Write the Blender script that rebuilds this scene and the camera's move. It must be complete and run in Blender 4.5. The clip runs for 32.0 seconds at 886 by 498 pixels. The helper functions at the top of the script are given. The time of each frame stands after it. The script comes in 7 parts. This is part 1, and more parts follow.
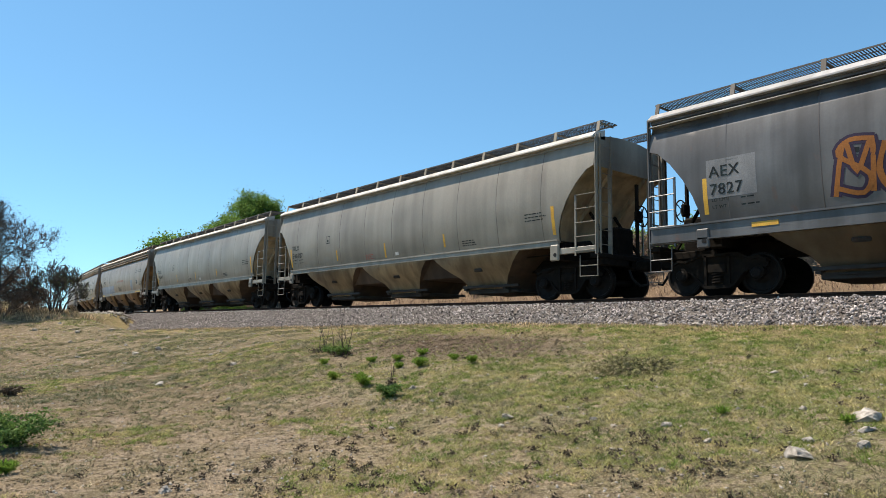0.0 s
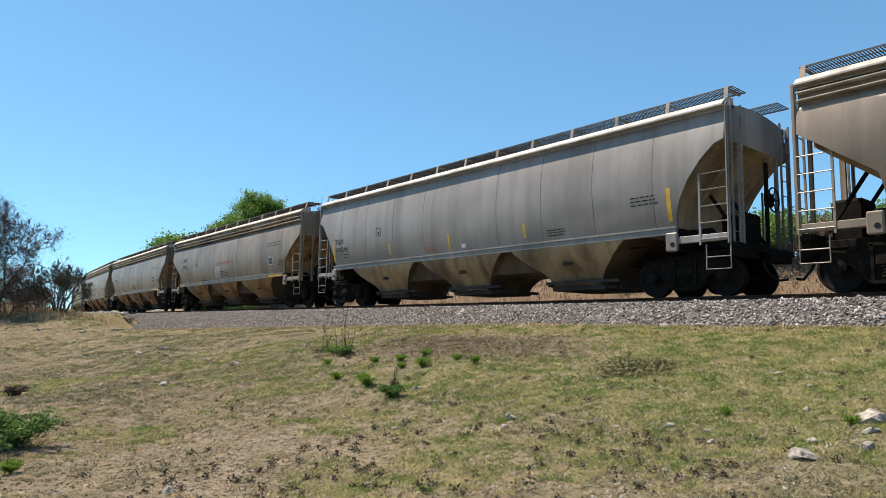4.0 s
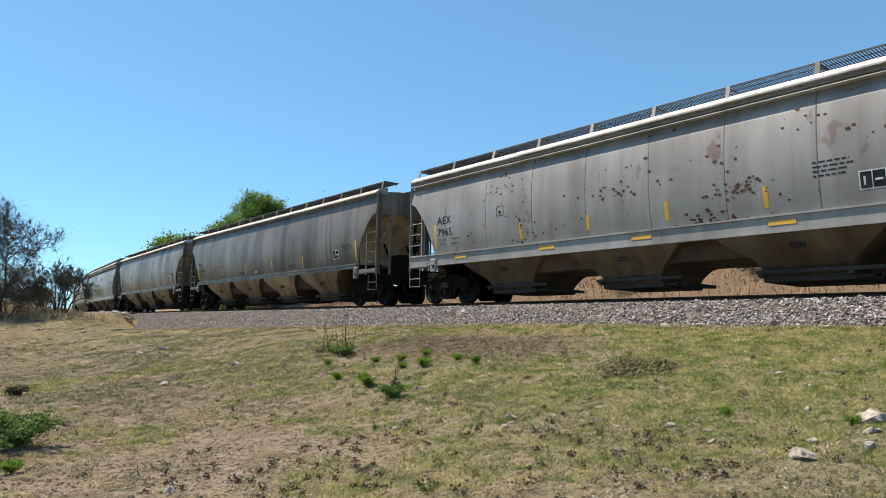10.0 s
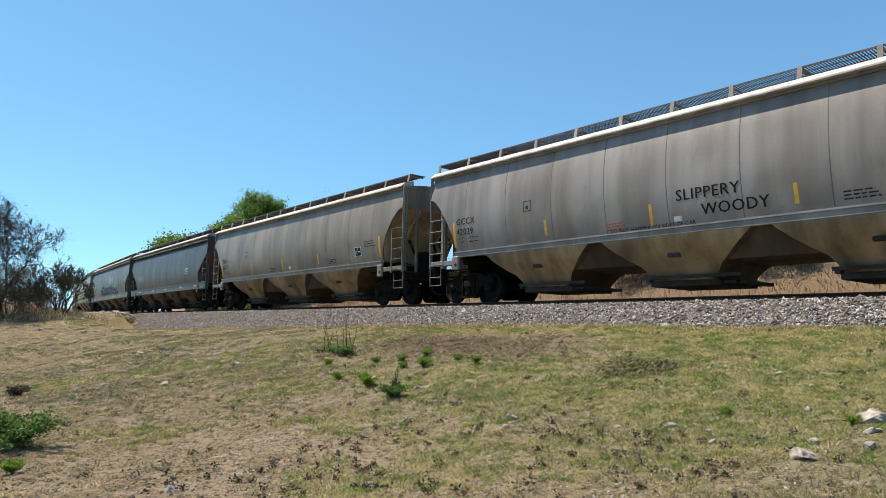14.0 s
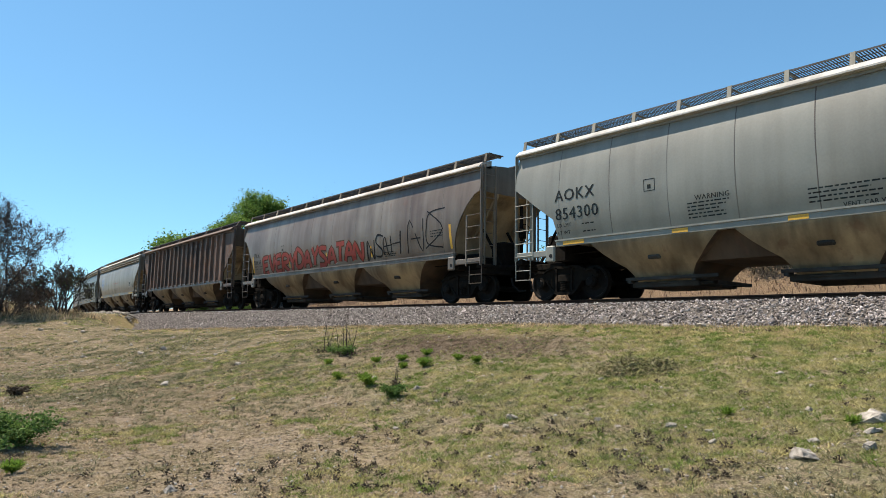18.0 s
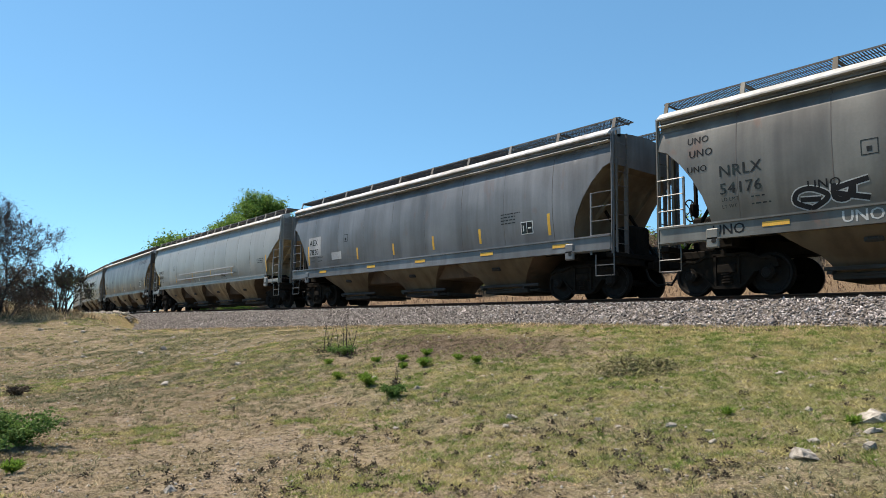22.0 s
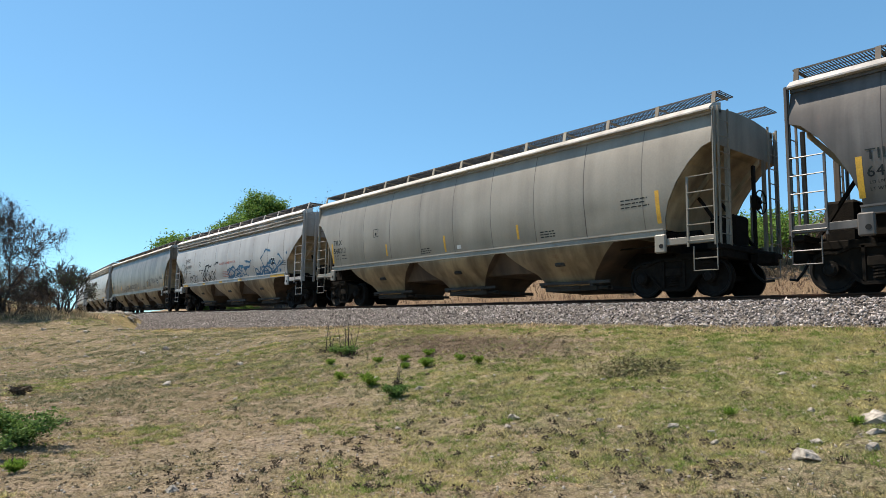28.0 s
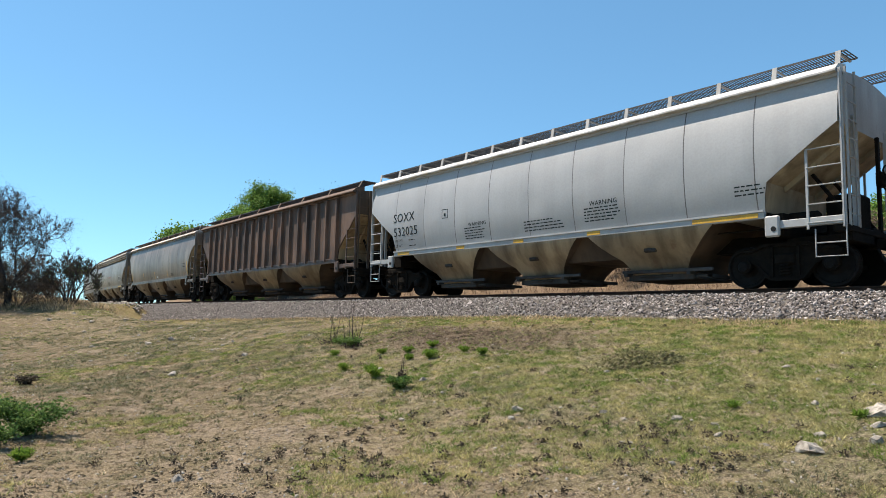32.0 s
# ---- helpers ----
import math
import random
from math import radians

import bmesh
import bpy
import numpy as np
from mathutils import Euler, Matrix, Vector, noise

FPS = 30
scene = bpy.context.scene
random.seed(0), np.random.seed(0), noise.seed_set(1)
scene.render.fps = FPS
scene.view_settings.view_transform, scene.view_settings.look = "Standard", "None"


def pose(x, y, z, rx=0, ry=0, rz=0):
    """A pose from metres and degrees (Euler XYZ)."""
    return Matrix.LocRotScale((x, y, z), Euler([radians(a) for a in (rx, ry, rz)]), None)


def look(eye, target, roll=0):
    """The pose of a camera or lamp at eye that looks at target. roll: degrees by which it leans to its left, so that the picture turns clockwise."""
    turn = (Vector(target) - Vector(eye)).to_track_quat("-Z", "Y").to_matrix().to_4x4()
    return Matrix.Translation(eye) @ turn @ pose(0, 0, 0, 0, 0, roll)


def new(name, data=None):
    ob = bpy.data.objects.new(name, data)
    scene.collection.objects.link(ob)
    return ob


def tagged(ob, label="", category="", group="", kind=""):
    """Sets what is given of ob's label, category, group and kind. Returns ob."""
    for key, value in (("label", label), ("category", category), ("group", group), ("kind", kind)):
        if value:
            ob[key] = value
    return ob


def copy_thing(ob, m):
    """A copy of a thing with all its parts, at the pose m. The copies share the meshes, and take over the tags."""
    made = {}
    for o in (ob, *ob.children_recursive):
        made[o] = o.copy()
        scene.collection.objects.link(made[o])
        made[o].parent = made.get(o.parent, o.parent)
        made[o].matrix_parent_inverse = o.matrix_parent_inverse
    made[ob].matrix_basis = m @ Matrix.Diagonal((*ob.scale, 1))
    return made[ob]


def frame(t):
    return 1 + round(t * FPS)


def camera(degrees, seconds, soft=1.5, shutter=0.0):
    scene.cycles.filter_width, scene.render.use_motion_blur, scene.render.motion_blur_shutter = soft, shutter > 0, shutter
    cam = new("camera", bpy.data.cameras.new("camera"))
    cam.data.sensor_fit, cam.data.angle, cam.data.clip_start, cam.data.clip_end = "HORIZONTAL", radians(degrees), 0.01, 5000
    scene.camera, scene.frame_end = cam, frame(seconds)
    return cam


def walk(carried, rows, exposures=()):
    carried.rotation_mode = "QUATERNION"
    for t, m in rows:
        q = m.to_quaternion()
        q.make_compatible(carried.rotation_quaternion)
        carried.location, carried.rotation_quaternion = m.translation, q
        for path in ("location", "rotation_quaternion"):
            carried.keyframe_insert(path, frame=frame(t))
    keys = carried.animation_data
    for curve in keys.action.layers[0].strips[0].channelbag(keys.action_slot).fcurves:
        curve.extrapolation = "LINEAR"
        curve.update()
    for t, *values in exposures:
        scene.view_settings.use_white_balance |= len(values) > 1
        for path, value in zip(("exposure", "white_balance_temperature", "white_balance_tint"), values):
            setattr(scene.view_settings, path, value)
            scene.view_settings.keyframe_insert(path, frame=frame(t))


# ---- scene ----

EYE = (0.0, -15.390, -0.867)
FOV = 66.89
# seconds, degrees to the left of north, degrees up, degrees of lean
TURNS = [
    (0, 50.171, 6.793, 1.004), (0.5, 50.278, 6.816, 1.076), (1, 50.326, 6.814, 1.077), (1.5, 50.354, 6.812, 1.074),
    (2, 50.360, 6.813, 1.073), (2.5, 50.395, 6.810, 1.080), (3, 50.410, 6.808, 1.077), (3.5, 50.428, 6.809, 1.074),
    (5.5, 50.433, 6.808, 1.081), (6, 50.446, 6.808, 1.074), (7, 50.478, 6.806, 1.061), (8, 50.489, 6.805, 1.071), (9, 50.489, 6.805, 1.071),
    (10, 50.489, 6.805, 1.071), (11, 50.489, 6.805, 1.071), (12, 50.497, 6.805, 1.074), (13, 50.493, 6.805, 1.075),
    (14, 50.529, 6.804, 1.067), (14.5, 50.539, 6.803, 1.065), (16.5, 50.546, 6.802, 1.063), (17, 50.546, 6.802, 1.063),
    (18, 50.545, 6.802, 1.065), (19, 50.549, 6.802, 1.068), (20, 50.545, 6.810, 1.062), (21, 50.544, 6.803, 1.057),
    (22, 50.549, 6.802, 1.068), (23, 50.549, 6.802, 1.068), (24, 50.549, 6.802, 1.068), (25, 50.558, 6.802, 1.066),
    (25.5, 50.549, 6.802, 1.068), (27.5, 50.701, 6.859, 1.073), (28, 50.722, 6.821, 1.123), (28.5, 50.572, 6.773, 1.289),
    (29, 50.911, 6.607, 1.131), (29.5, 51.134, 6.497, 1.154), (30, 50.983, 6.535, 1.108), (30.5, 50.524, 6.696, 1.442),
    (31, 51.267, 6.359, 1.522), (31.5, 51.255, 6.435, 1.549), (32, 51.071, 6.110, 1.347),
]


def aim(left, up, lean):
    a, b = radians(left), radians(up)
    ahead = Vector((-math.sin(a) * math.cos(b), math.cos(a) * math.cos(b), math.sin(b)))
    return look(EYE, Vector(EYE) + ahead, lean)


cam = camera(FOV, 32.0, soft=0.55)
walk(cam, [(t, aim(a, b, c)) for t, a, b, c in TURNS])

# ---- light ----
SUN_TO = Vector((-0.44, -0.225, 0.87)).normalized()
world = bpy.data.worlds.new("daylight")
scene.world = world
world.use_nodes = True
wn = world.node_tree.nodes
wl = world.node_tree.links
sky = wn.new("ShaderNodeTexSky")
sky.sky_type = "NISHITA"
sky.sun_disc = False
sky.sun_elevation = math.asin(SUN_TO.z)
sky.sun_rotation = math.atan2(SUN_TO.x, SUN_TO.y)
sky.altitude = 1900
sky.air_density, sky.dust_density, sky.ozone_density = 1.0, 0.35, 0.5
tint = wn.new("ShaderNodeMix")
tint.data_type, tint.blend_type = "RGBA", "MULTIPLY"
tint.inputs[0].default_value = 1.0
tint.inputs[7].default_value = (0.60, 1.0, 1.21, 1)
haze = wn.new("ShaderNodeGamma")
haze.inputs[1].default_value = 0.68
wl.new(sky.outputs[0], haze.inputs[0])
wl.new(haze.outputs[0], tint.inputs[6])
wl.new(tint.outputs[2], wn["Background"].inputs[0])
wn["Background"].inputs[1].default_value = 0.137
sun_data = bpy.data.lights.new("sun", "SUN")
sun_data.energy, sun_data.angle, sun_data.color = 5.0, radians(0.53), (1.0, 0.88, 0.745)
sun = new("sun", sun_data)
sun.matrix_world = look((0, 0, 60), Vector((0, 0, 60)) - SUN_TO)

scene.view_settings.exposure = 0.91

# ---- materials ----
def mat(name, base, rough=0.7, metal=0.0, second=None, scale=8.0, stretch=(1, 1, 1), bump=0.1, bump_scale=40.0, mix=(0.35, 0.65), fine=None, shift=(0, 0, 0), island=0.0):
    """A surface of two colours mixed by noise at real size, with finer grain and relief."""
    m = bpy.data.materials.new(name)
    m.use_nodes = True
    n, l = m.node_tree.nodes, m.node_tree.links
    b = n["Principled BSDF"]
    b.inputs["Roughness"].default_value, b.inputs["Metallic"].default_value = rough, metal
    co = n.new("ShaderNodeTexCoord")
    mp = n.new("ShaderNodeMapping")
    mp.inputs["Scale"].default_value = stretch
    mp.inputs["Location"].default_value = shift
    l.new(co.outputs["Object"], mp.inputs[0])
    t = n.new("ShaderNodeTexNoise")
    t.inputs["Scale"].default_value, t.inputs["Detail"].default_value = scale, 6
    l.new(mp.outputs[0], t.inputs["Vector"])
    r = n.new("ShaderNodeMapRange")
    r.inputs[1].default_value, r.inputs[2].default_value = mix
    l.new(t.outputs[0], r.inputs[0])
    c = n.new("ShaderNodeMix")
    c.data_type = "RGBA"
    c.inputs[6].default_value = (*base, 1)
    c.inputs[7].default_value = (*(second or [x * 0.7 for x in base]), 1)
    l.new(r.outputs[0], c.inputs[0])
    out = c.outputs[2]
    t2 = n.new("ShaderNodeTexNoise")
    t2.inputs["Scale"].default_value, t2.inputs["Detail"].default_value = bump_scale, 4
    l.new(co.outputs["Object"], t2.inputs["Vector"])
    g = n.new("ShaderNodeHueSaturation")
    k = n.new("ShaderNodeMapRange")
    k.inputs[1].default_value, k.inputs[2].default_value, k.inputs[3].default_value, k.inputs[4].default_value = 0.3, 0.7, 0.85, 1.15
    l.new(t2.outputs[0], k.inputs[0])
    l.new(k.outputs[0], g.inputs["Value"])
    l.new(out, g.inputs["Color"])
    out = g.outputs[0]
    if island:
        geo = n.new("ShaderNodeNewGeometry")
        h2 = n.new("ShaderNodeHueSaturation")
        k2 = n.new("ShaderNodeMapRange")
        k2.inputs[3].default_value, k2.inputs[4].default_value = 1 - island, 1 + island
        l.new(geo.outputs["Random Per Island"], k2.inputs[0])
        l.new(k2.outputs[0], h2.inputs["Value"])
        l.new(out, h2.inputs["Color"])
        out = h2.outputs[0]
    l.new(out, b.inputs["Base Color"])
    if bump:
        bp = n.new("ShaderNodeBump")
        bp.inputs["Strength"].default_value, bp.inputs["Distance"].default_value = bump, 0.02
        l.new(t2.outputs[0], bp.inputs["Height"])
        l.new(bp.outputs[0], b.inputs["Normal"])
    return m


def leafy(name, base, second, island=0.4, trans=0.25, scale=0.6, mix=(0.35, 0.65)):
    """Leaves: thin, a little light passes through, each one of its own tone."""
    m = mat(name, base, 0.6, 0, second, scale, bump=0, island=island, mix=mix)
    n, l = m.node_tree.nodes, m.node_tree.links
    b = n["Principled BSDF"]
    b.inputs["Specular IOR Level"].default_value = 0.1
    tr = n.new("ShaderNodeBsdfTranslucent")
    src = b.inputs["Base Color"].links[0].from_socket
    l.new(src, tr.inputs[0])
    mx = n.new("ShaderNodeMixShader")
    mx.inputs[0].default_value = trans
    l.new(b.outputs[0], mx.inputs[1])
    l.new(tr.outputs[0], mx.inputs[2])
    l.new(mx.outputs[0], n["Material Output"].inputs[0])
    return m


def car_paint(name, base, dirt, amount=0.5, rust=0.1, seed=0, rough=0.42, spot=(0.13, 0.06, 0.035), spot_at=(0.64, 0.70), spot_scale=2.6):
    """Weathered wagon paint: rain streaks down the side, broad grime patches, rust spots, fine grain."""
    m = bpy.data.materials.new(name)
    m.use_nodes = True
    n, l = m.node_tree.nodes, m.node_tree.links
    b = n["Principled BSDF"]
    b.inputs["Roughness"].default_value = rough
    co = n.new("ShaderNodeTexCoord")

    def noise_at(scale, stretch, lo, hi, detail=5):
        mp = n.new("ShaderNodeMapping")
        mp.inputs["Scale"].default_value, mp.inputs["Location"].default_value = stretch, (seed * 7.3, seed * 1.7, seed * 3.1)
        l.new(co.outputs["Object"], mp.inputs[0])
        t = n.new("ShaderNodeTexNoise")
        t.inputs["Scale"].default_value, t.inputs["Detail"].default_value = scale, detail
        l.new(mp.outputs[0], t.inputs["Vector"])
        r = n.new("ShaderNodeMapRange")
        r.inputs[1].default_value, r.inputs[2].default_value = lo, hi
        l.new(t.outputs[0], r.inputs[0])
        return r.outputs[0], t.outputs[0]

    def blend(fac, a, colour, strength=1.0):
        k = n.new("ShaderNodeMath")
        k.operation = "MULTIPLY"
        k.inputs[1].default_value = strength
        l.new(fac, k.inputs[0])
        c = n.new("ShaderNodeMix")
        c.data_type = "RGBA"
        l.new(k.outputs[0], c.inputs[0])
        if isinstance(a, tuple):
            c.inputs[6].default_value = (*a, 1)
        else:
            l.new(a, c.inputs[6])
        c.inputs[7].default_value = (*colour, 1)
        return c.outputs[2]

    broad, _ = noise_at(0.55, (1, 1, 0.8), 0.42, 0.62)
    streak, _ = noise_at(1.6, (1.6, 1, 0.10), 0.42, 0.66)
    spots, _ = noise_at(spot_scale, (1, 1, 0.5), *spot_at, 8)
    runs, _ = noise_at(0.8, (1.5, 1, 0.16), 0.48, 0.60, 7)
    thin, _ = noise_at(3.0, (1.5, 1, 0.07), 0.54, 0.72, 4)
    cloud, _ = noise_at(0.33, (1, 1, 1.5), 0.50, 0.66, 6)
    fine, raw = noise_at(22, (1, 1, 1), 0.3, 0.7)
    out = blend(broad, tuple(base), dirt, amount * 0.75)
    out = blend(streak, out, [x * 0.65 for x in dirt], amount * 0.85)
    out = blend(runs, out, [x * 0.55 for x in dirt], amount * 0.55)
    out = blend(thin, out, [x * 0.5 for x in dirt], amount * 0.45)
    out = blend(cloud, out, [x * 0.4 for x in dirt], amount * 0.6)
    out = blend(spots, out, spot, rust)
    g = n.new("ShaderNodeHueSaturation")
    k = n.new("ShaderNodeMapRange")
    k.inputs[3].default_value, k.inputs[4].default_value = 0.95, 1.05
    l.new(fine, k.inputs[0])
    l.new(k.outputs[0], g.inputs["Value"])
    l.new(out, g.inputs["Color"])
    l.new(g.outputs[0], b.inputs["Base Color"])
    wave, wraw = noise_at(0.9, (1, 1, 0.6), 0.3, 0.7, 3)
    bp = n.new("ShaderNodeBump")
    bp.inputs["Strength"].default_value, bp.inputs["Distance"].default_value = 0.35, 0.05
    l.new(wraw, bp.inputs["Height"])
    l.new(bp.outputs[0], b.inputs["Normal"])
    return m


# darker than grimy steel: the shade under the wagons is in this colour
DARK = mat("grimy_shaded_cast_steel", (0.0065, 0.0058, 0.005), 0.95, 0.0, (0.013, 0.0105, 0.008), 6, bump=0.4)
BLACK = mat("black_rubber", (0.015, 0.015, 0.015), 0.6)
RAIL = mat("rusty_rail_steel", (0.075, 0.042, 0.028), 0.85, 0.0, (0.04, 0.026, 0.019), 5)
# wheel steel, also darkened by the underframe shade
TREAD = mat("worn_shaded_wheel_steel", (0.012, 0.0105, 0.009), 0.7, 0.0, (0.007, 0.006, 0.0055), 9)
GRATE = mat("galvanised_grating", (0.075, 0.073, 0.072), 0.65, 0.2, (0.045, 0.04, 0.036), 3)
LETTER = mat("black_lettering", (0.012, 0.012, 0.014), 0.6, 0, (0.022, 0.035, 0.036), 5, bump=0)
PALE = mat("pale_lettering", (0.62, 0.63, 0.62), 0.6, 0, (0.45, 0.46, 0.45), 5, bump=0)
REDLET = mat("faded_red_lettering", (0.38, 0.09, 0.07), 0.6, 0, (0.3, 0.12, 0.1), 5, bump=0)
BLUELET = mat("blue_lettering", (0.05, 0.16, 0.45), 0.6, 0, (0.09, 0.2, 0.4), 5, bump=0)
YELLOW = mat("yellow_reflector_strip", (0.62, 0.36, 0.03), 0.5, 0, (0.5, 0.27, 0.03), 4, bump=0)
WOODTIE = mat("creosoted_sleeper_timber", (0.09, 0.065, 0.045), 0.85, 0, (0.05, 0.04, 0.03), 6, (0.5, 4, 4))
STONE = mat("grey_ballast_stone", (0.33, 0.30, 0.285), 0.9, 0, (0.14, 0.125, 0.12), 9, island=0.85, bump=0.5)
BED = mat("ballast_gravel_bed", (0.13, 0.115, 0.10), 0.95, 0, (0.06, 0.052, 0.046), 14, bump=0.9, bump_scale=25)
ROCK = mat("pale_limestone_rock", (0.40, 0.37, 0.325), 0.9, 0, (0.21, 0.185, 0.155), 7, bump=0.9, bump_scale=14)
STALK = mat("dark_dead_stalk", (0.045, 0.034, 0.027), 0.9, 0, (0.025, 0.02, 0.017), 9, bump=0)
BARK = mat("grey_brown_bark", (0.10, 0.075, 0.055), 0.9, 0, (0.06, 0.045, 0.035), 9, (1, 1, 0.3), bump=0.6)
TWIG = mat("dry_grey_twig", (0.17, 0.13, 0.10), 0.9, 0, (0.11, 0.085, 0.065), 5, bump=0)
LEAF = leafy("mesquite_leaf", (0.16, 0.26, 0.055), (0.11, 0.19, 0.04), trans=0.4)
WEED2 = leafy("dark_green_weed_leaf", (0.085, 0.15, 0.04), (0.12, 0.19, 0.045), 0.5, 0.3)
LEAF2 = leafy("sparse_olive_leaf", (0.09, 0.11, 0.035), (0.06, 0.075, 0.03))
WEED = leafy("green_weed_leaf", (0.12, 0.21, 0.028), (0.17, 0.24, 0.04), 0.5, trans=0.4)
DRYLEAF = leafy("dry_brown_brush", (0.24, 0.17, 0.12), (0.15, 0.105, 0.075))
STRAW = leafy("dry_straw_grass", (0.57, 0.44, 0.265), (0.25, 0.185, 0.108), 0.45, 0.25, 4.0, (0.42, 0.58))
for dull in (DARK, BLACK, RAIL, TREAD, BED, WOODTIE, STONE, ROCK):
    dull.node_tree.nodes["Principled BSDF"].inputs["Specular IOR Level"].default_value = 0.12
BLADE = leafy("short_green_grass", (0.155, 0.205, 0.050), (0.39, 0.345, 0.155), 0.5, 0.3, 2.6, (0.42, 0.60))
FIELD = leafy("pinkish_dry_field_grass", (0.33, 0.235, 0.165), (0.20, 0.135, 0.095), 0.5, 0.2, 1.2)
TUFT = leafy("olive_grass_tuft", (0.11, 0.125, 0.055), (0.24, 0.215, 0.12), 0.5, 0.2, 4.0, (0.42, 0.58))
MATWEED = leafy("grey_green_mat_weed", (0.12, 0.13, 0.068), (0.26, 0.235, 0.14), 0.5, 0.2, 5.0, (0.42, 0.58))
GREYWEED = leafy("grey_green_cut_weeds", (0.28, 0.23, 0.14), (0.19, 0.19, 0.085), 0.7, 0.25)
SCRUB = leafy("dark_brown_scrub_leaf", (0.12, 0.085, 0.06), (0.07, 0.052, 0.038))
TWIGS = leafy("fine_thorn_twigs", (0.10, 0.078, 0.068), (0.06, 0.05, 0.045), 0.4, 0.1)
THORN = mat("dark_thorn_bark", (0.065, 0.05, 0.045), 0.9, 0, (0.045, 0.036, 0.032), 5, bump=0)

# ---- building helpers ----
def mesh_from(name, verts, faces, material=None, smooth=False):
    me = bpy.data.meshes.new(name)
    me.from_pydata([tuple(map(float, v)) for v in verts], [], [tuple(map(int, f)) for f in faces])
    if material:
        me.materials.append(material)
    if smooth:
        me.shade_smooth()
    me.update()
    return me


def mesh_fast(name, verts, faces, material, smooth=False):
    """A mesh from numpy arrays: verts (n, 3) and faces (m, k), all of k corners."""
    me = bpy.data.meshes.new(name)
    k = faces.shape[1]
    me.vertices.add(len(verts))
    me.vertices.foreach_set("co", np.ascontiguousarray(verts, np.float32).ravel())
    me.loops.add(faces.size)
    me.loops.foreach_set("vertex_index", np.ascontiguousarray(faces, np.int32).ravel())
    me.polygons.add(len(faces))
    me.polygons.foreach_set("loop_start", np.arange(0, faces.size, k, dtype=np.int32))
    me.polygons.foreach_set("loop_total", np.full(len(faces), k, np.int32))
    me.update(calc_edges=True)
    me.validate()
    if smooth:
        me.shade_smooth()
    me.materials.append(material)
    return me


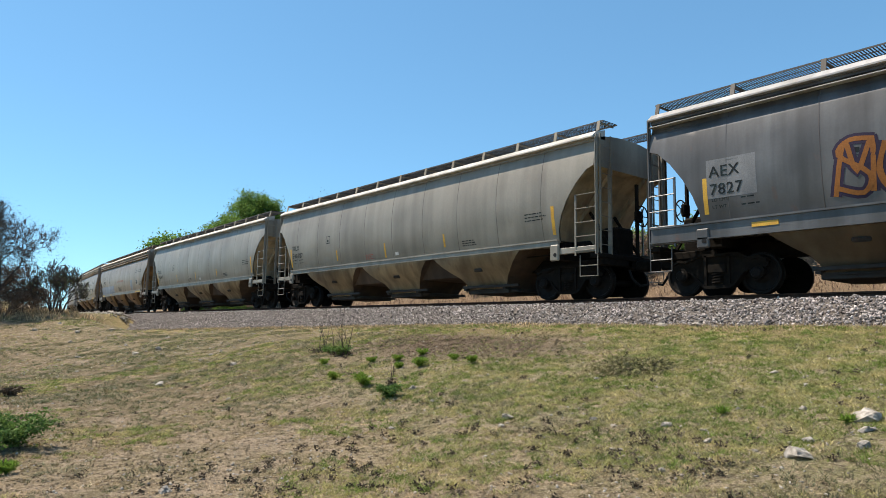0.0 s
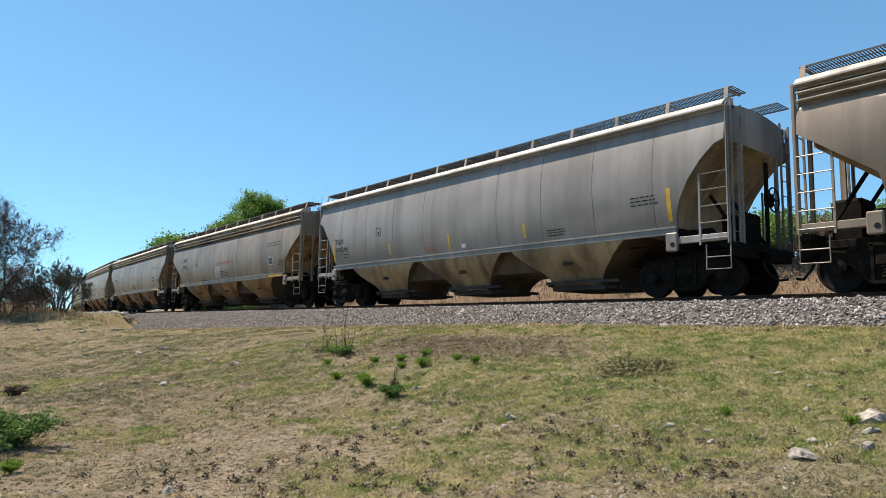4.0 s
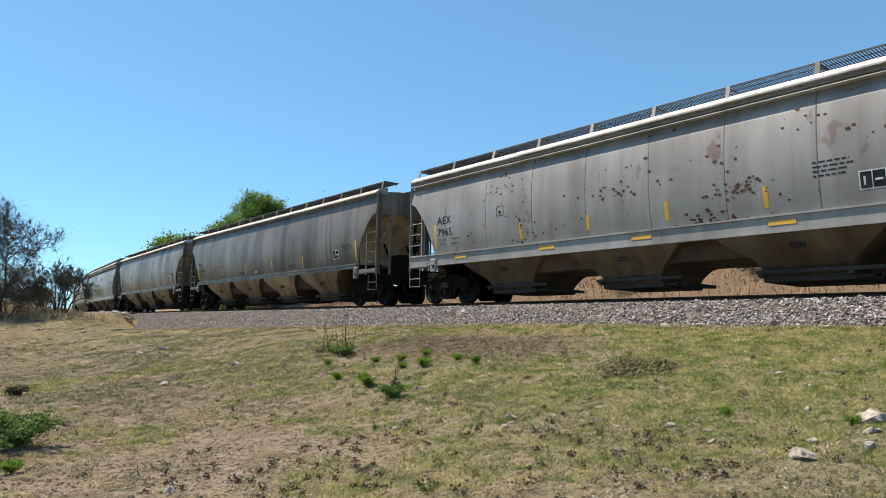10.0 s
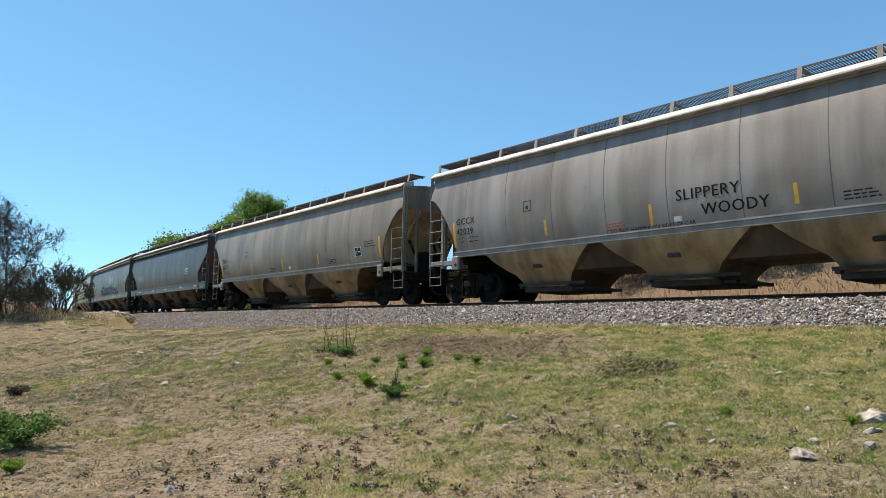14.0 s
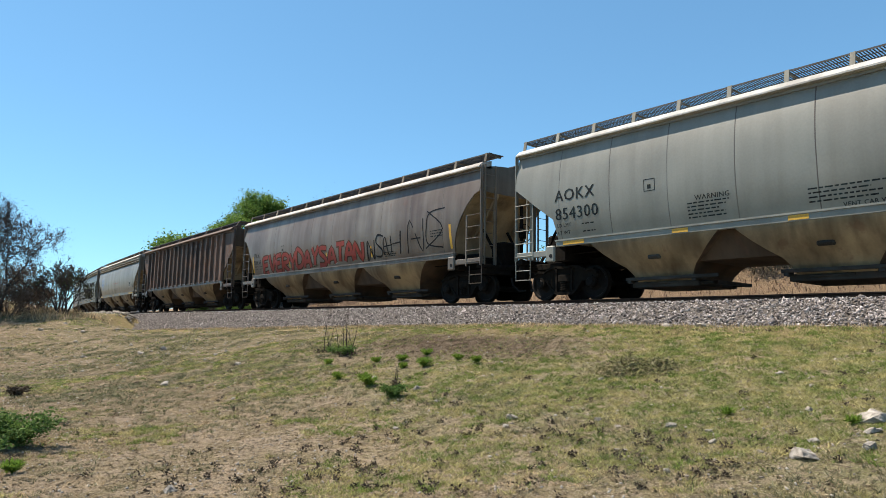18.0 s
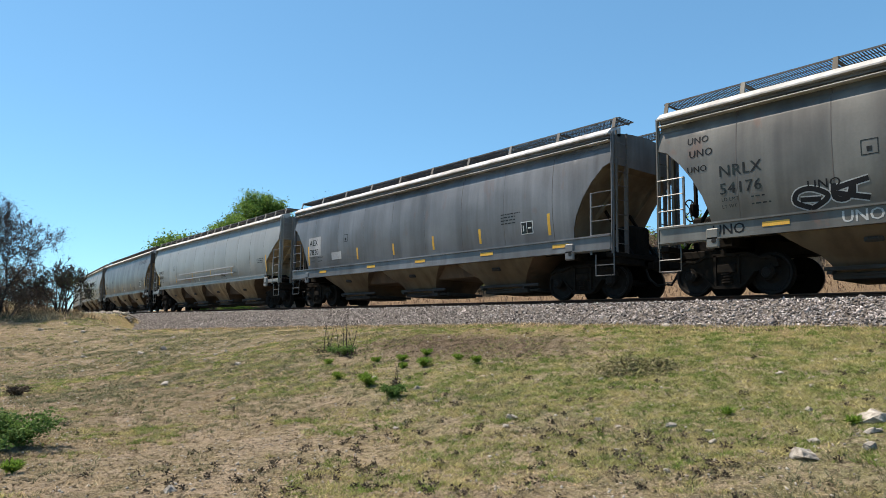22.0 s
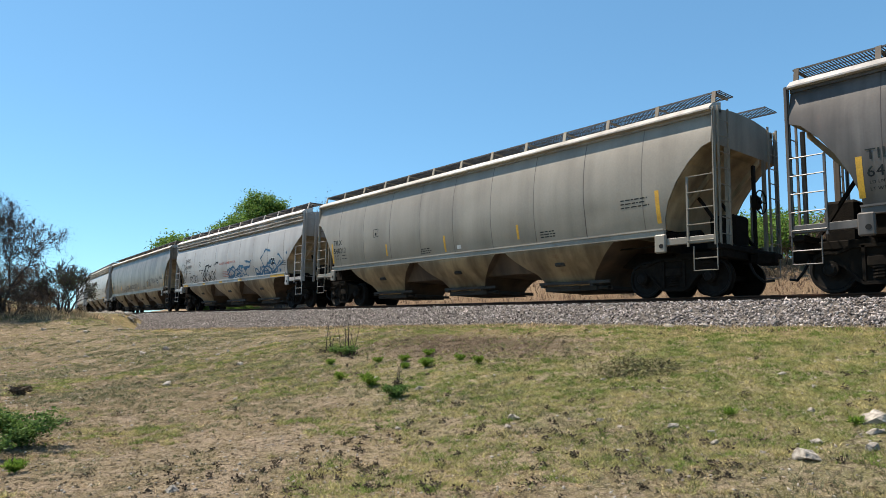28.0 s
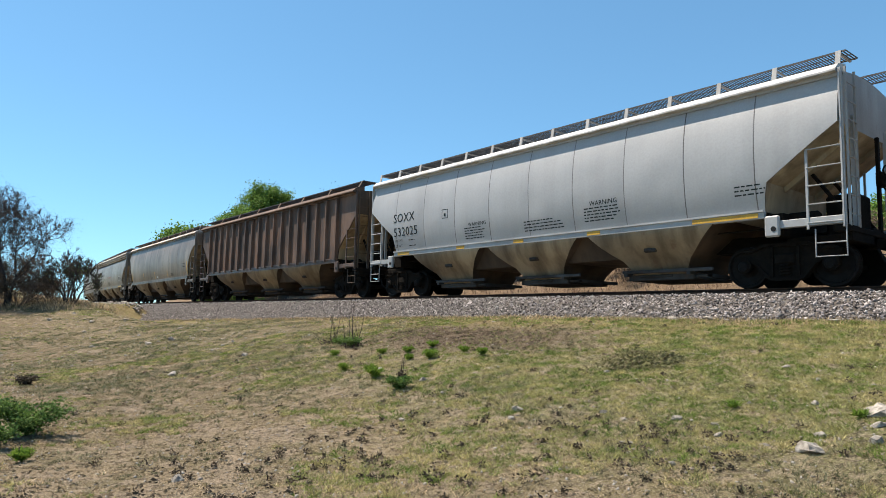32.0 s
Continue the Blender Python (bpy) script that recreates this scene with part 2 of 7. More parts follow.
class Build:
    """Collects the solids of one part and makes one mesh of them."""

    def __init__(self):
        self.v, self.f = [], []

    def add(self, verts, faces):
        n = len(self.v)
        self.v += [tuple(p) for p in verts]
        self.f += [tuple(i + n for i in f) for f in faces]
        return self

    def box(self, x0, x1, y0, y1, z0, z1, bevel=0.0):
        if not bevel:
            v = [(x, y, z) for z in (z0, z1) for x, y in ((x0, y0), (x1, y0), (x1, y1), (x0, y1))]
            return self.add(v, [(3, 2, 1, 0), (4, 5, 6, 7), (0, 1, 5, 4), (1, 2, 6, 5), (2, 3, 7, 6), (3, 0, 4, 7)])
        b = bevel
        ring = lambda z, d: [(x0 + d, y0, z), (x1 - d, y0, z), (x1, y0 + d, z), (x1, y1 - d, z), (x1 - d, y1, z), (x0 + d, y1, z), (x0, y1 - d, z), (x0, y0 + d, z)]
        inner = lambda z: [(x0 + b, y0 + b, z), (x1 - b, y0 + b, z), (x1 - b, y0 + b, z), (x1 - b, y1 - b, z), (x1 - b, y1 - b, z), (x0 + b, y1 - b, z), (x0 + b, y1 - b, z), (x0 + b, y0 + b, z)]
        rings = [inner(z0), ring(z0 + b, b), ring(z1 - b, b), inner(z1)]
        v = [p for r in rings for p in r]
        f = [tuple(range(7, -1, -1)), tuple(range(24, 32))]
        for i in range(3):
            f += [(8 * i + j, 8 * i + (j + 1) % 8, 8 * i + 8 + (j + 1) % 8, 8 * i + 8 + j) for j in range(8)]
        return self.add(v, f)

    def tube(self, pts, r, sides=6, r_end=None):
        """A round bar through the points."""
        pts = [Vector(p) for p in pts]
        rings = []
        for i, p in enumerate(pts):
            d = (pts[min(i + 1, len(pts) - 1)] - pts[max(i - 1, 0)]).normalized()
            a = d.orthogonal().normalized()
            b = d.cross(a)
            rr = r if r_end is None else r + (r_end - r) * i / max(1, len(pts) - 1)
            rings.append([p + rr * (math.cos(2 * math.pi * j / sides) * a + math.sin(2 * math.pi * j / sides) * b) for j in range(sides)])
        v = [q for ring in rings for q in ring]
        f = [tuple(range(sides - 1, -1, -1)), tuple(range(len(v) - sides, len(v)))]
        for i in range(len(pts) - 1):
            # rings turn with their own axes, so join each corner to its nearest neighbour
            best = min(range(sides), key=lambda o: sum((rings[i][j] - rings[i + 1][(j + o) % sides]).length for j in range(sides)))
            f += [(i * sides + j, i * sides + (j + 1) % sides, (i + 1) * sides + (j + 1 + best) % sides, (i + 1) * sides + (j + best) % sides) for j in range(sides)]
        return self.add(v, f)

    def disc(self, c, axis, profile, sides=24):
        """A turned solid about an axis through c: profile of (along, radius)."""
        c, d = Vector(c), Vector(axis).normalized()
        a = d.orthogonal().normalized()
        b = d.cross(a)
        v = [c + d * h + r * (math.cos(2 * math.pi * j / sides) * a + math.sin(2 * math.pi * j / sides) * b) for h, r in profile for j in range(sides)]
        f = [tuple(range(sides - 1, -1, -1)), tuple(range(len(v) - sides, len(v)))]
        for i in range(len(profile) - 1):
            f += [(i * sides + j, i * sides + (j + 1) % sides, (i + 1) * sides + (j + 1) % sides, (i + 1) * sides + j) for j in range(sides)]
        return self.add(v, f)

    def prism(self, outline, y0, y1):
        """An outline of (x, z), thick from y0 to y1."""
        n = len(outline)
        v = [(x, y0, z) for x, z in outline] + [(x, y1, z) for x, z in outline]
        f = [tuple(range(n)), tuple(range(2 * n - 1, n - 1, -1))] + [(i, i + n, (i + 1) % n + n, (i + 1) % n) for i in range(n)]
        return self.add(v, f)

    def mesh(self, name, material=None, smooth=False):
        me = mesh_from(name, self.v, self.f, None, False)
        bm = bmesh.new()
        bm.from_mesh(me)
        bmesh.ops.recalc_face_normals(bm, faces=bm.faces)
        bm.to_mesh(me)
        bm.free()
        if smooth:
            me.shade_smooth()
        me.materials.append(material or DARK)
        return me


def part(name, me, material, parent, label=""):
    """One mesh under a thing or a part; the material sits on the object, so that cars of one kind may differ in paint."""
    ob = new(name, me)
    ob.parent = parent
    if material is not None:
        ob.material_slots[0].link = "OBJECT"
        ob.material_slots[0].material = material
    if label:
        ob["label"] = label
    return ob


# ---- the line of the track ----
CURVE_AT, CURVE_R, CURVE_LONG = -32.0, 435.5, 165.0


def line_at(s):
    """Place and heading (radians, 0 is +x) of the track's centre at s metres along it; it bends away beyond CURVE_AT."""
    if s >= CURVE_AT:
        return Vector((s, 0, 0)), 0.0
    a = min(CURVE_AT - s, CURVE_LONG) / CURVE_R
    p = Vector((CURVE_AT - CURVE_R * math.sin(a), CURVE_R * (1 - math.cos(a)), 0))
    rest = max(0.0, CURVE_AT - s - CURVE_LONG)
    return p + rest * Vector((-math.cos(a), math.sin(a), 0)), -a


def track_coords(x, y):
    """Along and across the track (across below 0 on the camera's side), for arrays."""
    x, y = np.asarray(x, float), np.asarray(y, float)
    a = np.arctan2(CURVE_AT - x, CURVE_R - y)
    bend = (x < CURVE_AT) & (y < CURVE_R)
    top = CURVE_LONG / CURVE_R
    mid = bend & (a <= top)
    ex, ey = CURVE_AT - CURVE_R * math.sin(top), CURVE_R * (1 - math.cos(top))
    dx, dy = -math.cos(top), math.sin(top)
    far = bend & (a > top)
    s = np.where(mid, CURVE_AT - CURVE_R * a, x)
    n = np.where(mid, CURVE_R - np.hypot(x - CURVE_AT, y - CURVE_R), y)
    s = np.where(far, CURVE_AT - CURVE_LONG - ((x - ex) * dx + (y - ey) * dy), s)
    n = np.where(far, (x - ex) * dy - (y - ey) * dx, n)
    n = np.where(far, (y - ey) * math.cos(top) + (x - ex) * math.sin(top), n)
    return s, n


# ---- ground ----
NEAR_N = [-400, -60, -30, -15.4, -12.5, -10.5, -8.5, -6.5, -4.6, -3.6, -2.9, -1.5, 0]
NEAR_Z = [-3.4, -2.7, -2.45, -2.40, -2.30, -2.06, -1.70, -1.28, -0.93, -0.76, -0.72, -0.70, -0.7]
LEFT_Z = [-1.2, -0.9, -0.75, -0.55, -0.46, -0.37, -0.33, -0.31, -0.30, -0.30, -0.30, -0.45, -0.7]
FAR_N = [0, 3, 5, 10, 25, 40, 100, 300, 1000, 4000]
FAR_Z = [-0.7, -0.72, -0.25, 1.25, 2.8, 4.2, 8.0, 17.0, 32.0, 50.0]


def ground_height(x, y):
    x, y = np.asarray(x, float), np.asarray(y, float)
    s, n = track_coords(x, y)
    near = np.interp(n, NEAR_N, NEAR_Z)
    left = np.interp(n, NEAR_N, LEFT_Z)
    k = np.clip((-24 - s) / 20, 0, 1)
    edge = np.clip((-5.2 + 3.6 * np.clip((-43 - s) / 3, 0, 1) - n) / 2.5, 0, 1)
    k = k * k * (3 - 2 * k) * edge * edge * (3 - 2 * edge)
    rise = np.clip((-54 - s) / 60, 0, 1) * np.clip((-4.5 - n) / 8, 0, 1) * 3.4
    left = left + rise
    near = near - 0.52 * np.clip((-12 - s) / 33, 0, 1) * np.clip((n + 8.5) / 4, 0, 1) * np.clip(-n / 2.5, 0, 1)
    z = np.where(n < 0, near * (1 - k) + left * k, np.interp(n, FAR_N, FAR_Z))
    z = z + np.where(n > 3.5, 0.75 * np.clip((s + 40) / 8, 0, 1) * np.exp(-((n - 9.5) / 4.5) ** 2) * np.clip((n - 3.5) / 2, 0, 1), 0)
    soft = np.clip((np.abs(n) - 2.8) / 1.5, 0, 1)
    bumps = 0.035 * np.sin(x * 1.3 + 0.7 * y) * np.sin(y * 1.1 - 0.4 * x) + 0.02 * np.sin(x * 3.1 + 1.2) * np.sin(y * 2.7 + 0.5) + 0.012 * np.sin(7.1 * x + 2 * y) * np.sin(6.3 * y - x)
    return z + soft * bumps


def ground_z(x, y):
    return float(ground_height(np.array([x]), np.array([y]))[0])

def ground_material():
    m = bpy.data.materials.new("dry_soil_and_short_grass")
    m.use_nodes = True
    n, l = m.node_tree.nodes, m.node_tree.links
    b = n["Principled BSDF"]
    b.inputs["Roughness"].default_value, b.inputs["Specular IOR Level"].default_value = 0.95, 0.1
    co = n.new("ShaderNodeTexCoord")

    def fac(scale, lo, hi, detail=6, shift=0.0):
        mp = n.new("ShaderNodeMapping")
        mp.inputs["Location"].default_value = (shift, shift * 0.3, 0)
        l.new(co.outputs["Object"], mp.inputs[0])
        t = n.new("ShaderNodeTexNoise")
        t.inputs["Scale"].default_value, t.inputs["Detail"].default_value, t.inputs["Roughness"].default_value = scale, detail, 0.65
        l.new(mp.outputs[0], t.inputs["Vector"])
        r = n.new("ShaderNodeMapRange")
        r.inputs[1].default_value, r.inputs[2].default_value = lo, hi
        l.new(t.outputs[0], r.inputs[0])
        return r.outputs[0], t.outputs[0]

    def blend(f, a, colour, k=1.0):
        q = n.new("ShaderNodeMath")
        q.operation = "MULTIPLY"
        q.inputs[1].default_value = k
        l.new(f, q.inputs[0])
        c = n.new("ShaderNodeMix")
        c.data_type = "RGBA"
        l.new(q.outputs[0], c.inputs[0])
        if isinstance(a, tuple):
            c.inputs[6].default_value = (*a, 1)
        else:
            l.new(a, c.inputs[6])
        c.inputs[7].default_value = (*colour, 1)
        return c.outputs[2]

    f1, _ = fac(0.55, 0.40, 0.58, 6)
    f2, _ = fac(1.6, 0.47, 0.56, 9, 9.0)
    f3, raw3 = fac(13.0, 0.50, 0.60, 8, 4.0)
    f4, raw4 = fac(48.0, 0.52, 0.64, 6, 2.0)
    f5, _ = fac(0.22, 0.46, 0.58, 5, 31.0)
    f6, _ = fac(3.6, 0.50, 0.58, 9, 17.0)
    sep = n.new("ShaderNodeSeparateXYZ")
    l.new(co.outputs["Object"], sep.inputs[0])
    east = n.new("ShaderNodeMapRange")
    east.inputs[1].default_value, east.inputs[2].default_value, east.inputs[3].default_value = -13.0, -5.0, 0.25
    l.new(sep.outputs[0], east.inputs[0])
    high = n.new("ShaderNodeMapRange")
    high.inputs[1].default_value, high.inputs[2].default_value, high.inputs[3].default_value = -11.2, -8.6, 0.1
    l.new(sep.outputs[1], high.inputs[0])
    both = n.new("ShaderNodeMath")
    both.operation = "MULTIPLY"
    l.new(east.outputs[0], both.inputs[0])
    l.new(high.outputs[0], both.inputs[1])
    lush = n.new("ShaderNodeMath")
    lush.operation = "MULTIPLY"
    l.new(both.outputs[0], lush.inputs[0])
    fl, _ = fac(1.1, 0.38, 0.52, 8, 21.0)
    l.new(fl, lush.inputs[1])
    out = blend(f1, (0.465, 0.358, 0.262), (0.390, 0.300, 0.178), 0.8)
    out = blend(f5, out, (0.40, 0.318, 0.19), 0.5)
    out = blend(f2, out, (0.25, 0.205, 0.105), 0.7)
    west = n.new("ShaderNodeMapRange")
    west.inputs[1].default_value, west.inputs[2].default_value = -5.0, -14.0
    l.new(sep.outputs[0], west.inputs[0])
    out = blend(west.outputs[0], out, (0.15, 0.115, 0.057), 0.8)
    out = blend(lush.outputs[0], out, (0.205, 0.225, 0.075), 0.85)
    out = blend(f6, out, (0.51, 0.395, 0.285), 0.5)
    out = blend(f3, out, (0.085, 0.064, 0.042), 0.7)
    out = blend(f4, out, (0.64, 0.53, 0.39), 0.7)
    bare = n.new("ShaderNodeMapping")
    bare.inputs["Location"].default_value, bare.inputs["Scale"].default_value = (3.0, 4.29, 0), (1 / 3.6, 1 / 1.4, 0)
    l.new(co.outputs["Object"], bare.inputs[0])
    far = n.new("ShaderNodeVectorMath")
    far.operation = "LENGTH"
    l.new(bare.outputs[0], far.inputs[0])
    worn = n.new("ShaderNodeMapRange")
    worn.inputs[1].default_value, worn.inputs[2].default_value = 1.2, 0.6
    l.new(far.outputs["Value"], worn.inputs[0])
    out = blend(worn.outputs[0], out, (0.185, 0.132, 0.098), 0.75)
    toe = n.new("ShaderNodeMapRange")
    toe.inputs[1].default_value, toe.inputs[2].default_value = -5.2, -4.2
    l.new(sep.outputs[1], toe.inputs[0])
    out = blend(toe.outputs[0], out, (0.32, 0.25, 0.105), 0.55)
    beyond = n.new("ShaderNodeMapRange")
    beyond.inputs[1].default_value, beyond.inputs[2].default_value = 1.5, 3.5
    l.new(sep.outputs[1], beyond.inputs[0])
    out = blend(beyond.outputs[0], out, (0.235, 0.160, 0.110), 0.8)
    f7, _ = fac(105.0, 0.50, 0.57, 3, 8.0)
    out = blend(f7, out, (0.10, 0.078, 0.052), 0.5)
    l.new(out, b.inputs["Base Color"])
    s = n.new("ShaderNodeMath")
    s.operation = "ADD"
    l.new(raw3, s.inputs[0])
    l.new(raw4, s.inputs[1])
    bp = n.new("ShaderNodeBump")
    bp.inputs["Strength"].default_value, bp.inputs["Distance"].default_value = 1.0, 0.09
    l.new(s.outputs[0], bp.inputs["Height"])
    l.new(bp.outputs[0], b.inputs["Normal"])
    return m


SOIL = ground_material()


def make_ground():
    """One sheet round the camera out to the horizon, finer where it is near."""
    radii = np.concatenate([[0.0], np.geomspace(1.5, 40, 170), np.geomspace(41, 150, 80), np.geomspace(160, 4500, 40)])
    na = 360
    ang = np.linspace(0, 2 * np.pi, na, endpoint=False)
    rr, aa = np.meshgrid(radii, ang, indexing="ij")
    x, y = EYE[0] + rr * np.sin(aa), EYE[1] + rr * np.cos(aa)
    v = np.stack([x, y, ground_height(x, y)], -1).reshape(-1, 3)
    i = np.arange(len(radii) - 1)[:, None] * na
    j = np.arange(na)[None, :]
    f = np.stack([i + j, i + (j + 1) % na, i + na + (j + 1) % na, i + na + j], -1).reshape(-1, 4)
    ob = new("ground", mesh_fast("ground", v, f[:, ::-1], SOIL, True))
    tagged(ob, "sloping ground of dry soil and short patchy grass", "ground", kind="structure")


make_ground()


# ---- track ----
def sweep(name, outline, s0, s1, step, material, smooth=False):
    """An outline of (across, z) carried along the track."""
    ss = [s0 + i * (s1 - s0) / max(1, int((s1 - s0) / step)) for i in range(int((s1 - s0) / step) + 1)]
    v, f, k = [], [], len(outline)
    for s in ss:
        p, h = line_at(s)
        nx, ny = -math.sin(h), math.cos(h)
        v += [(p.x + nx * a, p.y + ny * a, z) for a, z in outline]
    for i in range(len(ss) - 1):
        f += [(i * k + j, i * k + (j + 1) % k, (i + 1) * k + (j + 1) % k, (i + 1) * k + j) for j in range(k)]
    f += [tuple(range(k - 1, -1, -1)), tuple(range(len(v) - k, len(v)))]
    b = Build().add(v, f)
    return b.mesh(name, material, smooth)


def make_track():
    bed = [(-4.4, -1.56), (-2.75, -0.66), (-1.55, -0.17), (1.55, -0.17), (2.75, -0.66), (3.0, -0.95)]
    track = new("railway_track", sweep("ballast", bed, -520, 420, 4, BED))
    tagged(track, "straight railway track on a grey stone ballast bed", "railway track", kind="structure")
    rail = [(-0.07, -0.17), (0.07, -0.17), (0.07, -0.155), (0.012, -0.135), (0.012, -0.045), (0.036, -0.03), (0.036, -0.004), (0.028, 0.0), (-0.028, 0.0), (-0.036, -0.004), (-0.036, -0.03), (-0.012, -0.045), (-0.012, -0.135), (-0.07, -0.155)]
    for side in (-1, 1):
        ob = part("rail", sweep("rail", [(a + side * 0.755, z) for a, z in rail], -520, 420, 4, RAIL), None, track, "rusty steel rail")
    tie = Build().box(-0.11, 0.11, -1.3, 1.3, -0.36, -0.172, 0.012).mesh("sleeper", WOODTIE)
    s = -75.0
    while s < 14:
        p, h = line_at(s)
        ob = part("sleeper", tie, None, track)
        ob.matrix_basis = pose(p.x, p.y, 0, 0, 0, math.degrees(h) + random.uniform(-0.6, 0.6))
        s += 0.52
    return track


TRACK = make_track()

# ---- hopper wagons ----
EAVE, SILL_TOP, AXLE_R = 4.18, 1.52, 0.457
# half widths at the eave, the middle and the sill; height of the set-back band under the eave and the half width below it
BULGE = {"round": (1.40, 1.62, 1.44, 0.0, 1.40), "capped": (1.42, 1.62, 1.44, 0.46, 1.51), "flat": (1.42, 1.60, 1.46, 0.32, 1.48), "ribbed": (1.50, 1.50, 1.50, 0.0, 1.50)}


def side_y(z, shape):
    """Half the body's width at a height: the sides of rounded wagons swell."""
    top, mid, low, band, under = BULGE[shape]
    if band and z > EAVE - band:
        return top
    if z > 2.75:
        return mid - (mid - under) * ((z - 2.75) / (EAVE - band - 2.75)) ** 2
    return mid - (mid - low) * ((2.75 - z) / (2.75 - SILL_TOP)) ** 2


CUTS = {
    "curved": [(0.0, 3.42), (0.22, 3.34), (0.55, 3.02), (0.85, 2.62), (1.08, 2.2), (1.2, 1.85), (1.24, 1.56)],
    "slanted": [(0.0, 3.16), (0.35, 2.92), (0.7, 2.66), (1.05, 2.41), (1.4, 2.16), (1.46, 1.9), (1.5, 1.56)],
    "ribbed": [(0.0, 3.3), (0.35, 2.95), (0.7, 2.6), (1.05, 2.25), (1.3, 2.0), (1.36, 1.8), (1.4, 1.56)],
}


def body_bottom(d, cut):
    pts = CUTS[cut]
    if d >= pts[-1][0]:
        return SILL_TOP
    for (d0, z0), (d1, z1) in zip(pts, pts[1:]):
        if d <= d1:
            return z0 + (z1 - z0) * (d - d0) / (d1 - d0)
    return SILL_TOP


def body_shell(half, shape, cut):
    """Roof, ends, slope sheets and the far side as one sheet-metal shell; the near side is made of panels."""
    ds = [p[0] for p in CUTS[cut]]
    xs = sorted([-half + d for d in ds] + [half - d for d in ds] + [0.0, -half / 2, half / 2])
    b = Build()
    rows = 10
    secs = []
    for x in xs:
        zb = body_bottom(half - abs(x), cut)
        sec = [(x, -side_y(zb, shape) + 0.05, zb)]
        sec += [(x, side_y(zb + (EAVE - zb) * j / rows, shape), zb + (EAVE - zb) * j / rows) for j in range(rows + 1)]
        sec += [(x, y, EAVE + 0.17 * (1 - (y / 1.5) ** 2) + 0.01) for y in (1.1, 0.55, 0, -0.55, -1.1)] + [(x, -side_y(EAVE, shape) + 0.03, EAVE)]
        secs.append(sec)
    k = len(secs[0])
    v = [p for s in secs for p in s]
    f = []
    for i in range(len(xs) - 1):
        sloped = half - abs((xs[i] + xs[i + 1]) / 2) < ds[-1]
        f += [(i * k + j, i * k + j + 1, (i + 1) * k + j + 1, (i + 1) * k + j) for j in range(1 if sloped else 0, k - 1)]
        f.append((i * k + k - 1, i * k, (i + 1) * k, (i + 1) * k + k - 1))
    f += [tuple(range(k - 1, -1, -1)), tuple(range(len(v) - k, len(v)))]
    return b.add(v, f).mesh("body")


def slope_sheet(half, shape, cut, e):
    """The bent sheet under one end of the body, down which the load slides."""
    pts = CUTS[cut]
    v, n = [], len(pts)
    for lift in (0.0, 0.02):
        for d, z in pts:
            w = side_y(z, shape) - 0.05
            v += [(e * (half - d - lift), -w, z + lift), (e * (half - d - lift), w, z + lift)]
    f = []
    for i in range(n - 1):
        a, b = 2 * i, 2 * n + 2 * i
        f += [(a, a + 1, a + 3, a + 2), (b, b + 2, b + 3, b + 1), (a, a + 2, b + 2, b), (a + 1, b + 1, b + 3, a + 3)]
    f += [(0, 2 * n, 2 * n + 1, 1), (2 * n - 2, 2 * n - 1, 4 * n - 1, 4 * n - 2)]
    return Build().add(v, f).mesh("slope_sheet")


NX, NZ = 10, 14
DENTS = {}


def dents_of(kind):
    if kind not in DENTS:
        rnd, half = random.Random(900 + KINDS[kind]["seed"]), KINDS[kind]["half"]
        DENTS[kind] = [(rnd.uniform(-half, half), rnd.uniform(2.0, 4.1), rnd.uniform(0.2, 0.7), rnd.uniform(0.006, 0.02)) for _ in range(30)]
    return DENTS[kind]


def sheet_y(x, z, kind):
    """Half the width at a place of the side: sheets are pillowed between the seams and slightly dented."""
    spec = KINDS[kind]
    half = spec["half"]
    y = side_y(z, spec["shape"])
    if spec["shape"] == "ribbed":
        return y
    u = (x + half) / (2 * half) * spec["panels"]
    u = min(max(u - math.floor(u), 0.0), 1.0)
    zb = body_bottom(half - abs(x), spec["cut"])
    w = (z - zb) / (EAVE - zb)
    fade = min(max((EAVE - 0.5 - z) / 0.6, 0.0), 1.0)
    y -= 0.013 * fade * (1 - max(0.0, 4 * u * (1 - u)) * (0.35 + 0.65 * math.sin(math.pi * min(1, max(0.0, w) * 0.9 + 0.05))))
    for dx, dz, r, depth in dents_of(kind):
        q = ((x - dx) ** 2 + (z - dz) ** 2) / (r * r)
        if q < 4:
            y -= fade * depth * math.exp(-q * 2)
    return y


def rows_of(zb, shape):
    """Heights of the rows of facets of a side sheet that starts at zb."""
    band = BULGE[shape][3]
    if not band:
        return [zb + (EAVE - zb) * j / NZ for j in range(NZ + 1)]
    ledge = EAVE - band
    return [zb + (ledge - zb) * j / (NZ - 2) for j in range(NZ - 1)] + [ledge + 0.015, EAVE]


def skin_y(x, z, kind):
    """The same, on the flat facets that the sheets are made of."""
    spec = KINDS[kind]
    half = spec["half"]
    z = min(max(z, SILL_TOP), EAVE)
    cell = 2 * half / spec["panels"] / NX
    rows = rows_of(body_bottom(half - abs(x), spec["cut"]), spec["shape"])
    a = math.floor((x + half) / cell)
    c = max(0, min(NZ - 1, sum(r <= z for r in rows) - 1))
    fx, fz = (x + half) / cell - a, (z - rows[c]) / (rows[c + 1] - rows[c])
    e = 1e-6
    xs, zs = (-half + a * cell + e, -half + (a + 1) * cell - e), (rows[c], rows[c + 1])
    y = [[sheet_y(px, min(pz, EAVE), kind) for pz in zs] for px in xs]
    return (y[0][0] * (1 - fz) + y[0][1] * fz) * (1 - fx) + (y[1][0] * (1 - fz) + y[1][1] * fz) * fx


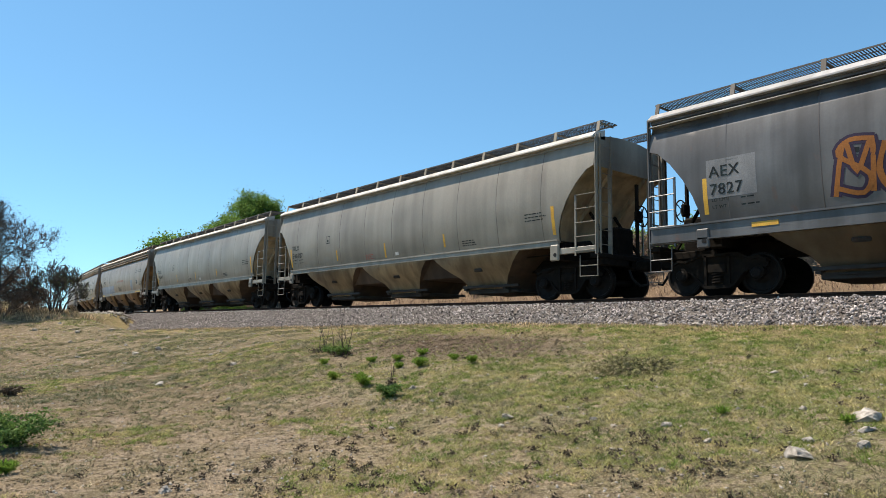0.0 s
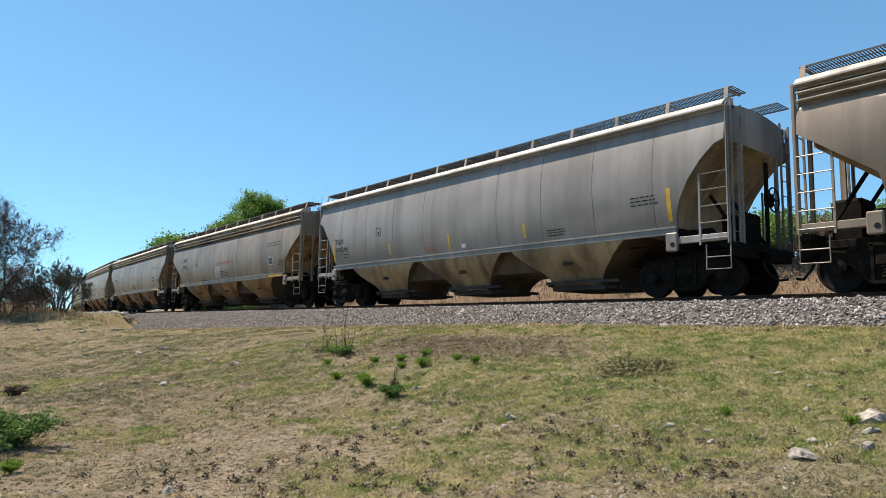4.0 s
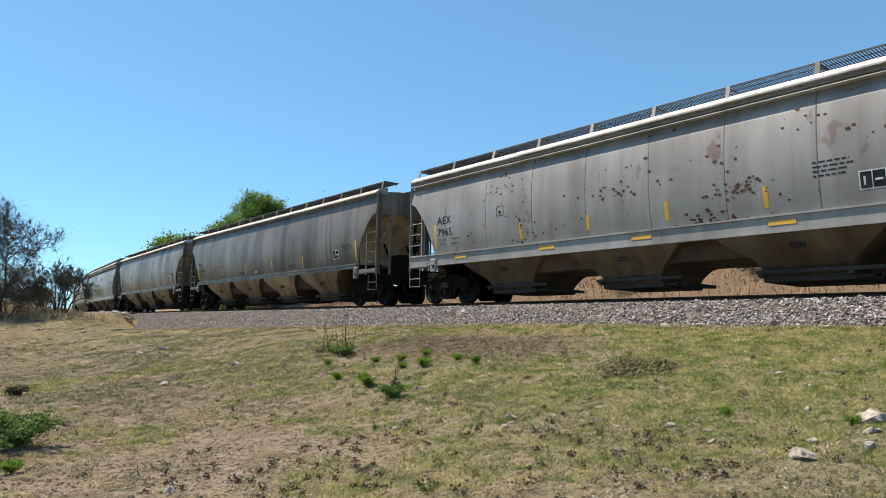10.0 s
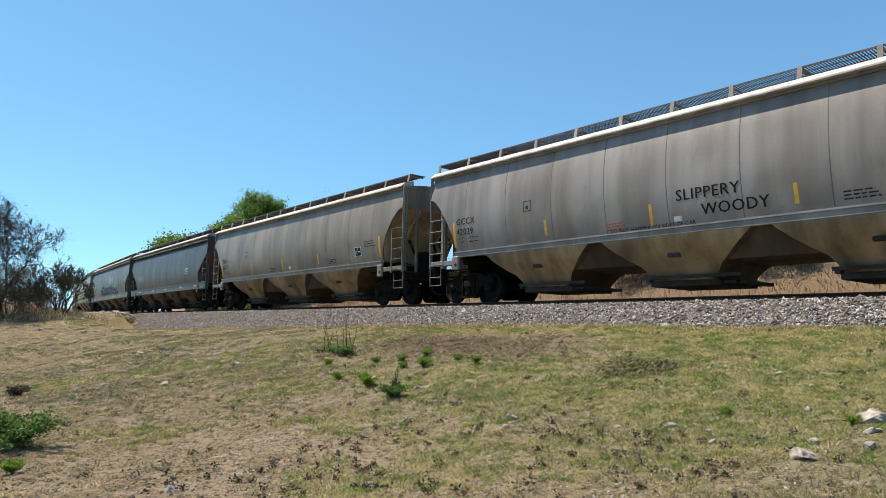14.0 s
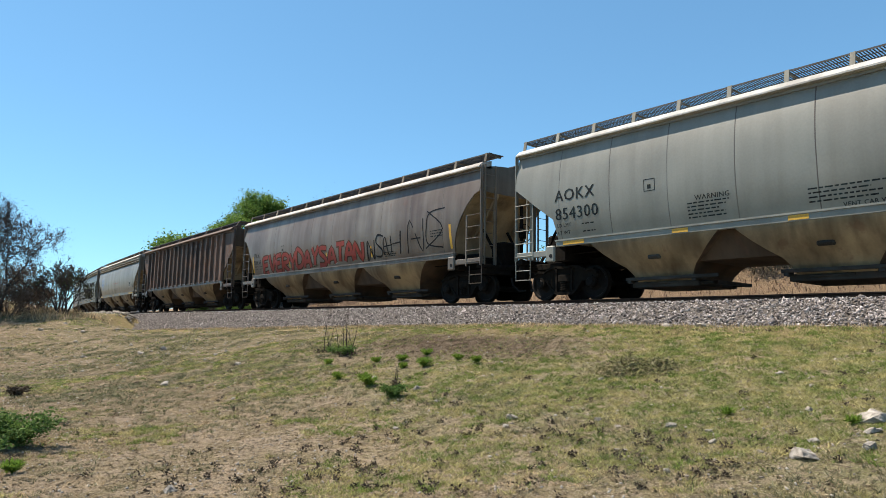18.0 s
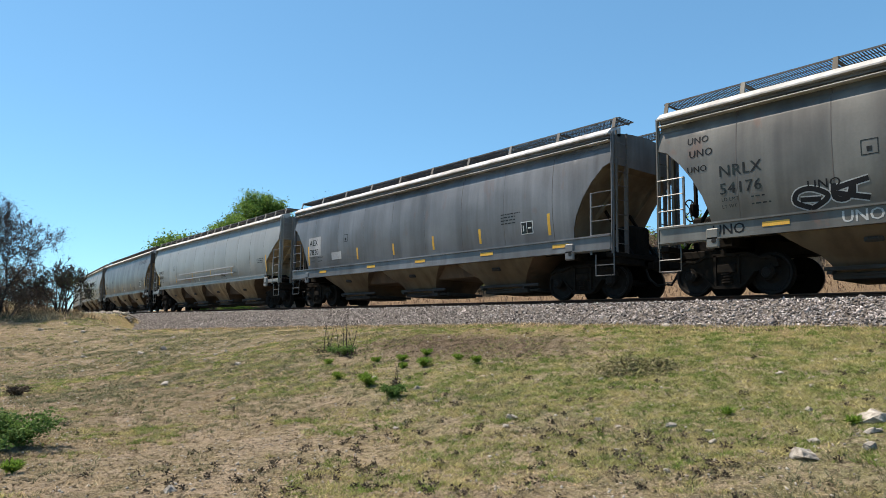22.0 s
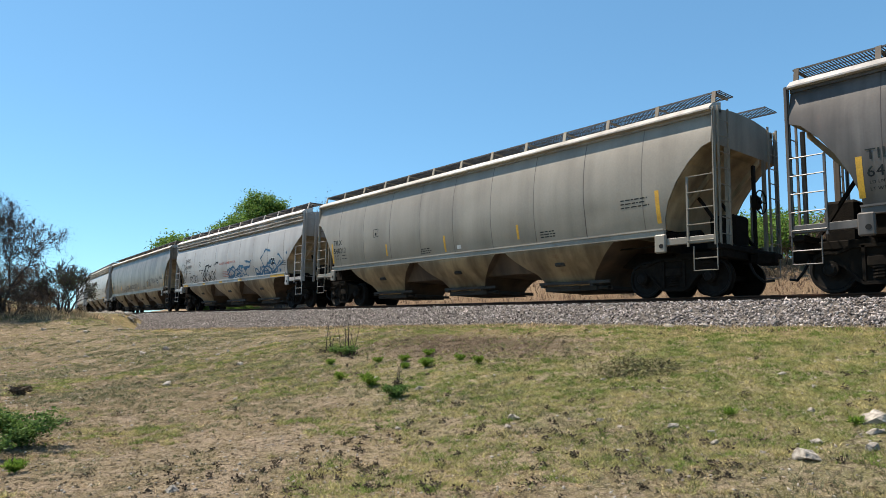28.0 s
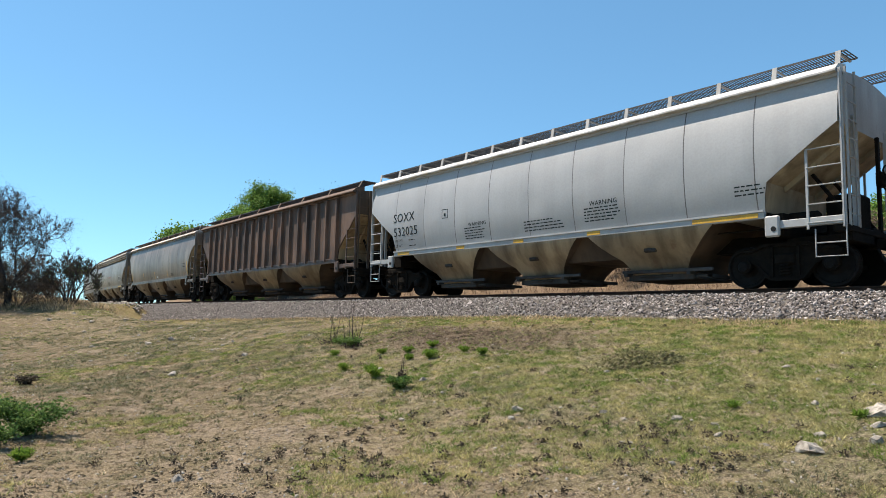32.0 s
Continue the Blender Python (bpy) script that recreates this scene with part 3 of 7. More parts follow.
def side_panel(x0, x1, kind):
    """One welded sheet of the side between two seams."""
    half, cut = KINDS[kind]["half"], KINDS[kind]["cut"]
    cutx = [s * (half - d) for d, _ in CUTS[cut] for s in (-1, 1)]
    e = 1e-5
    xs = sorted({round(min(max(x0 + (x1 - x0) * i / NX, x0 + e), x1 - e), 5) for i in range(NX + 1)} | {round(c, 5) for c in cutx if x0 + 0.01 < c < x1 - 0.01})
    v, f = [], []
    for x in xs:
        zb = body_bottom(half - abs(x), cut)
        v += [(x, -sheet_y(x, z, kind), z) for z in rows_of(zb, KINDS[kind]["shape"])]
    k = NZ + 1
    for i in range(len(xs) - 1):
        f += [(i * k + j, (i + 1) * k + j, (i + 1) * k + j + 1, i * k + j + 1) for j in range(NZ)]
    # folded edges give the sheet its thickness
    for i in (0, len(xs) - 1):
        base = len(v)
        edge = v[i * k:(i + 1) * k]
        v += edge + [(p[0], p[1] + 0.03, p[2]) for p in edge]
        f += [(base + j, base + k + j, base + k + j + 1, base + j + 1) if i else (base + k + j, base + j, base + j + 1, base + k + j + 1) for j in range(NZ)]
    return mesh_from("side_panel", v, f, DARK, True)


# height, half depth and share of the top width of a discharge hopper
CHUTE = [(SILL_TOP, 1.525, 1.0), (1.30, 1.51, 0.88), (1.10, 1.42, 0.76), (0.90, 1.25, 0.63), (0.74, 1.08, 0.51), (0.56, 0.96, 0.44), (0.38, 0.88, 0.40)]


def hopper_chute(cx, half_top, shape):
    """A discharge hopper: sheets that narrow and curve in to the outlet."""
    v = []
    for z, hy, k in CHUTE:
        hx = half_top * k
        v += [(cx - hx, -hy, z), (cx + hx, -hy, z), (cx + hx, hy, z), (cx - hx, hy, z)]
    n = len(CHUTE)
    f = [(0, 3, 2, 1), tuple(range(4 * n - 4, 4 * n))]
    for i in range(n - 1):
        f += [(4 * i + j, 4 * i + (j + 1) % 4, 4 * i + 4 + (j + 1) % 4, 4 * i + 4 + j) for j in range(4)]
    return Build().add(v, f).mesh("hopper")


def hopper_face(cx, half_top):
    """The front sheet of a discharge hopper."""
    rows = [(half_top * k - 0.012, hy + 0.005, z - (0.01 if z == SILL_TOP else 0)) for z, hy, k in CHUTE]
    n = 2 * len(rows)
    v = [(cx + e * hx, -hy - d, z) for d in (0.0, 0.008) for hx, hy, z in rows for e in (-1, 1)]
    f = [(n, n + 1, 1, 0), (n - 2, n - 1, 2 * n - 1, 2 * n - 2)]
    for i in range(0, n - 2, 2):
        f += [(i, i + 1, i + 3, i + 2), (n + i, n + i + 2, n + i + 3, n + i + 1), (i, i + 2, n + i + 2, n + i), (i + 1, n + i + 1, n + i + 3, i + 3)]
    return Build().add(v, f).mesh("face_sheet", None, True)


def outlet_gate(cx):
    b = Build().box(cx - 0.9, cx + 0.9, -0.9, 0.9, 0.25, 0.40, 0.015)
    b.box(cx + 0.6, cx + 1.3, -0.80, -0.70, 0.29, 0.35).box(cx + 0.6, cx + 1.3, 0.70, 0.80, 0.29, 0.35)
    b.box(cx + 1.2, cx + 1.32, -0.80, 0.80, 0.28, 0.36)
    b.tube([(cx - 0.55, -0.92, 0.35), (cx + 0.35, -0.92, 0.35)], 0.028, 6)
    return b.mesh("outlet_gate")


def grating(x0, x1, y0, y1, z, along=0.058, across=0.3):
    """An open walkway of crossing bars."""
    b = Build()
    n = int((x1 - x0) / along)
    for i in range(n + 1):
        x = x0 + (x1 - x0) * i / n
        b.box(x - 0.010, x + 0.010, y0, y1, z, z + 0.014)
    m = int((y1 - y0) / across)
    for j in range(m + 1):
        y = y0 + (y1 - y0) * j / m
        b.box(x0, x1, y - 0.007, y + 0.007, z - 0.002, z + 0.014)
    b.box(x0, x1, y0 - 0.008, y0 + 0.008, z - 0.012, z + 0.024).box(x0, x1, y1 - 0.008, y1 + 0.008, z - 0.012, z + 0.024)
    return b


def wheelset():
    """Axle, two wheels with flange and dished plate, bearing caps with bolts; it turns about its own y."""
    b = Build()
    b.tube([(0, -1.02, 0), (0, 1.02, 0)], 0.085, 12)
    for s in (-1, 1):
        prof = [(0.70, 0.475), (0.725, 0.475), (0.735, 0.46), (0.835, 0.452), (0.84, 0.40), (0.80, 0.37), (0.785, 0.22), (0.82, 0.13), (0.83, 0.06)]
        inner = [(0.70, 0.06), (0.70, 0.475)]
        b.disc((0, 0, 0), (0, s, 0), inner + prof[1:], 28)
        b.disc((0, 0, 0), (0, s, 0), [(0.90, 0.02), (0.90, 0.13), (1.03, 0.125), (1.06, 0.10), (1.06, 0.02)], 14)
        for a in range(3):
            t = 2 * math.pi * a / 3
            b.box(0.07 * math.cos(t) - 0.018, 0.07 * math.cos(t) + 0.018, s * 1.06 - 0.015, s * 1.06 + 0.015, 0.07 * math.sin(t) - 0.018, 0.07 * math.sin(t) + 0.018)
    return b.mesh("wheelset", TREAD)


def truck_meshes():
    """Bolster, side frame and spring group of a cast three-piece bogie, about its own centre at rail height."""
    bol = Build().box(-0.22, 0.22, -1.05, 1.05, 0.48, 0.70, 0.03).box(-0.2, 0.2, -0.35, 0.35, 0.70, 0.80, 0.02)
    bol.box(-0.95, 0.95, -0.62, -0.54, 0.42, 0.50).box(-0.95, 0.95, 0.54, 0.62, 0.42, 0.50)
    out = [(-1.12, 0.60), (-1.10, 0.74), (-0.96, 0.80), (-0.74, 0.78), (-0.46, 0.90), (-0.30, 0.93), (0.30, 0.93), (0.46, 0.90), (0.74, 0.78), (0.96, 0.80), (1.10, 0.74), (1.12, 0.60),
           (1.02, 0.56), (0.76, 0.56), (0.62, 0.48), (0.40, 0.22), (0.28, 0.17), (-0.28, 0.17), (-0.40, 0.22), (-0.62, 0.48), (-0.76, 0.56), (-1.02, 0.56)]
    frames = []
    for s in (-1, 1):
        fr = Build().prism(out, s * 0.94 - 0.045, s * 0.94 + 0.045)
        ribs = [[(-1.12, 0.74), (-0.96, 0.83), (-0.74, 0.81), (-0.46, 0.93), (0.46, 0.93), (0.74, 0.81), (0.96, 0.83), (1.12, 0.74), (1.10, 0.69), (0.94, 0.77), (0.74, 0.75), (0.46, 0.86), (-0.46, 0.86), (-0.74, 0.75), (-0.94, 0.77), (-1.10, 0.69)],
                [(-0.64, 0.50), (-0.40, 0.20), (-0.28, 0.14), (0.28, 0.14), (0.40, 0.20), (0.64, 0.50), (0.58, 0.50), (0.36, 0.26), (0.26, 0.21), (-0.26, 0.21), (-0.36, 0.26), (-0.58, 0.50)]]
        for r in ribs:
            fr.prism(r, s * 0.94 - 0.10, s * 0.94 + 0.10)
        fr.box(-0.30, -0.24, s * 0.94 - 0.1, s * 0.94 + 0.1, 0.2, 0.9).box(0.24, 0.30, s * 0.94 - 0.1, s * 0.94 + 0.1, 0.2, 0.9)
        for x in (-0.889, 0.889):
            fr.disc((x, s * 0.9, AXLE_R + 0.02), (0, s, 0), [(0.0, 0.02), (0.0, 0.17), (0.12, 0.165), (0.13, 0.02)], 14)
        frames.append(fr.mesh("side_frame"))
    springs = []
    for s in (-1, 1):
        sp = Build()
        pts = [(0.12 * math.cos(a * 0.9), s * 1.0 + 0.07 * math.sin(a * 0.9), 0.24 + 0.0088 * a) for a in range(28)]
        sp.tube(pts, 0.022, 4)
        springs.append(sp.mesh("bogie_spring"))
    return bol.mesh("truck"), frames, springs


WHEELS = wheelset()
BOLSTER, FRAMES, SPRINGS = truck_meshes()


def corner_post(x, s, out):
    """Upright grab post of a wagon's corner, from the end platform to the roof."""
    y = s * 1.50
    return Build().box(x - 0.035, x + 0.035, y - 0.03, y + 0.03, 1.1, EAVE + 0.06, 0.008).box(x - 0.012, x + 0.012, y - 0.06, y + 0.06, 1.1, EAVE, 0).mesh("corner_post")


def end_ladder(x_post, x_in, s):
    """Inner stile of a side ladder; the rungs are separate."""
    y = s * 1.53
    return Build().box(x_in - 0.022, x_in + 0.022, y - 0.022, y + 0.022, 1.1, 2.72).mesh("ladder")


def type_parts(kind):
    """The list of parts of a kind of wagon: name, mesh, paint, parent's index (-1: the wagon), label."""
    spec = KINDS[kind]
    half, shape, cut, bays = spec["half"], spec["shape"], spec["cut"], spec["bays"]
    rnd = random.Random(spec["seed"])
    out = []

    def put(name, me, role, parent=-1, label="", at=None):
        out.append((name, me, role, parent, label, at))
        return len(out) - 1

    put("body", body_shell(half, shape, cut), "shell")
    for e in (-1, 1):
        put("slope_sheet", slope_sheet(half, shape, cut, e), "slope", label="dust-stained slope sheet under the end")
        (d0, z0), (d1, z1) = CUTS[cut][0], CUTS[cut][4]
        for y in (-0.75, 0.75):
            v = [(e * (half - d), y + q, z - w) for q in (-0.035, 0.035) for d, z, w in ((d0 + 0.02, z0, 0.12), (d1 - 0.02, z1, 0.12), (d1, z1, -0.03), (d0 + 0.02, z0, -0.03))]
            put("end_rib", Build().add(v, [(0, 1, 2, 3), (7, 6, 5, 4), (0, 4, 5, 1), (1, 5, 6, 2), (2, 6, 7, 3), (3, 7, 4, 0)]).mesh("end_rib"), "slope")
    n = spec["panels"]
    for i in range(n):
        put("side_panel", side_panel(-half + 2 * half * i / n, -half + 2 * half * (i + 1) / n, kind), "paint")
    # raised welds over the joints of the sheets
    if shape != "ribbed":
        for i in range(1, n):
            x = -half + 2 * half * i / n
            zb = body_bottom(half - abs(x), cut)
            pts = [(z, sheet_y(x + 1e-5, z, kind)) for z in rows_of(zb, shape)]
            v = [(x + a, -(y + b), z) for z, y in pts for a, b in ((-0.02, -0.002), (0, 0.004), (0.02, -0.002))]
            f = [(3 * j + k, 3 * j + k + 1, 3 * j + k + 4, 3 * j + k + 3) for j in range(NZ) for k in (0, 1)]
            put("weld_seam", mesh_from("weld_seam", v, f, DARK), "seam")
    for s in (-1,):
        # top chord
        c = Build()
        y = side_y(EAVE, shape)
        c.prism([(-half, EAVE - 0.08), (half, EAVE - 0.08), (half, EAVE + 0.02), (-half, EAVE + 0.02)], -y - 0.06, -y + 0.06)
        put("top_chord", c.mesh("top_chord"), "paint")
        c = Build()
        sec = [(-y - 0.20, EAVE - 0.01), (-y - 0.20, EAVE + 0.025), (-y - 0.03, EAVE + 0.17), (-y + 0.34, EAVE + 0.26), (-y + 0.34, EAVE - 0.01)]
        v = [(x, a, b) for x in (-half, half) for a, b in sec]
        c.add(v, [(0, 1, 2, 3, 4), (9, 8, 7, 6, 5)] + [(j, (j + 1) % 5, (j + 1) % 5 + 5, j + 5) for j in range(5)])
        put("roof_edge", c.mesh("roof_edge"), "roof", label="dusty roof edge toned pale as if sunlit")
    # thin ribs along the set-back band under the eave
    band = BULGE[shape][3]
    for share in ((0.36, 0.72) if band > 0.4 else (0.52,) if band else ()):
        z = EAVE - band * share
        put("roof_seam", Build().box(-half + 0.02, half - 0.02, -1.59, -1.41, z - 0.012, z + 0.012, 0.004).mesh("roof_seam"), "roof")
    for s in (-1, 1):
        y = s * (side_y(EAVE, shape))
        if s > 0:
            put("top_chord", Build().box(-half, half, y - 0.05, y + 0.07, EAVE - 0.1, EAVE + 0.05).mesh("top_chord"), "paint")
    # side sills
    for s in (-1, 1):
        c = Build()
        if spec["sill"] == "deep":
            y = s * 1.56
            c.box(-half, half, min(y, y - s * 0.06), max(y, y - s * 0.06), 1.22, 1.56, 0.01)
            c.box(-half, half, min(y + s * 0.04, y - s * 0.12), max(y + s * 0.04, y - s * 0.12), 1.54, 1.58).box(-half, half, min(y + s * 0.04, y - s * 0.12), max(y + s * 0.04, y - s * 0.12), 1.20, 1.235)
        else:
            e = CUTS[cut][-1][0] - 0.02
            y = s * 1.55
            c.box(-half + e, half - e, min(y, y - s * 0.1), max(y, y - s * 0.1), 1.40, 1.57, 0.012)
            c.box(-half + e, half - e, min(y + s * 0.03, y), max(y + s * 0.03, y), 1.545, 1.585)
        put("side_sill", c.mesh("side_sill"), "sill", label="long steel side sill")
    # end bolsters and platforms
    for e in (-1, 1):
        c = Build()
        x0, x1 = sorted((e * (half + 0.12), e * (half - 0.18)))
        c.box(x0, x1, -1.5, 1.5, 1.02, 1.14, 0.012)
        put("end_platform", c.mesh("end_platform"), "dark")
        xa, xb = sorted((e * (half + 0.02), e * (half - 1.35)))
        for s in (-1, 1):
            put("end_sill", Build().box(xa, xb, s * 1.47 - 0.07, s * 1.47 + 0.07, 1.17, 1.33, 0.01).mesh("end_sill"), "sill")
        xa, xb = sorted((e * (half - 1.46), e * (half - 1.16)))
        for s in (-1, 1):
            y0, y1 = sorted((s * 1.50, s * 1.60))
            pad = put("jacking_pad", Build().box(xa, xb, y0, y1, 1.0, 1.44, 0.03).mesh("jacking_pad"), "sill")
            if s < 0:
                put("jacking_hole", Build().disc(((xa + xb) / 2 + 0.04, -1.59, 1.16), (0, -1, 0), [(0, 0.01), (0, 0.055), (0.018, 0.055), (0.018, 0.01)], 12).mesh("jacking_hole"), "black", pad)
        for y in (-0.9, 0.9):
            c = Build().box(*sorted((e * (half - 0.02), e * (half + 0.05))), y - 0.045, y + 0.045, 1.1, 3.4 if cut != "ribbed" else 4.0)
            put("end_stanchion", c.mesh("end_stanchion"), "shell")
        for s in (-1, 1):
            put("corner_post", corner_post(e * (half + 0.04), s, 0), "post")
            lad = put("ladder", end_ladder(e * half, e * (half - 0.62), s), "post")
            if s < 0:
                for r in range(5):
                    z = 1.22 + 0.37 * r
                    me = Build().tube([(e * (half + 0.04), -1.55, z), (e * (half - 0.62), -1.55, z)], 0.014, 5).mesh("rung")
                    put("rung", me, "post", lad)
            # ladder on the end, up to the roof
            c = Build()
            x = e * (half + 0.11)
            for y in (1.43, 0.98):
                c.box(x - 0.02, x + 0.02, s * y - 0.022, s * y + 0.022, 1.12, EAVE + 0.08)
            for r in range(8):
                c.tube([(x + e * 0.025, s * 1.43, 1.35 + 0.37 * r), (x + e * 0.025, s * 0.98, 1.35 + 0.37 * r)], 0.013, 4)
            put("end_ladder", c.mesh("end_ladder"), "shell")
            c = Build()
            xa, xb = e * (half + 0.06), e * (half - 0.50)
            y = s * 1.5
            c.tube([(xa, y, 1.1), (xa, y, 0.55), (xb, y, 0.55), (xb, y, 1.1)], 0.016, 5).tube([(xa, y, 0.82), (xb, y, 0.82)], 0.014, 5)
            put("sill_step", c.mesh("sill_step"), "post")
        # coupler
        c = Build()
        x0, x1 = sorted((e * (half - 0.1), e * (half + 0.34)))
        c.box(x0, x1, -0.09, 0.09, 0.78, 0.98, 0.02)
        k0, k1 = sorted((e * (half + 0.26), e * (half + 0.66)))
        c.box(k0, k1, -0.16, 0.13, 0.72, 1.02, 0.05)
        put("coupler", c.mesh("coupler"), "dark", label="knuckle coupler")
        c = Build()
        xs = e * (half + 0.2)
        c.tube([(xs, -0.35, 0.75), (xs + e * 0.12, -0.37, 0.5), (xs + e * 0.3, -0.3, 0.33), (xs + e * 0.48, -0.2, 0.36)], 0.032, 6)
        put("brake_hose", c.mesh("brake_hose"), "black")
    # hand brake at one end
    e = -1 if spec["sill"] == "deep" else 1
    x, y, z = e * (half + 0.24), 0.22, 2.25
    c = Build()
    c.disc((x - e * 0.04, y, z), (e, 0, 0), [(0.0, 0.02), (0.0, 0.05), (0.05, 0.05), (0.05, 0.02)], 10)
    c.tube([(x, y + 0.28 * math.cos(a * math.pi / 9), z + 0.28 * math.sin(a * math.pi / 9)) for a in range(19)], 0.018, 5)
    for a in range(5):
        t = 2 * math.pi * a / 5
        c.tube([(x - e * 0.02, y, z), (x, y + 0.27 * math.cos(t), z + 0.27 * math.sin(t))], 0.013, 4)
    put("brake_wheel", c.mesh("brake_wheel"), "dark")
    c = Build().box(*sorted((e * (half + 0.06), e * (half + 0.19))), y - 0.13, y + 0.13, z - 0.16, z + 0.16, 0.03)
    c.box(*sorted((e * (half + 0.05), e * (half + 0.11))), y - 0.05, y + 0.05, 1.1, z + 0.9)
    put("brake_gear_box", c.mesh("brake_gear_box"), "dark")
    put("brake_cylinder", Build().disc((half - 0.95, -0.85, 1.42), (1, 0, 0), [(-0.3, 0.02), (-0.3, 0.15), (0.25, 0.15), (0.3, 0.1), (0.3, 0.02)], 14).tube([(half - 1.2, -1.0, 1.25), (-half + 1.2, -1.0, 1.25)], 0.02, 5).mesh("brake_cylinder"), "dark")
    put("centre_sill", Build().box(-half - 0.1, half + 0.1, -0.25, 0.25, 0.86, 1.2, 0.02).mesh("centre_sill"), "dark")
    # slanted end struts under the slope sheets; added blocks fill the gap below
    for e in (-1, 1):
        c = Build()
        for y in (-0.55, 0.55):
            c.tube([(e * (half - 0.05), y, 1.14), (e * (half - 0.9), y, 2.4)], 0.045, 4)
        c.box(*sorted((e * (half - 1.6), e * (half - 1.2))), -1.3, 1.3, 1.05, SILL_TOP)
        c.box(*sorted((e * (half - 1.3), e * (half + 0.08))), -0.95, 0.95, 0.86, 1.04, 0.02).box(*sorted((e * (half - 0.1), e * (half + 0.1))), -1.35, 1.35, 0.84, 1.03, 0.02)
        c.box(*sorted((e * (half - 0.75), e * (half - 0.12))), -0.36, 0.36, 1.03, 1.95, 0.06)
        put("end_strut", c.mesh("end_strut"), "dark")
    # hoppers
    span = 2 * (half - (2.25 if spec["sill"] == "deep" else 2.45))
    for i in range(bays):
        cx = -span / 2 + span * (i + 0.5) / bays
        # chute sides take their shade as dark brown; only the face sheet stays tan
        h = put("hopper", hopper_chute(cx, span / bays / 2 * 0.97, shape), "ridge", label="hopper chute with side sheets in a shaded dark brown")
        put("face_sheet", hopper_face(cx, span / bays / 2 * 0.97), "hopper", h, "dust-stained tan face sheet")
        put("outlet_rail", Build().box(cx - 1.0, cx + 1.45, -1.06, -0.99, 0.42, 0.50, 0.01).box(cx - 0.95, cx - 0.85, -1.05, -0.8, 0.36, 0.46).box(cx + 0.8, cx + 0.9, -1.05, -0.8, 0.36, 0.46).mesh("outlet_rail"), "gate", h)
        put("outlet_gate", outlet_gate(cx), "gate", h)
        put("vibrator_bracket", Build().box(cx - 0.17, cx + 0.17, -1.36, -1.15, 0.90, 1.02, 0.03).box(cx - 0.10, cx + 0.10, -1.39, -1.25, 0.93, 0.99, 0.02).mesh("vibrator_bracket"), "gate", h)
        if i:
            xr = cx - span / bays / 2
            c = Build()
            v = [(xr + a, y, z) for y in (-1.38, 1.38) for a, z in ((-1.35, SILL_TOP), (-1.25, 0.92), (-1.05, 0.80), (1.05, 0.80), (1.25, 0.92), (1.35, SILL_TOP))]
            v = [(px, py * (1 - 0.23 * (SILL_TOP - pz) / 0.72), pz) for px, py, pz in v]
            c.add(v, [tuple(range(6)), tuple(range(11, 5, -1))] + [(j, j + 6, (j + 1) % 6 + 6, (j + 1) % 6) for j in range(6)])
            put("slope_ridge", c.mesh("slope_ridge"), "ridge", label="slope sheet between the hoppers in a shaded dark brown")
    # walkway on the roof
    y0, y1, z = -1.22, -0.62, EAVE + 0.47
    run = put("running_board", grating(-half - 0.02, half + 0.07, y0, y1, z).mesh("running_board"), "grate", label="open steel grating walkway")
    put("running_board", grating(-half - 0.02, half + 0.24, -y1, -y0, z, 0.058, 0.3).mesh("running_board"), "grate")
    nb = spec["brackets"]
    yb = -side_y(EAVE, shape)
    for i in range(nb):
        x = -half + 0.06 + (2 * half - 0.12) * i / (nb - 1)
        c = Build().add([(x - 0.05, yb + 0.10, EAVE + 0.22), (x + 0.05, yb + 0.10, EAVE + 0.22), (x + 0.05, y0 - 0.02, z + 0.03), (x - 0.05, y0 - 0.02, z + 0.03),
                         (x - 0.05, yb + 0.13, EAVE + 0.22), (x + 0.05, yb + 0.13, EAVE + 0.22), (x + 0.05, y0 + 0.01, z + 0.03), (x - 0.05, y0 + 0.01, z + 0.03)],
                        [(0, 1, 2, 3), (7, 6, 5, 4), (0, 4, 5, 1), (1, 5, 6, 2), (2, 6, 7, 3), (3, 7, 4, 0)])
        c.box(x - 0.02, x + 0.02, y0, y1, z - 0.05, z - 0.01)
        put("bracket", c.mesh("bracket"), "shell", run)
    put("roof_hatch", Build().box(-half + 0.6, half - 0.6, -0.34, 0.34, EAVE + 0.12, EAVE + 0.27, 0.03).mesh("roof_hatch"), "paint")
    if shape == "ribbed":
        nr = spec["ribs"]
        for i in range(nr):
            x = -half + 1.45 + (2 * half - 2.9) * i / (nr - 1)
            zb = 1.5
            out_ = [(x - 0.085, -1.5), (x - 0.05, -1.62), (x + 0.05, -1.62), (x + 0.085, -1.5)]
            v = [(a, y, zz) for zz in (zb, EAVE - 0.1) for a, y in out_]
            me = Build().add(v, [(3, 2, 1, 0), (4, 5, 6, 7), (0, 1, 5, 4), (1, 2, 6, 5), (2, 3, 7, 6)]).mesh("rib")
            put("rib", me, "paint")
    # bogies
    for e in (-1, 1):
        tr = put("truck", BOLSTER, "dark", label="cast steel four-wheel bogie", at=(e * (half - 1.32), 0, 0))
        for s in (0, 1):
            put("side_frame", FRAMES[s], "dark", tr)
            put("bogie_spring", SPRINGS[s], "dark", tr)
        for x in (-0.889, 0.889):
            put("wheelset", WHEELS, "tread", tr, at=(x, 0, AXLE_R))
    return out


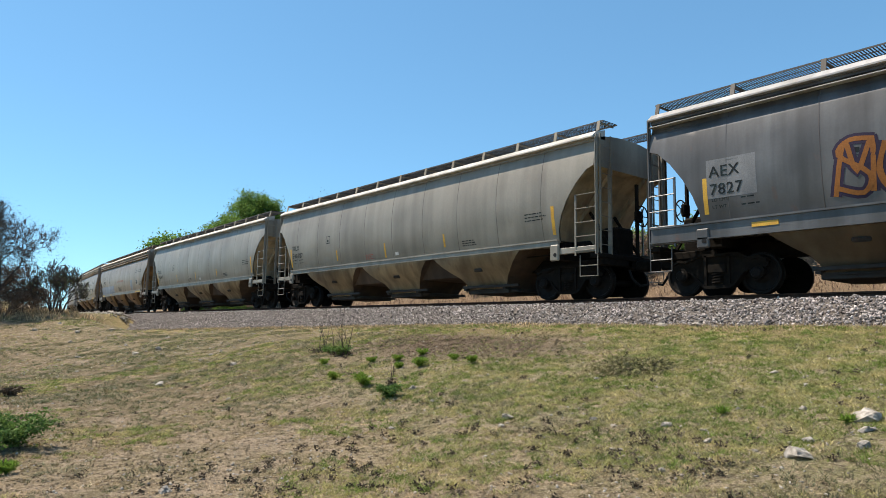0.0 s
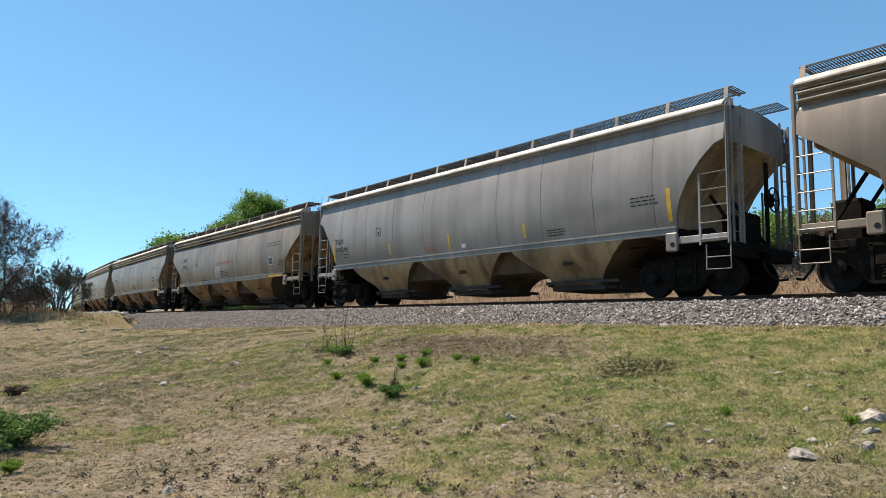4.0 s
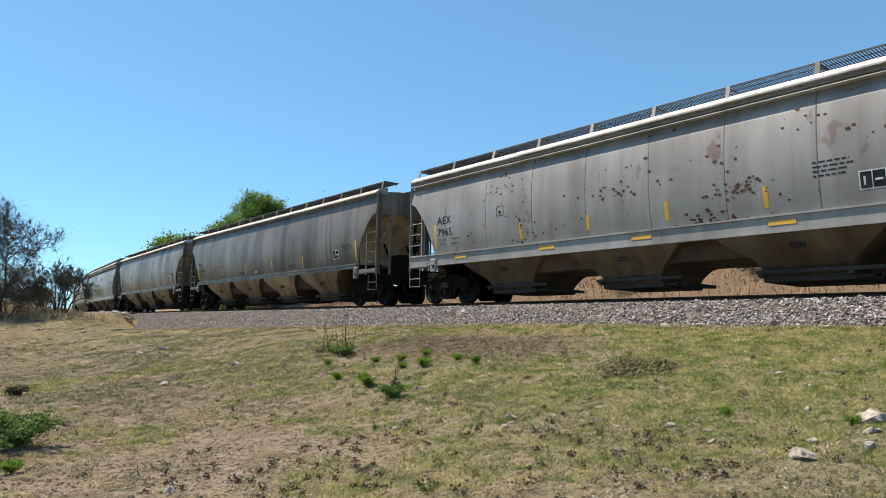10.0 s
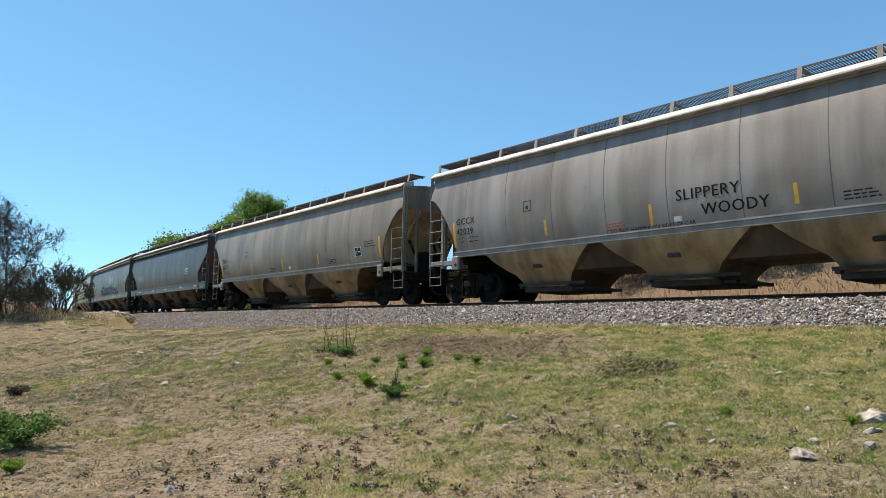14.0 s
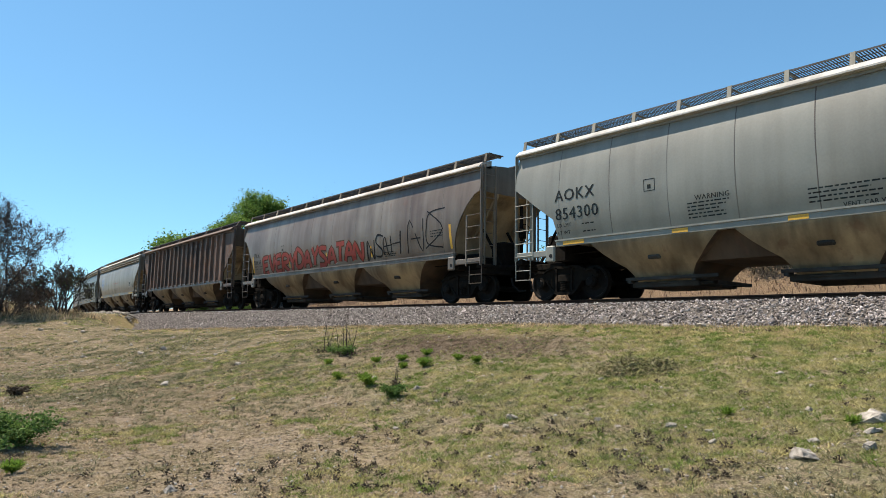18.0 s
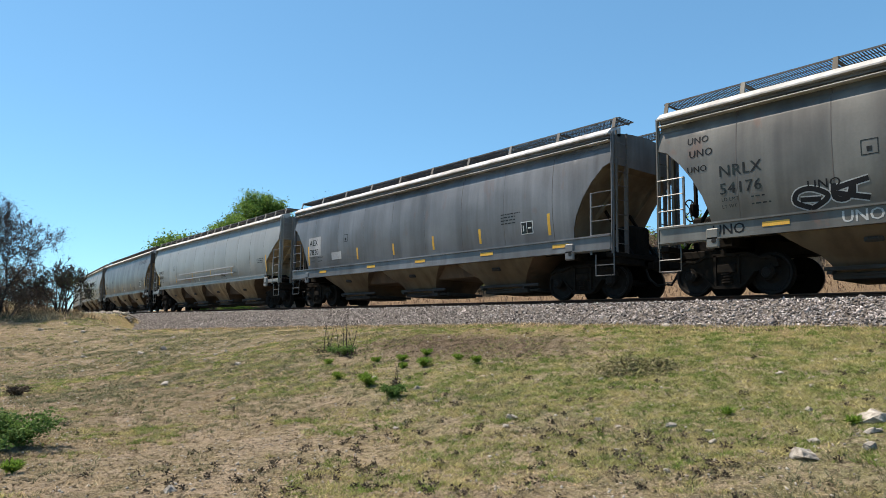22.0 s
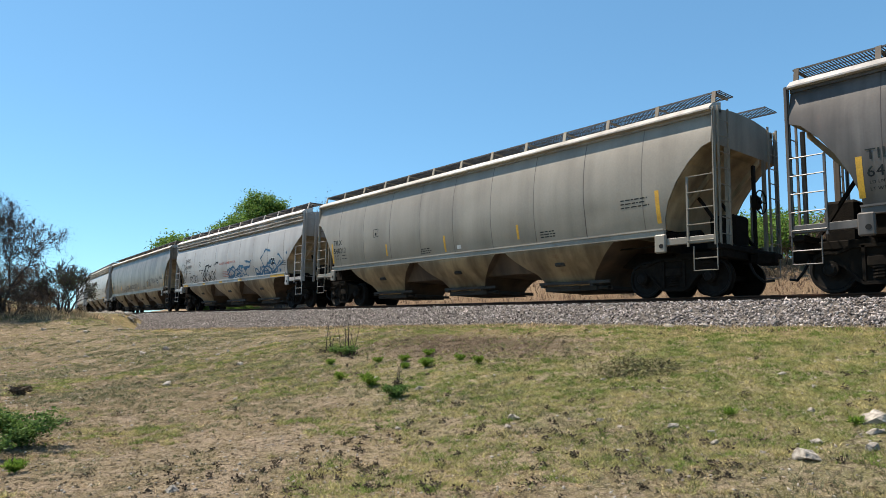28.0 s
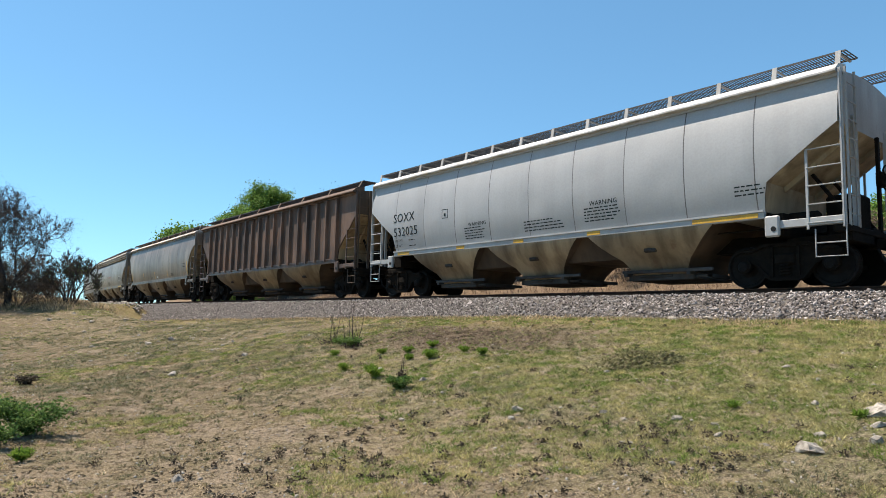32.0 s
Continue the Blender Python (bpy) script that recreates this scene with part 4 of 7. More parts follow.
KINDS = {
    "swell": dict(half=8.87, shape="round", cut="curved", bays=3, sill="thin", panels=10, brackets=13, seed=3),
    "long": dict(half=9.87, shape="round", cut="curved", bays=4, sill="thin", panels=12, brackets=14, seed=5),
    "lined": dict(half=8.65, shape="capped", cut="slanted", bays=3, sill="thin", panels=10, brackets=12, seed=7),
    "framed": dict(half=8.2, shape="round", cut="slanted", bays=3, sill="thin", panels=10, brackets=14, seed=9),
    "framedlong": dict(half=9.95, shape="round", cut="slanted", bays=4, sill="thin", panels=12, brackets=18, seed=10),
    "deep": dict(half=8.55, shape="flat", cut="curved", bays=3, sill="deep", panels=9, brackets=10, seed=11),
    "deeplined": dict(half=9.45, shape="flat", cut="slanted", bays=4, sill="deep", panels=10, brackets=11, seed=13),
    "deepdark": dict(half=8.6, shape="flat", cut="slanted", bays=4, sill="deep", panels=9, brackets=11, seed=14),
    "ribbed": dict(half=8.75, shape="ribbed", cut="ribbed", bays=3, sill="thin", panels=4, brackets=8, ribs=18, seed=15),
}
PARTS = {}
GREY, WARM, BLUE, COOL = (0.405, 0.355, 0.285), (0.455, 0.36, 0.265), (0.43, 0.40, 0.375), (0.66, 0.635, 0.60)
GRIME, SOOT, BROWN = (0.19, 0.145, 0.10), (0.075, 0.062, 0.05), (0.16, 0.085, 0.05)

# left eave corner at 16 s, kind, paint, grime, how grimy, rust, marks
TRAIN = [
    (312.43, "deep", (0.235, 0.24, 0.245), SOOT, 0.6, 0.4, "AEX 7827"), (293.04, "swell", (0.44, 0.41, 0.335), GRIME, 0.28, 0.1, "TILX 540187"), (273.66, "swell", (0.45, 0.425, 0.35), GRIME, 0.28, 0.1, "TILX 540269"),
    (254.71, "lined", WARM, GRIME, 0.35, 0.1, "CEFX 70975"), (235.61, "lined", WARM, GRIME, 0.4, 0.1, "CEFX 71050"), (216.34, "swell", BLUE, GRIME, 0.3, 0.1, "TILX 540244"),
    (197.29, "lined", WARM, GRIME, 0.45, 0.1, "CEFX 70962"), (178.22, "lined", WARM, GRIME, 0.6, 0.15, "CEFX 70907"), (159.29, "lined", WARM, GRIME, 0.6, 0.15, "CEFX 71066"),
    (140.23, "swell", GREY, GRIME, 0.45, 0.15, "AOKX 65683"), (120.87, "swell", GREY, SOOT, 0.7, 0.2, "TILX 55639"), (102.22, "deep", (0.50, 0.485, 0.465), GRIME, 0.3, 0.6, "AEX 7965"),
    (80.31, "long", (0.30, 0.27, 0.225), SOOT, 0.6, 0.15, "TILX 641458"), (60.76, "swell", GREY, SOOT, 0.75, 0.15, "TILX 55770"), (41.83, "deep", (0.42, 0.415, 0.385), SOOT, 0.5, 0.5, "GACX 14660"),
    (22.84, "swell", BLUE, GRIME, 0.4, 0.15, "GCCX 42029"), (3.44, "swell", GREY, GRIME, 0.4, 0.1, "TILX 56733"), (-14.94, "deepdark", (0.13, 0.13, 0.13), SOOT, 0.7, 0.3, ""),
    (-35.07, "deeplined", (0.24, 0.24, 0.22), SOOT, 0.75, 0.6, ""), (-53.82, "framed", (0.385, 0.395, 0.345), GRIME, 0.2, 0.05, "AOKX 854300"), (-73.14, "swell", (0.33, 0.29, 0.235), BROWN, 0.55, 0.3, "TILX 55658"),
    (-92.10, "ribbed", (0.27, 0.165, 0.115), (0.075, 0.05, 0.038), 0.9, 0.6, ""), (-110.99, "lined", GREY, GRIME, 0.35, 0.15, "CEFX 398667"), (-129.91, "deep", (0.27, 0.265, 0.235), SOOT, 0.5, 0.4, "NRLX 54176"),
    (-148.41, "deep", (0.26, 0.275, 0.295), SOOT, 0.45, 0.2, "AEX 7820"), (-169.78, "framedlong", (0.40, 0.41, 0.39), GRIME, 0.15, 0.05, "MWCX 480902"), (-188.84, "swell", (0.25, 0.22, 0.195), SOOT, 0.75, 0.2, "CEFX 350898"),
    (-208.18, "swell", GREY, SOOT, 0.5, 0.15, "TILX 54209"), (-226.45, "deep", (0.30, 0.295, 0.27), GRIME, 0.5, 0.3, ""), (-248.38, "long", (0.24, 0.22, 0.20), SOOT, 0.85, 0.2, "TILX 640531"),
    (-267.82, "swell", (0.45, 0.415, 0.34), GRIME, 0.2, 0.05, "TILX 540212"), (-286.62, "lined", COOL, GRIME, 0.14, 0.05, "SHPX 454909"), (-307.96, "long", (0.37, 0.32, 0.255), SOOT, 0.55, 0.15, "TILX 650120"),
    (-326.81, "lined", COOL, GRIME, 0.14, 0.05, "SHPX 454931"), (-345.14, "framed", (0.66, 0.67, 0.67), GRIME, 0.08, 0.03, "SOXX 532025"), (-363.90, "ribbed", (0.30, 0.18, 0.12), (0.09, 0.058, 0.042), 0.9, 0.6, ""),
    (-382.93, "swell", WARM, GRIME, 0.6, 0.1, ""), (-402.0, "lined", GREY, GRIME, 0.4, 0.1, ""), (-421.1, "swell", GREY, GRIME, 0.4, 0.1, ""),
]
TONE = 0.56
SPEED, GAIN = 20.157, 0.00457


def train_travel(t):
    return SPEED * (t - 16) + GAIN * (t - 16) ** 2


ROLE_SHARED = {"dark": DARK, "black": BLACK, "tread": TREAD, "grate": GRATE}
CARS = []


def make_car(i, left, kind, base, grime, amount, rust, marks):
    if kind not in PARTS:
        PARTS[kind] = type_parts(kind)
    spec = KINDS[kind]
    root = tagged(new("hopper_car"), car_label(i, kind, base, amount), "hopper wagon", "wagons of the freight train")
    base = [x * TONE for x in base]
    grime = [x * TONE for x in grime]
    if kind == "ribbed":
        paint = car_paint("rusty_brown_paint", base, grime, amount, 0.75, i * 1.37 + 0.5, 0.7, (0.13, 0.065, 0.036), (0.50, 0.62), 1.3)
    else:
        paint = car_paint("wagon_paint", base, grime, amount, rust, i * 1.37 + 0.5)
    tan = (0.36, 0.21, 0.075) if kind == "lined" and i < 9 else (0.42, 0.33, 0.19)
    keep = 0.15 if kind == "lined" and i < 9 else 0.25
    # dust tan of the face and slope sheets, cut to 0.4 on deep-sill wagons
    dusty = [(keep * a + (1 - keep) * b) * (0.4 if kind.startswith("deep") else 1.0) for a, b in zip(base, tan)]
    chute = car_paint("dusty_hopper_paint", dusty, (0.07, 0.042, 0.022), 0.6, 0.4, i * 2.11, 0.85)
    # lifted by 0.30 so the roof edge reads as sunlit, except on ribbed wagons
    roof = car_paint("sunlit_roof_paint", [min(0.7, 0.30 + 1.0 * x) for x in base] if kind != "ribbed" else [0.8 * x for x in base], (0.24, 0.215, 0.18) if kind != "ribbed" else grime, 0.5, 0.1, i * 0.77, 0.85)
    sill = car_paint("sill_paint", [x * 1.0 for x in base], [0.8 * x for x in grime], min(0.9, amount * 0.8 + 0.12), rust, i * 0.31)
    seam = car_paint("rusty_weld_paint", [0.58 * x for x in base], (0.08, 0.055, 0.04), 0.6, 0.2, i * 0.9)
    # gates and brackets: wagon colour cut to 0.15, underside shade included
    gate = car_paint("grimy_shaded_gate_paint", [0.15 * x + 0.012 for x in base], (0.02, 0.015, 0.01), 0.6, 0.2, i * 1.1, 0.95)
    # dark brown that holds the shade of sheets turned from the sun
    ridge = car_paint("shaded_slope_sheet_paint", (0.10, 0.066, 0.04), (0.03, 0.02, 0.013), 0.6, 0.2, i * 1.7, 0.95)
    shell = car_paint("dusty_end_paint", [1.0 * a + 0.2 * b for a, b in zip(base, (0.15, 0.11, 0.06))], (0.07, 0.05, 0.03), min(0.95, amount + 0.2), 0.2, i * 1.9, 0.8)
    slope = car_paint("stained_slope_paint", [1.1 * x for x in dusty], (0.07, 0.043, 0.022), 0.6, 0.3, i * 1.3, 0.85)
    roles = dict(ROLE_SHARED, paint=paint, hopper=chute, roof=roof, sill=sill, post=sill, gate=gate, ridge=ridge, seam=seam, shell=shell, slope=slope)
    made = []
    for name, me, role, parent, label, at in PARTS[kind]:
        ob = part(name, me, roles[role], root if parent < 0 else made[parent], label)
        if at:
            ob.location = at
        made.append(ob)
    decorate(root, i, kind, marks)
    CARS.append((root, left + spec["half"], spec, [o for o in made if o.name.startswith("wheelset")], kind))
    return root


# ---- writing, patches and spray paint on the wagons ----
NOW = {"kind": "swell"}


def wrap(verts, shape, lift):
    """Lays points given as (x, z) on the near side of a wagon."""
    return [(x, -(skin_y(x, z, NOW["kind"]) + 0.0022 + (lift - 0.0075) * 0.65), z) for x, z in verts]


def lettering(text, x, z, size, shape, material, parent, spacing=1.08, lift=0.0065, flat=None):
    cu = bpy.data.curves.new("lettering", "FONT")
    cu.body, cu.size, cu.resolution_u, cu.space_character, cu.fill_mode = text, size, 2, spacing, "FRONT"
    tmp = bpy.data.objects.new("lettering", cu)
    me = bpy.data.meshes.new_from_object(tmp)
    bpy.data.objects.remove(tmp)
    bm = bmesh.new()
    bm.from_mesh(me)
    for _ in range(2):
        bmesh.ops.triangulate(bm, faces=bm.faces)
        bmesh.ops.subdivide_edges(bm, edges=[e for e in bm.edges if e.calc_length() > 0.13], cuts=1)
    bmesh.ops.triangulate(bm, faces=bm.faces)
    # two more coats, shifted a little, give the strokes their weight
    first = bm.verts[:] + bm.edges[:] + bm.faces[:]
    coats = [(bm.verts[:], 0.0, 0.0)]
    for k, shift in enumerate((-0.014, 0.014)):
        copy = bmesh.ops.duplicate(bm, geom=first)["geom"]
        coats.append(([g for g in copy if isinstance(g, bmesh.types.BMVert)], shift * size, 0.0004 * (k + 1)))
    for verts, shift, over in coats:
        for v in verts:
            px, pz = x + v.co.x + shift, z + v.co.y
            v.co = (px, (-(skin_y(px, pz, NOW["kind"]) + lift) if flat is None else flat) - over, pz)
    bm.to_mesh(me)
    bm.free()
    me.materials.clear()
    me.materials.append(material)
    return part("lettering", me, None, parent)


def strip(pts, width, shape, lift, v, f):
    """A painted stroke along (x, z) points, bent to the side."""
    n = len(v)
    for i, (x, z) in enumerate(pts):
        x0, z0 = pts[max(i - 1, 0)]
        x1, z1 = pts[min(i + 1, len(pts) - 1)]
        d = math.hypot(x1 - x0, z1 - z0) or 1
        ox, oz = -(z1 - z0) / d * width / 2, (x1 - x0) / d * width / 2
        v += wrap([(x + ox, z + oz), (x - ox, z - oz)], shape, lift)
    f += [(n + 2 * i, n + 2 * i + 1, n + 2 * i + 3, n + 2 * i + 2) for i in range(len(pts) - 1)]


def patch(x, z, w, h, shape, lift, v, f, cols=3, rows=3):
    n = len(v)
    v += wrap([(x + w * i / cols, z + h * j / rows) for j in range(rows + 1) for i in range(cols + 1)], shape, lift)
    f += [(n + j * (cols + 1) + i, n + j * (cols + 1) + i + 1, n + (j + 1) * (cols + 1) + i + 1, n + (j + 1) * (cols + 1) + i) for j in range(rows) for i in range(cols)]


def flat_part(name, v, f, material, parent, label=""):
    return part(name, mesh_from(name, v, f, material), None, parent, label)


def painted(name, x, z, w, h, shape, material, parent, lift=0.010, label=""):
    v, f = [], []
    patch(x, z, w, h, shape, lift, v, f, max(2, int(w / 0.14)), max(2, int(h / 0.14)))
    return flat_part(name, v, f, material, parent, label)


def small_print(x, z, w, lines, shape, material, parent, rnd, gap=0.09):
    """Rows of writing too small to read, as bars."""
    v, f = [], []
    for i in range(lines):
        a = x
        end = x + w * rnd.uniform(0.7, 1.0)
        while a < end:
            b = min(end, a + rnd.uniform(0.05, 0.17))
            patch(a, z - i * gap, b - a, 0.030, shape, 0.011, v, f, 1, 1)
            a = b + 0.032
    return flat_part("small_print", v, f, material, parent)


def data_plate(x, z, shape, parent):
    """Black stencil panel with white cells."""
    p = painted("stencil_panel", x, z, 0.46, 0.36, shape, PALE, parent, 0.009, "black stencil panel with a white border")
    for ax, w in ((0.025, 0.19), (0.235, 0.20)):
        q = painted("stencil_cell", x + ax, z + 0.025, w, 0.31, shape, LETTER, p, 0.013)
    v, f = [], []
    patch(x + 0.08, z + 0.09, 0.035, 0.16, shape, 0.015, v, f, 1, 1)
    patch(x + 0.27, z + 0.15, 0.13, 0.04, shape, 0.015, v, f, 1, 1)
    flat_part("small_print", v, f, PALE, p)


GLYPHS = [
    [[(0, 0), (0, 1)], [(0, 1), (0.7, 0.9), (0.8, 0.6), (0.1, 0.5)]],
    [[(0, 0), (0.4, 1), (0.85, 0)], [(0.15, 0.4), (0.7, 0.4)]],
    [[(0.8, 0.9), (0.3, 1), (0, 0.6), (0, 0.3), (0.35, 0), (0.8, 0.1)]],
    [[(0, 0), (0, 1), (0.8, 0), (0.8, 1)]],
    [[(0.8, 0.95), (0.2, 1), (0, 0.75), (0.75, 0.35), (0.6, 0.02), (0, 0.1)]],
    [[(0, 1), (0.85, 1)], [(0.42, 1), (0.4, 0)]],
    [[(0, 0), (0, 1)], [(0.8, 1), (0.02, 0.5), (0.85, 0)]],
    [[(0.4, 0), (0.0, 0.35), (0.05, 0.8), (0.45, 1), (0.85, 0.7), (0.8, 0.25), (0.4, 0)]],
    [[(0, 1), (0.1, 0.1), (0.5, 0), (0.8, 0.2), (0.85, 1)]],
    [[(0, 0), (0.1, 1), (0.42, 0.4), (0.75, 1), (0.85, 0)]],
]


LETTERS = {
    "T": [[(0, 1), (0.85, 1)], [(0.42, 1), (0.4, 0)]], "H": [[(0, 0), (0.05, 1)], [(0.8, 0), (0.85, 1)], [(0.02, 0.5), (0.82, 0.5)]], "E": [[(0.8, 1), (0, 0.95), (0.02, 0.5), (0.05, 0), (0.8, 0.02)], [(0.02, 0.5), (0.65, 0.52)]],
    "O": [[(0.4, 0), (0.0, 0.35), (0.05, 0.8), (0.45, 1), (0.85, 0.7), (0.8, 0.25), (0.4, 0)]], "R": [[(0, 0), (0.02, 1), (0.7, 0.95), (0.75, 0.6), (0.05, 0.5), (0.85, 0)]], "Y": [[(0, 1), (0.4, 0.5), (0.85, 1)], [(0.4, 0.5), (0.38, 0)]],
    "V": [[(0, 1), (0.4, 0), (0.85, 1)]], "D": [[(0, 0), (0.02, 1), (0.6, 0.9), (0.85, 0.5), (0.6, 0.05), (0, 0)]], "A": [[(0, 0), (0.4, 1), (0.85, 0)], [(0.15, 0.4), (0.7, 0.4)]],
    "S": [[(0.8, 0.95), (0.2, 1), (0, 0.75), (0.75, 0.35), (0.6, 0.02), (0, 0.1)]], "N": [[(0, 0), (0, 1), (0.8, 0), (0.8, 1)]], "I": [[(0.4, 0), (0.45, 1)]],
}


def smooth_line(pts, steps=4):
    out = []
    for i in range(len(pts) - 1):
        p0, p1, p2, p3 = pts[max(i - 1, 0)], pts[i], pts[i + 1], pts[min(i + 2, len(pts) - 1)]
        for k in range(steps):
            t = k / steps
            out.append(tuple(0.5 * (2 * b + (c - a) * t + (2 * a - 5 * b + 4 * c - d) * t * t + (3 * b - a - 3 * c + d) * t ** 3) for a, b, c, d in zip(p0, p1, p2, p3)))
    out.append(pts[-1])
    return out


def spray(x0, x1, z0, z1, count, thick, shape, layers, parent, seed, slant=0.15, label="sprayed graffiti", text="", spiky=False):
    """Sprayed lettering-like shapes; layers of (extra width, material), outermost first."""
    rnd = random.Random(seed)
    cell = (x1 - x0) / count
    strokes = []
    for i in range(count):
        g = LETTERS[text[i]] if text else [list(st) for st in rnd.choice(GLYPHS)] + [list(rnd.choice(rnd.choice(GLYPHS)))]
        turn = 0 if text else rnd.randrange(4)
        flip = lambda a, b: [(a, b), (0.9 - a, 1 - b), (b * 0.9, a / 0.9), (0.9 - b * 0.9, 1 - a / 0.9)][turn]
        g = [[flip(a, b) for a, b in st] for st in g]
        dz, hz = rnd.uniform(-0.08, 0.08) * (z1 - z0), (z1 - z0) * (rnd.uniform(0.6, 1.35) if spiky else rnd.uniform(0.82, 1.05))
        strokes.append([])
        for st in g:
            pts = [(x0 + cell * (i + 0.05 + a * 1.02) + slant * b * hz + rnd.uniform(-0.03, 0.03), z0 + dz + b * hz + rnd.uniform(-0.03, 0.03)) for a, b in st]
            pts = [(a, min(max(b, SILL_TOP + 0.02), EAVE - 0.1)) for a, b in pts]
            strokes[-1].append(pts if spiky else smooth_line(pts))
    for k, (extra, material) in enumerate(layers):
        for sign in strokes:
            v, f = [], []
            for st in sign:
                strip(st, thick + extra, shape, 0.014 + 0.003 * k, v, f)
            flat_part("graffiti", v, f, material, parent, label)


def blot(name, x, z, r, shape, material, parent, seed, stretch=1.0):
    """A ragged patch of flaked or over-painted colour."""
    rnd = random.Random(seed)
    n = 22
    ring = [(x + r * stretch * rnd.uniform(0.6, 1.1) * math.cos(2 * math.pi * i / n), z + r * rnd.uniform(0.6, 1.1) * math.sin(2 * math.pi * i / n)) for i in range(n)]
    v = wrap([(x, z)] + ring, shape, 0.0105)
    flat_part(name, v, [(0, 1 + i, 1 + (i + 1) % n) for i in range(n)], material, parent)


def flecks(x0, x1, z0, z1, count, shape, parent, seed):
    """Paint flaked off in small ragged spots that gather in places."""
    rnd = random.Random(seed)
    v, f = [], []
    x, z = (x0 + x1) / 2, (z0 + z1) / 2
    for k in range(count):
        if rnd.random() < 0.12:
            x, z = rnd.uniform(x0, x1), rnd.uniform(z0, z1)
        px, pz = min(max(x + rnd.gauss(0, 0.35), x0), x1), min(max(z + rnd.gauss(0, 0.12), z0), z1)
        r = rnd.uniform(0.008, 0.045)
        n = len(v)
        v += wrap([(px + r * 1.4 * rnd.uniform(0.5, 1.2) * math.cos(a), pz + r * rnd.uniform(0.5, 1.2) * math.sin(a)) for a in [i * 0.9 for i in range(7)]], shape, 0.012)
        f.append(tuple(range(n, n + 7)))
    tagged(flat_part("rust_flecks", v, f, SPRAY["rust"], parent, "small rusty flecks of missing paint"), kind="stuff")


def spray_mat(name, c, d=None):
    c = [0.68 * x for x in c]
    return mat(name, c, 0.5, 0, d or [0.7 * x for x in c], 1.6, (1, 1, 0.4), bump=0)


SPRAY = {
    "orange": spray_mat("orange_spray", (0.42, 0.17, 0.05)), "purple": spray_mat("dark_purple_spray", (0.06, 0.045, 0.08)), "black": spray_mat("black_spray", (0.02, 0.02, 0.022)),
    "white": spray_mat("white_spray", (0.55, 0.56, 0.55)), "red": spray_mat("faded_red_spray", (0.33, 0.055, 0.04), (0.24, 0.06, 0.05)), "blue": spray_mat("blue_spray", (0.04, 0.10, 0.33)),
    "teal": spray_mat("teal_blue_spray", (0.06, 0.17, 0.30)), "yellow": spray_mat("dull_yellow_spray", (0.34, 0.31, 0.06)), "grey": spray_mat("grey_overpaint", (0.30, 0.31, 0.32)),
    "pale": spray_mat("pale_blue_overpaint", (0.40, 0.45, 0.52)), "silver": spray_mat("pale_grey_overpaint", (0.52, 0.53, 0.54)), "rust": mat("bare_rust_patch", (0.11, 0.055, 0.035), 0.9, 0, (0.06, 0.035, 0.025), 6),
    "grime": spray_mat("faded_dark_spray", (0.13, 0.12, 0.11)), "navy": spray_mat("navy_blue_spray", (0.012, 0.022, 0.075)), "bluegrey": spray_mat("blue_grey_overpaint", (0.26, 0.31, 0.40)), "darkgrey": spray_mat("dark_grey_overpaint", (0.10, 0.10, 0.105)),
}

for dull in [LETTER, REDLET, BLUELET] + list(SPRAY.values()):
    dull.node_tree.nodes["Principled BSDF"].inputs["Specular IOR Level"].default_value = 0.12

TEXT_COLOUR = {22: BLUELET, 17: PALE}


def emblem(x, z, size, shape, colours, parent):
    """A diamond-shaped company emblem as plain shapes."""
    def drop(r, lift, m):
        ring = []
        for i in range(28):
            a = 2 * math.pi * i / 28
            k = r * 1.05 / (abs(math.cos(a)) ** 1.25 + abs(math.sin(a)) ** 1.25) ** 0.8
            ring.append((x + k * 0.92 * math.cos(a), z + k * math.sin(a)))
        flat_part("emblem", wrap([(x, z)] + ring, shape, lift), [(0, 1 + i, 1 + (i + 1) % 28) for i in range(28)], m, parent)
    for k, m in enumerate(colours):
        drop(size * (1 - (0.0, 0.12, 0.38)[k]), 0.012 + 0.003 * k, m)
    for i in range(4):
        a = math.pi / 2 * i
        ring = [(x + size * 0.26 * math.cos(a) + size * 0.15 * math.cos(t * math.pi / 5), z + size * 0.26 * math.sin(a) + size * 0.15 * math.sin(t * math.pi / 5)) for t in range(10)]
        flat_part("emblem", wrap(ring, shape, 0.012 + 0.003 * len(colours)), [tuple(range(10))], colours[-2], parent)


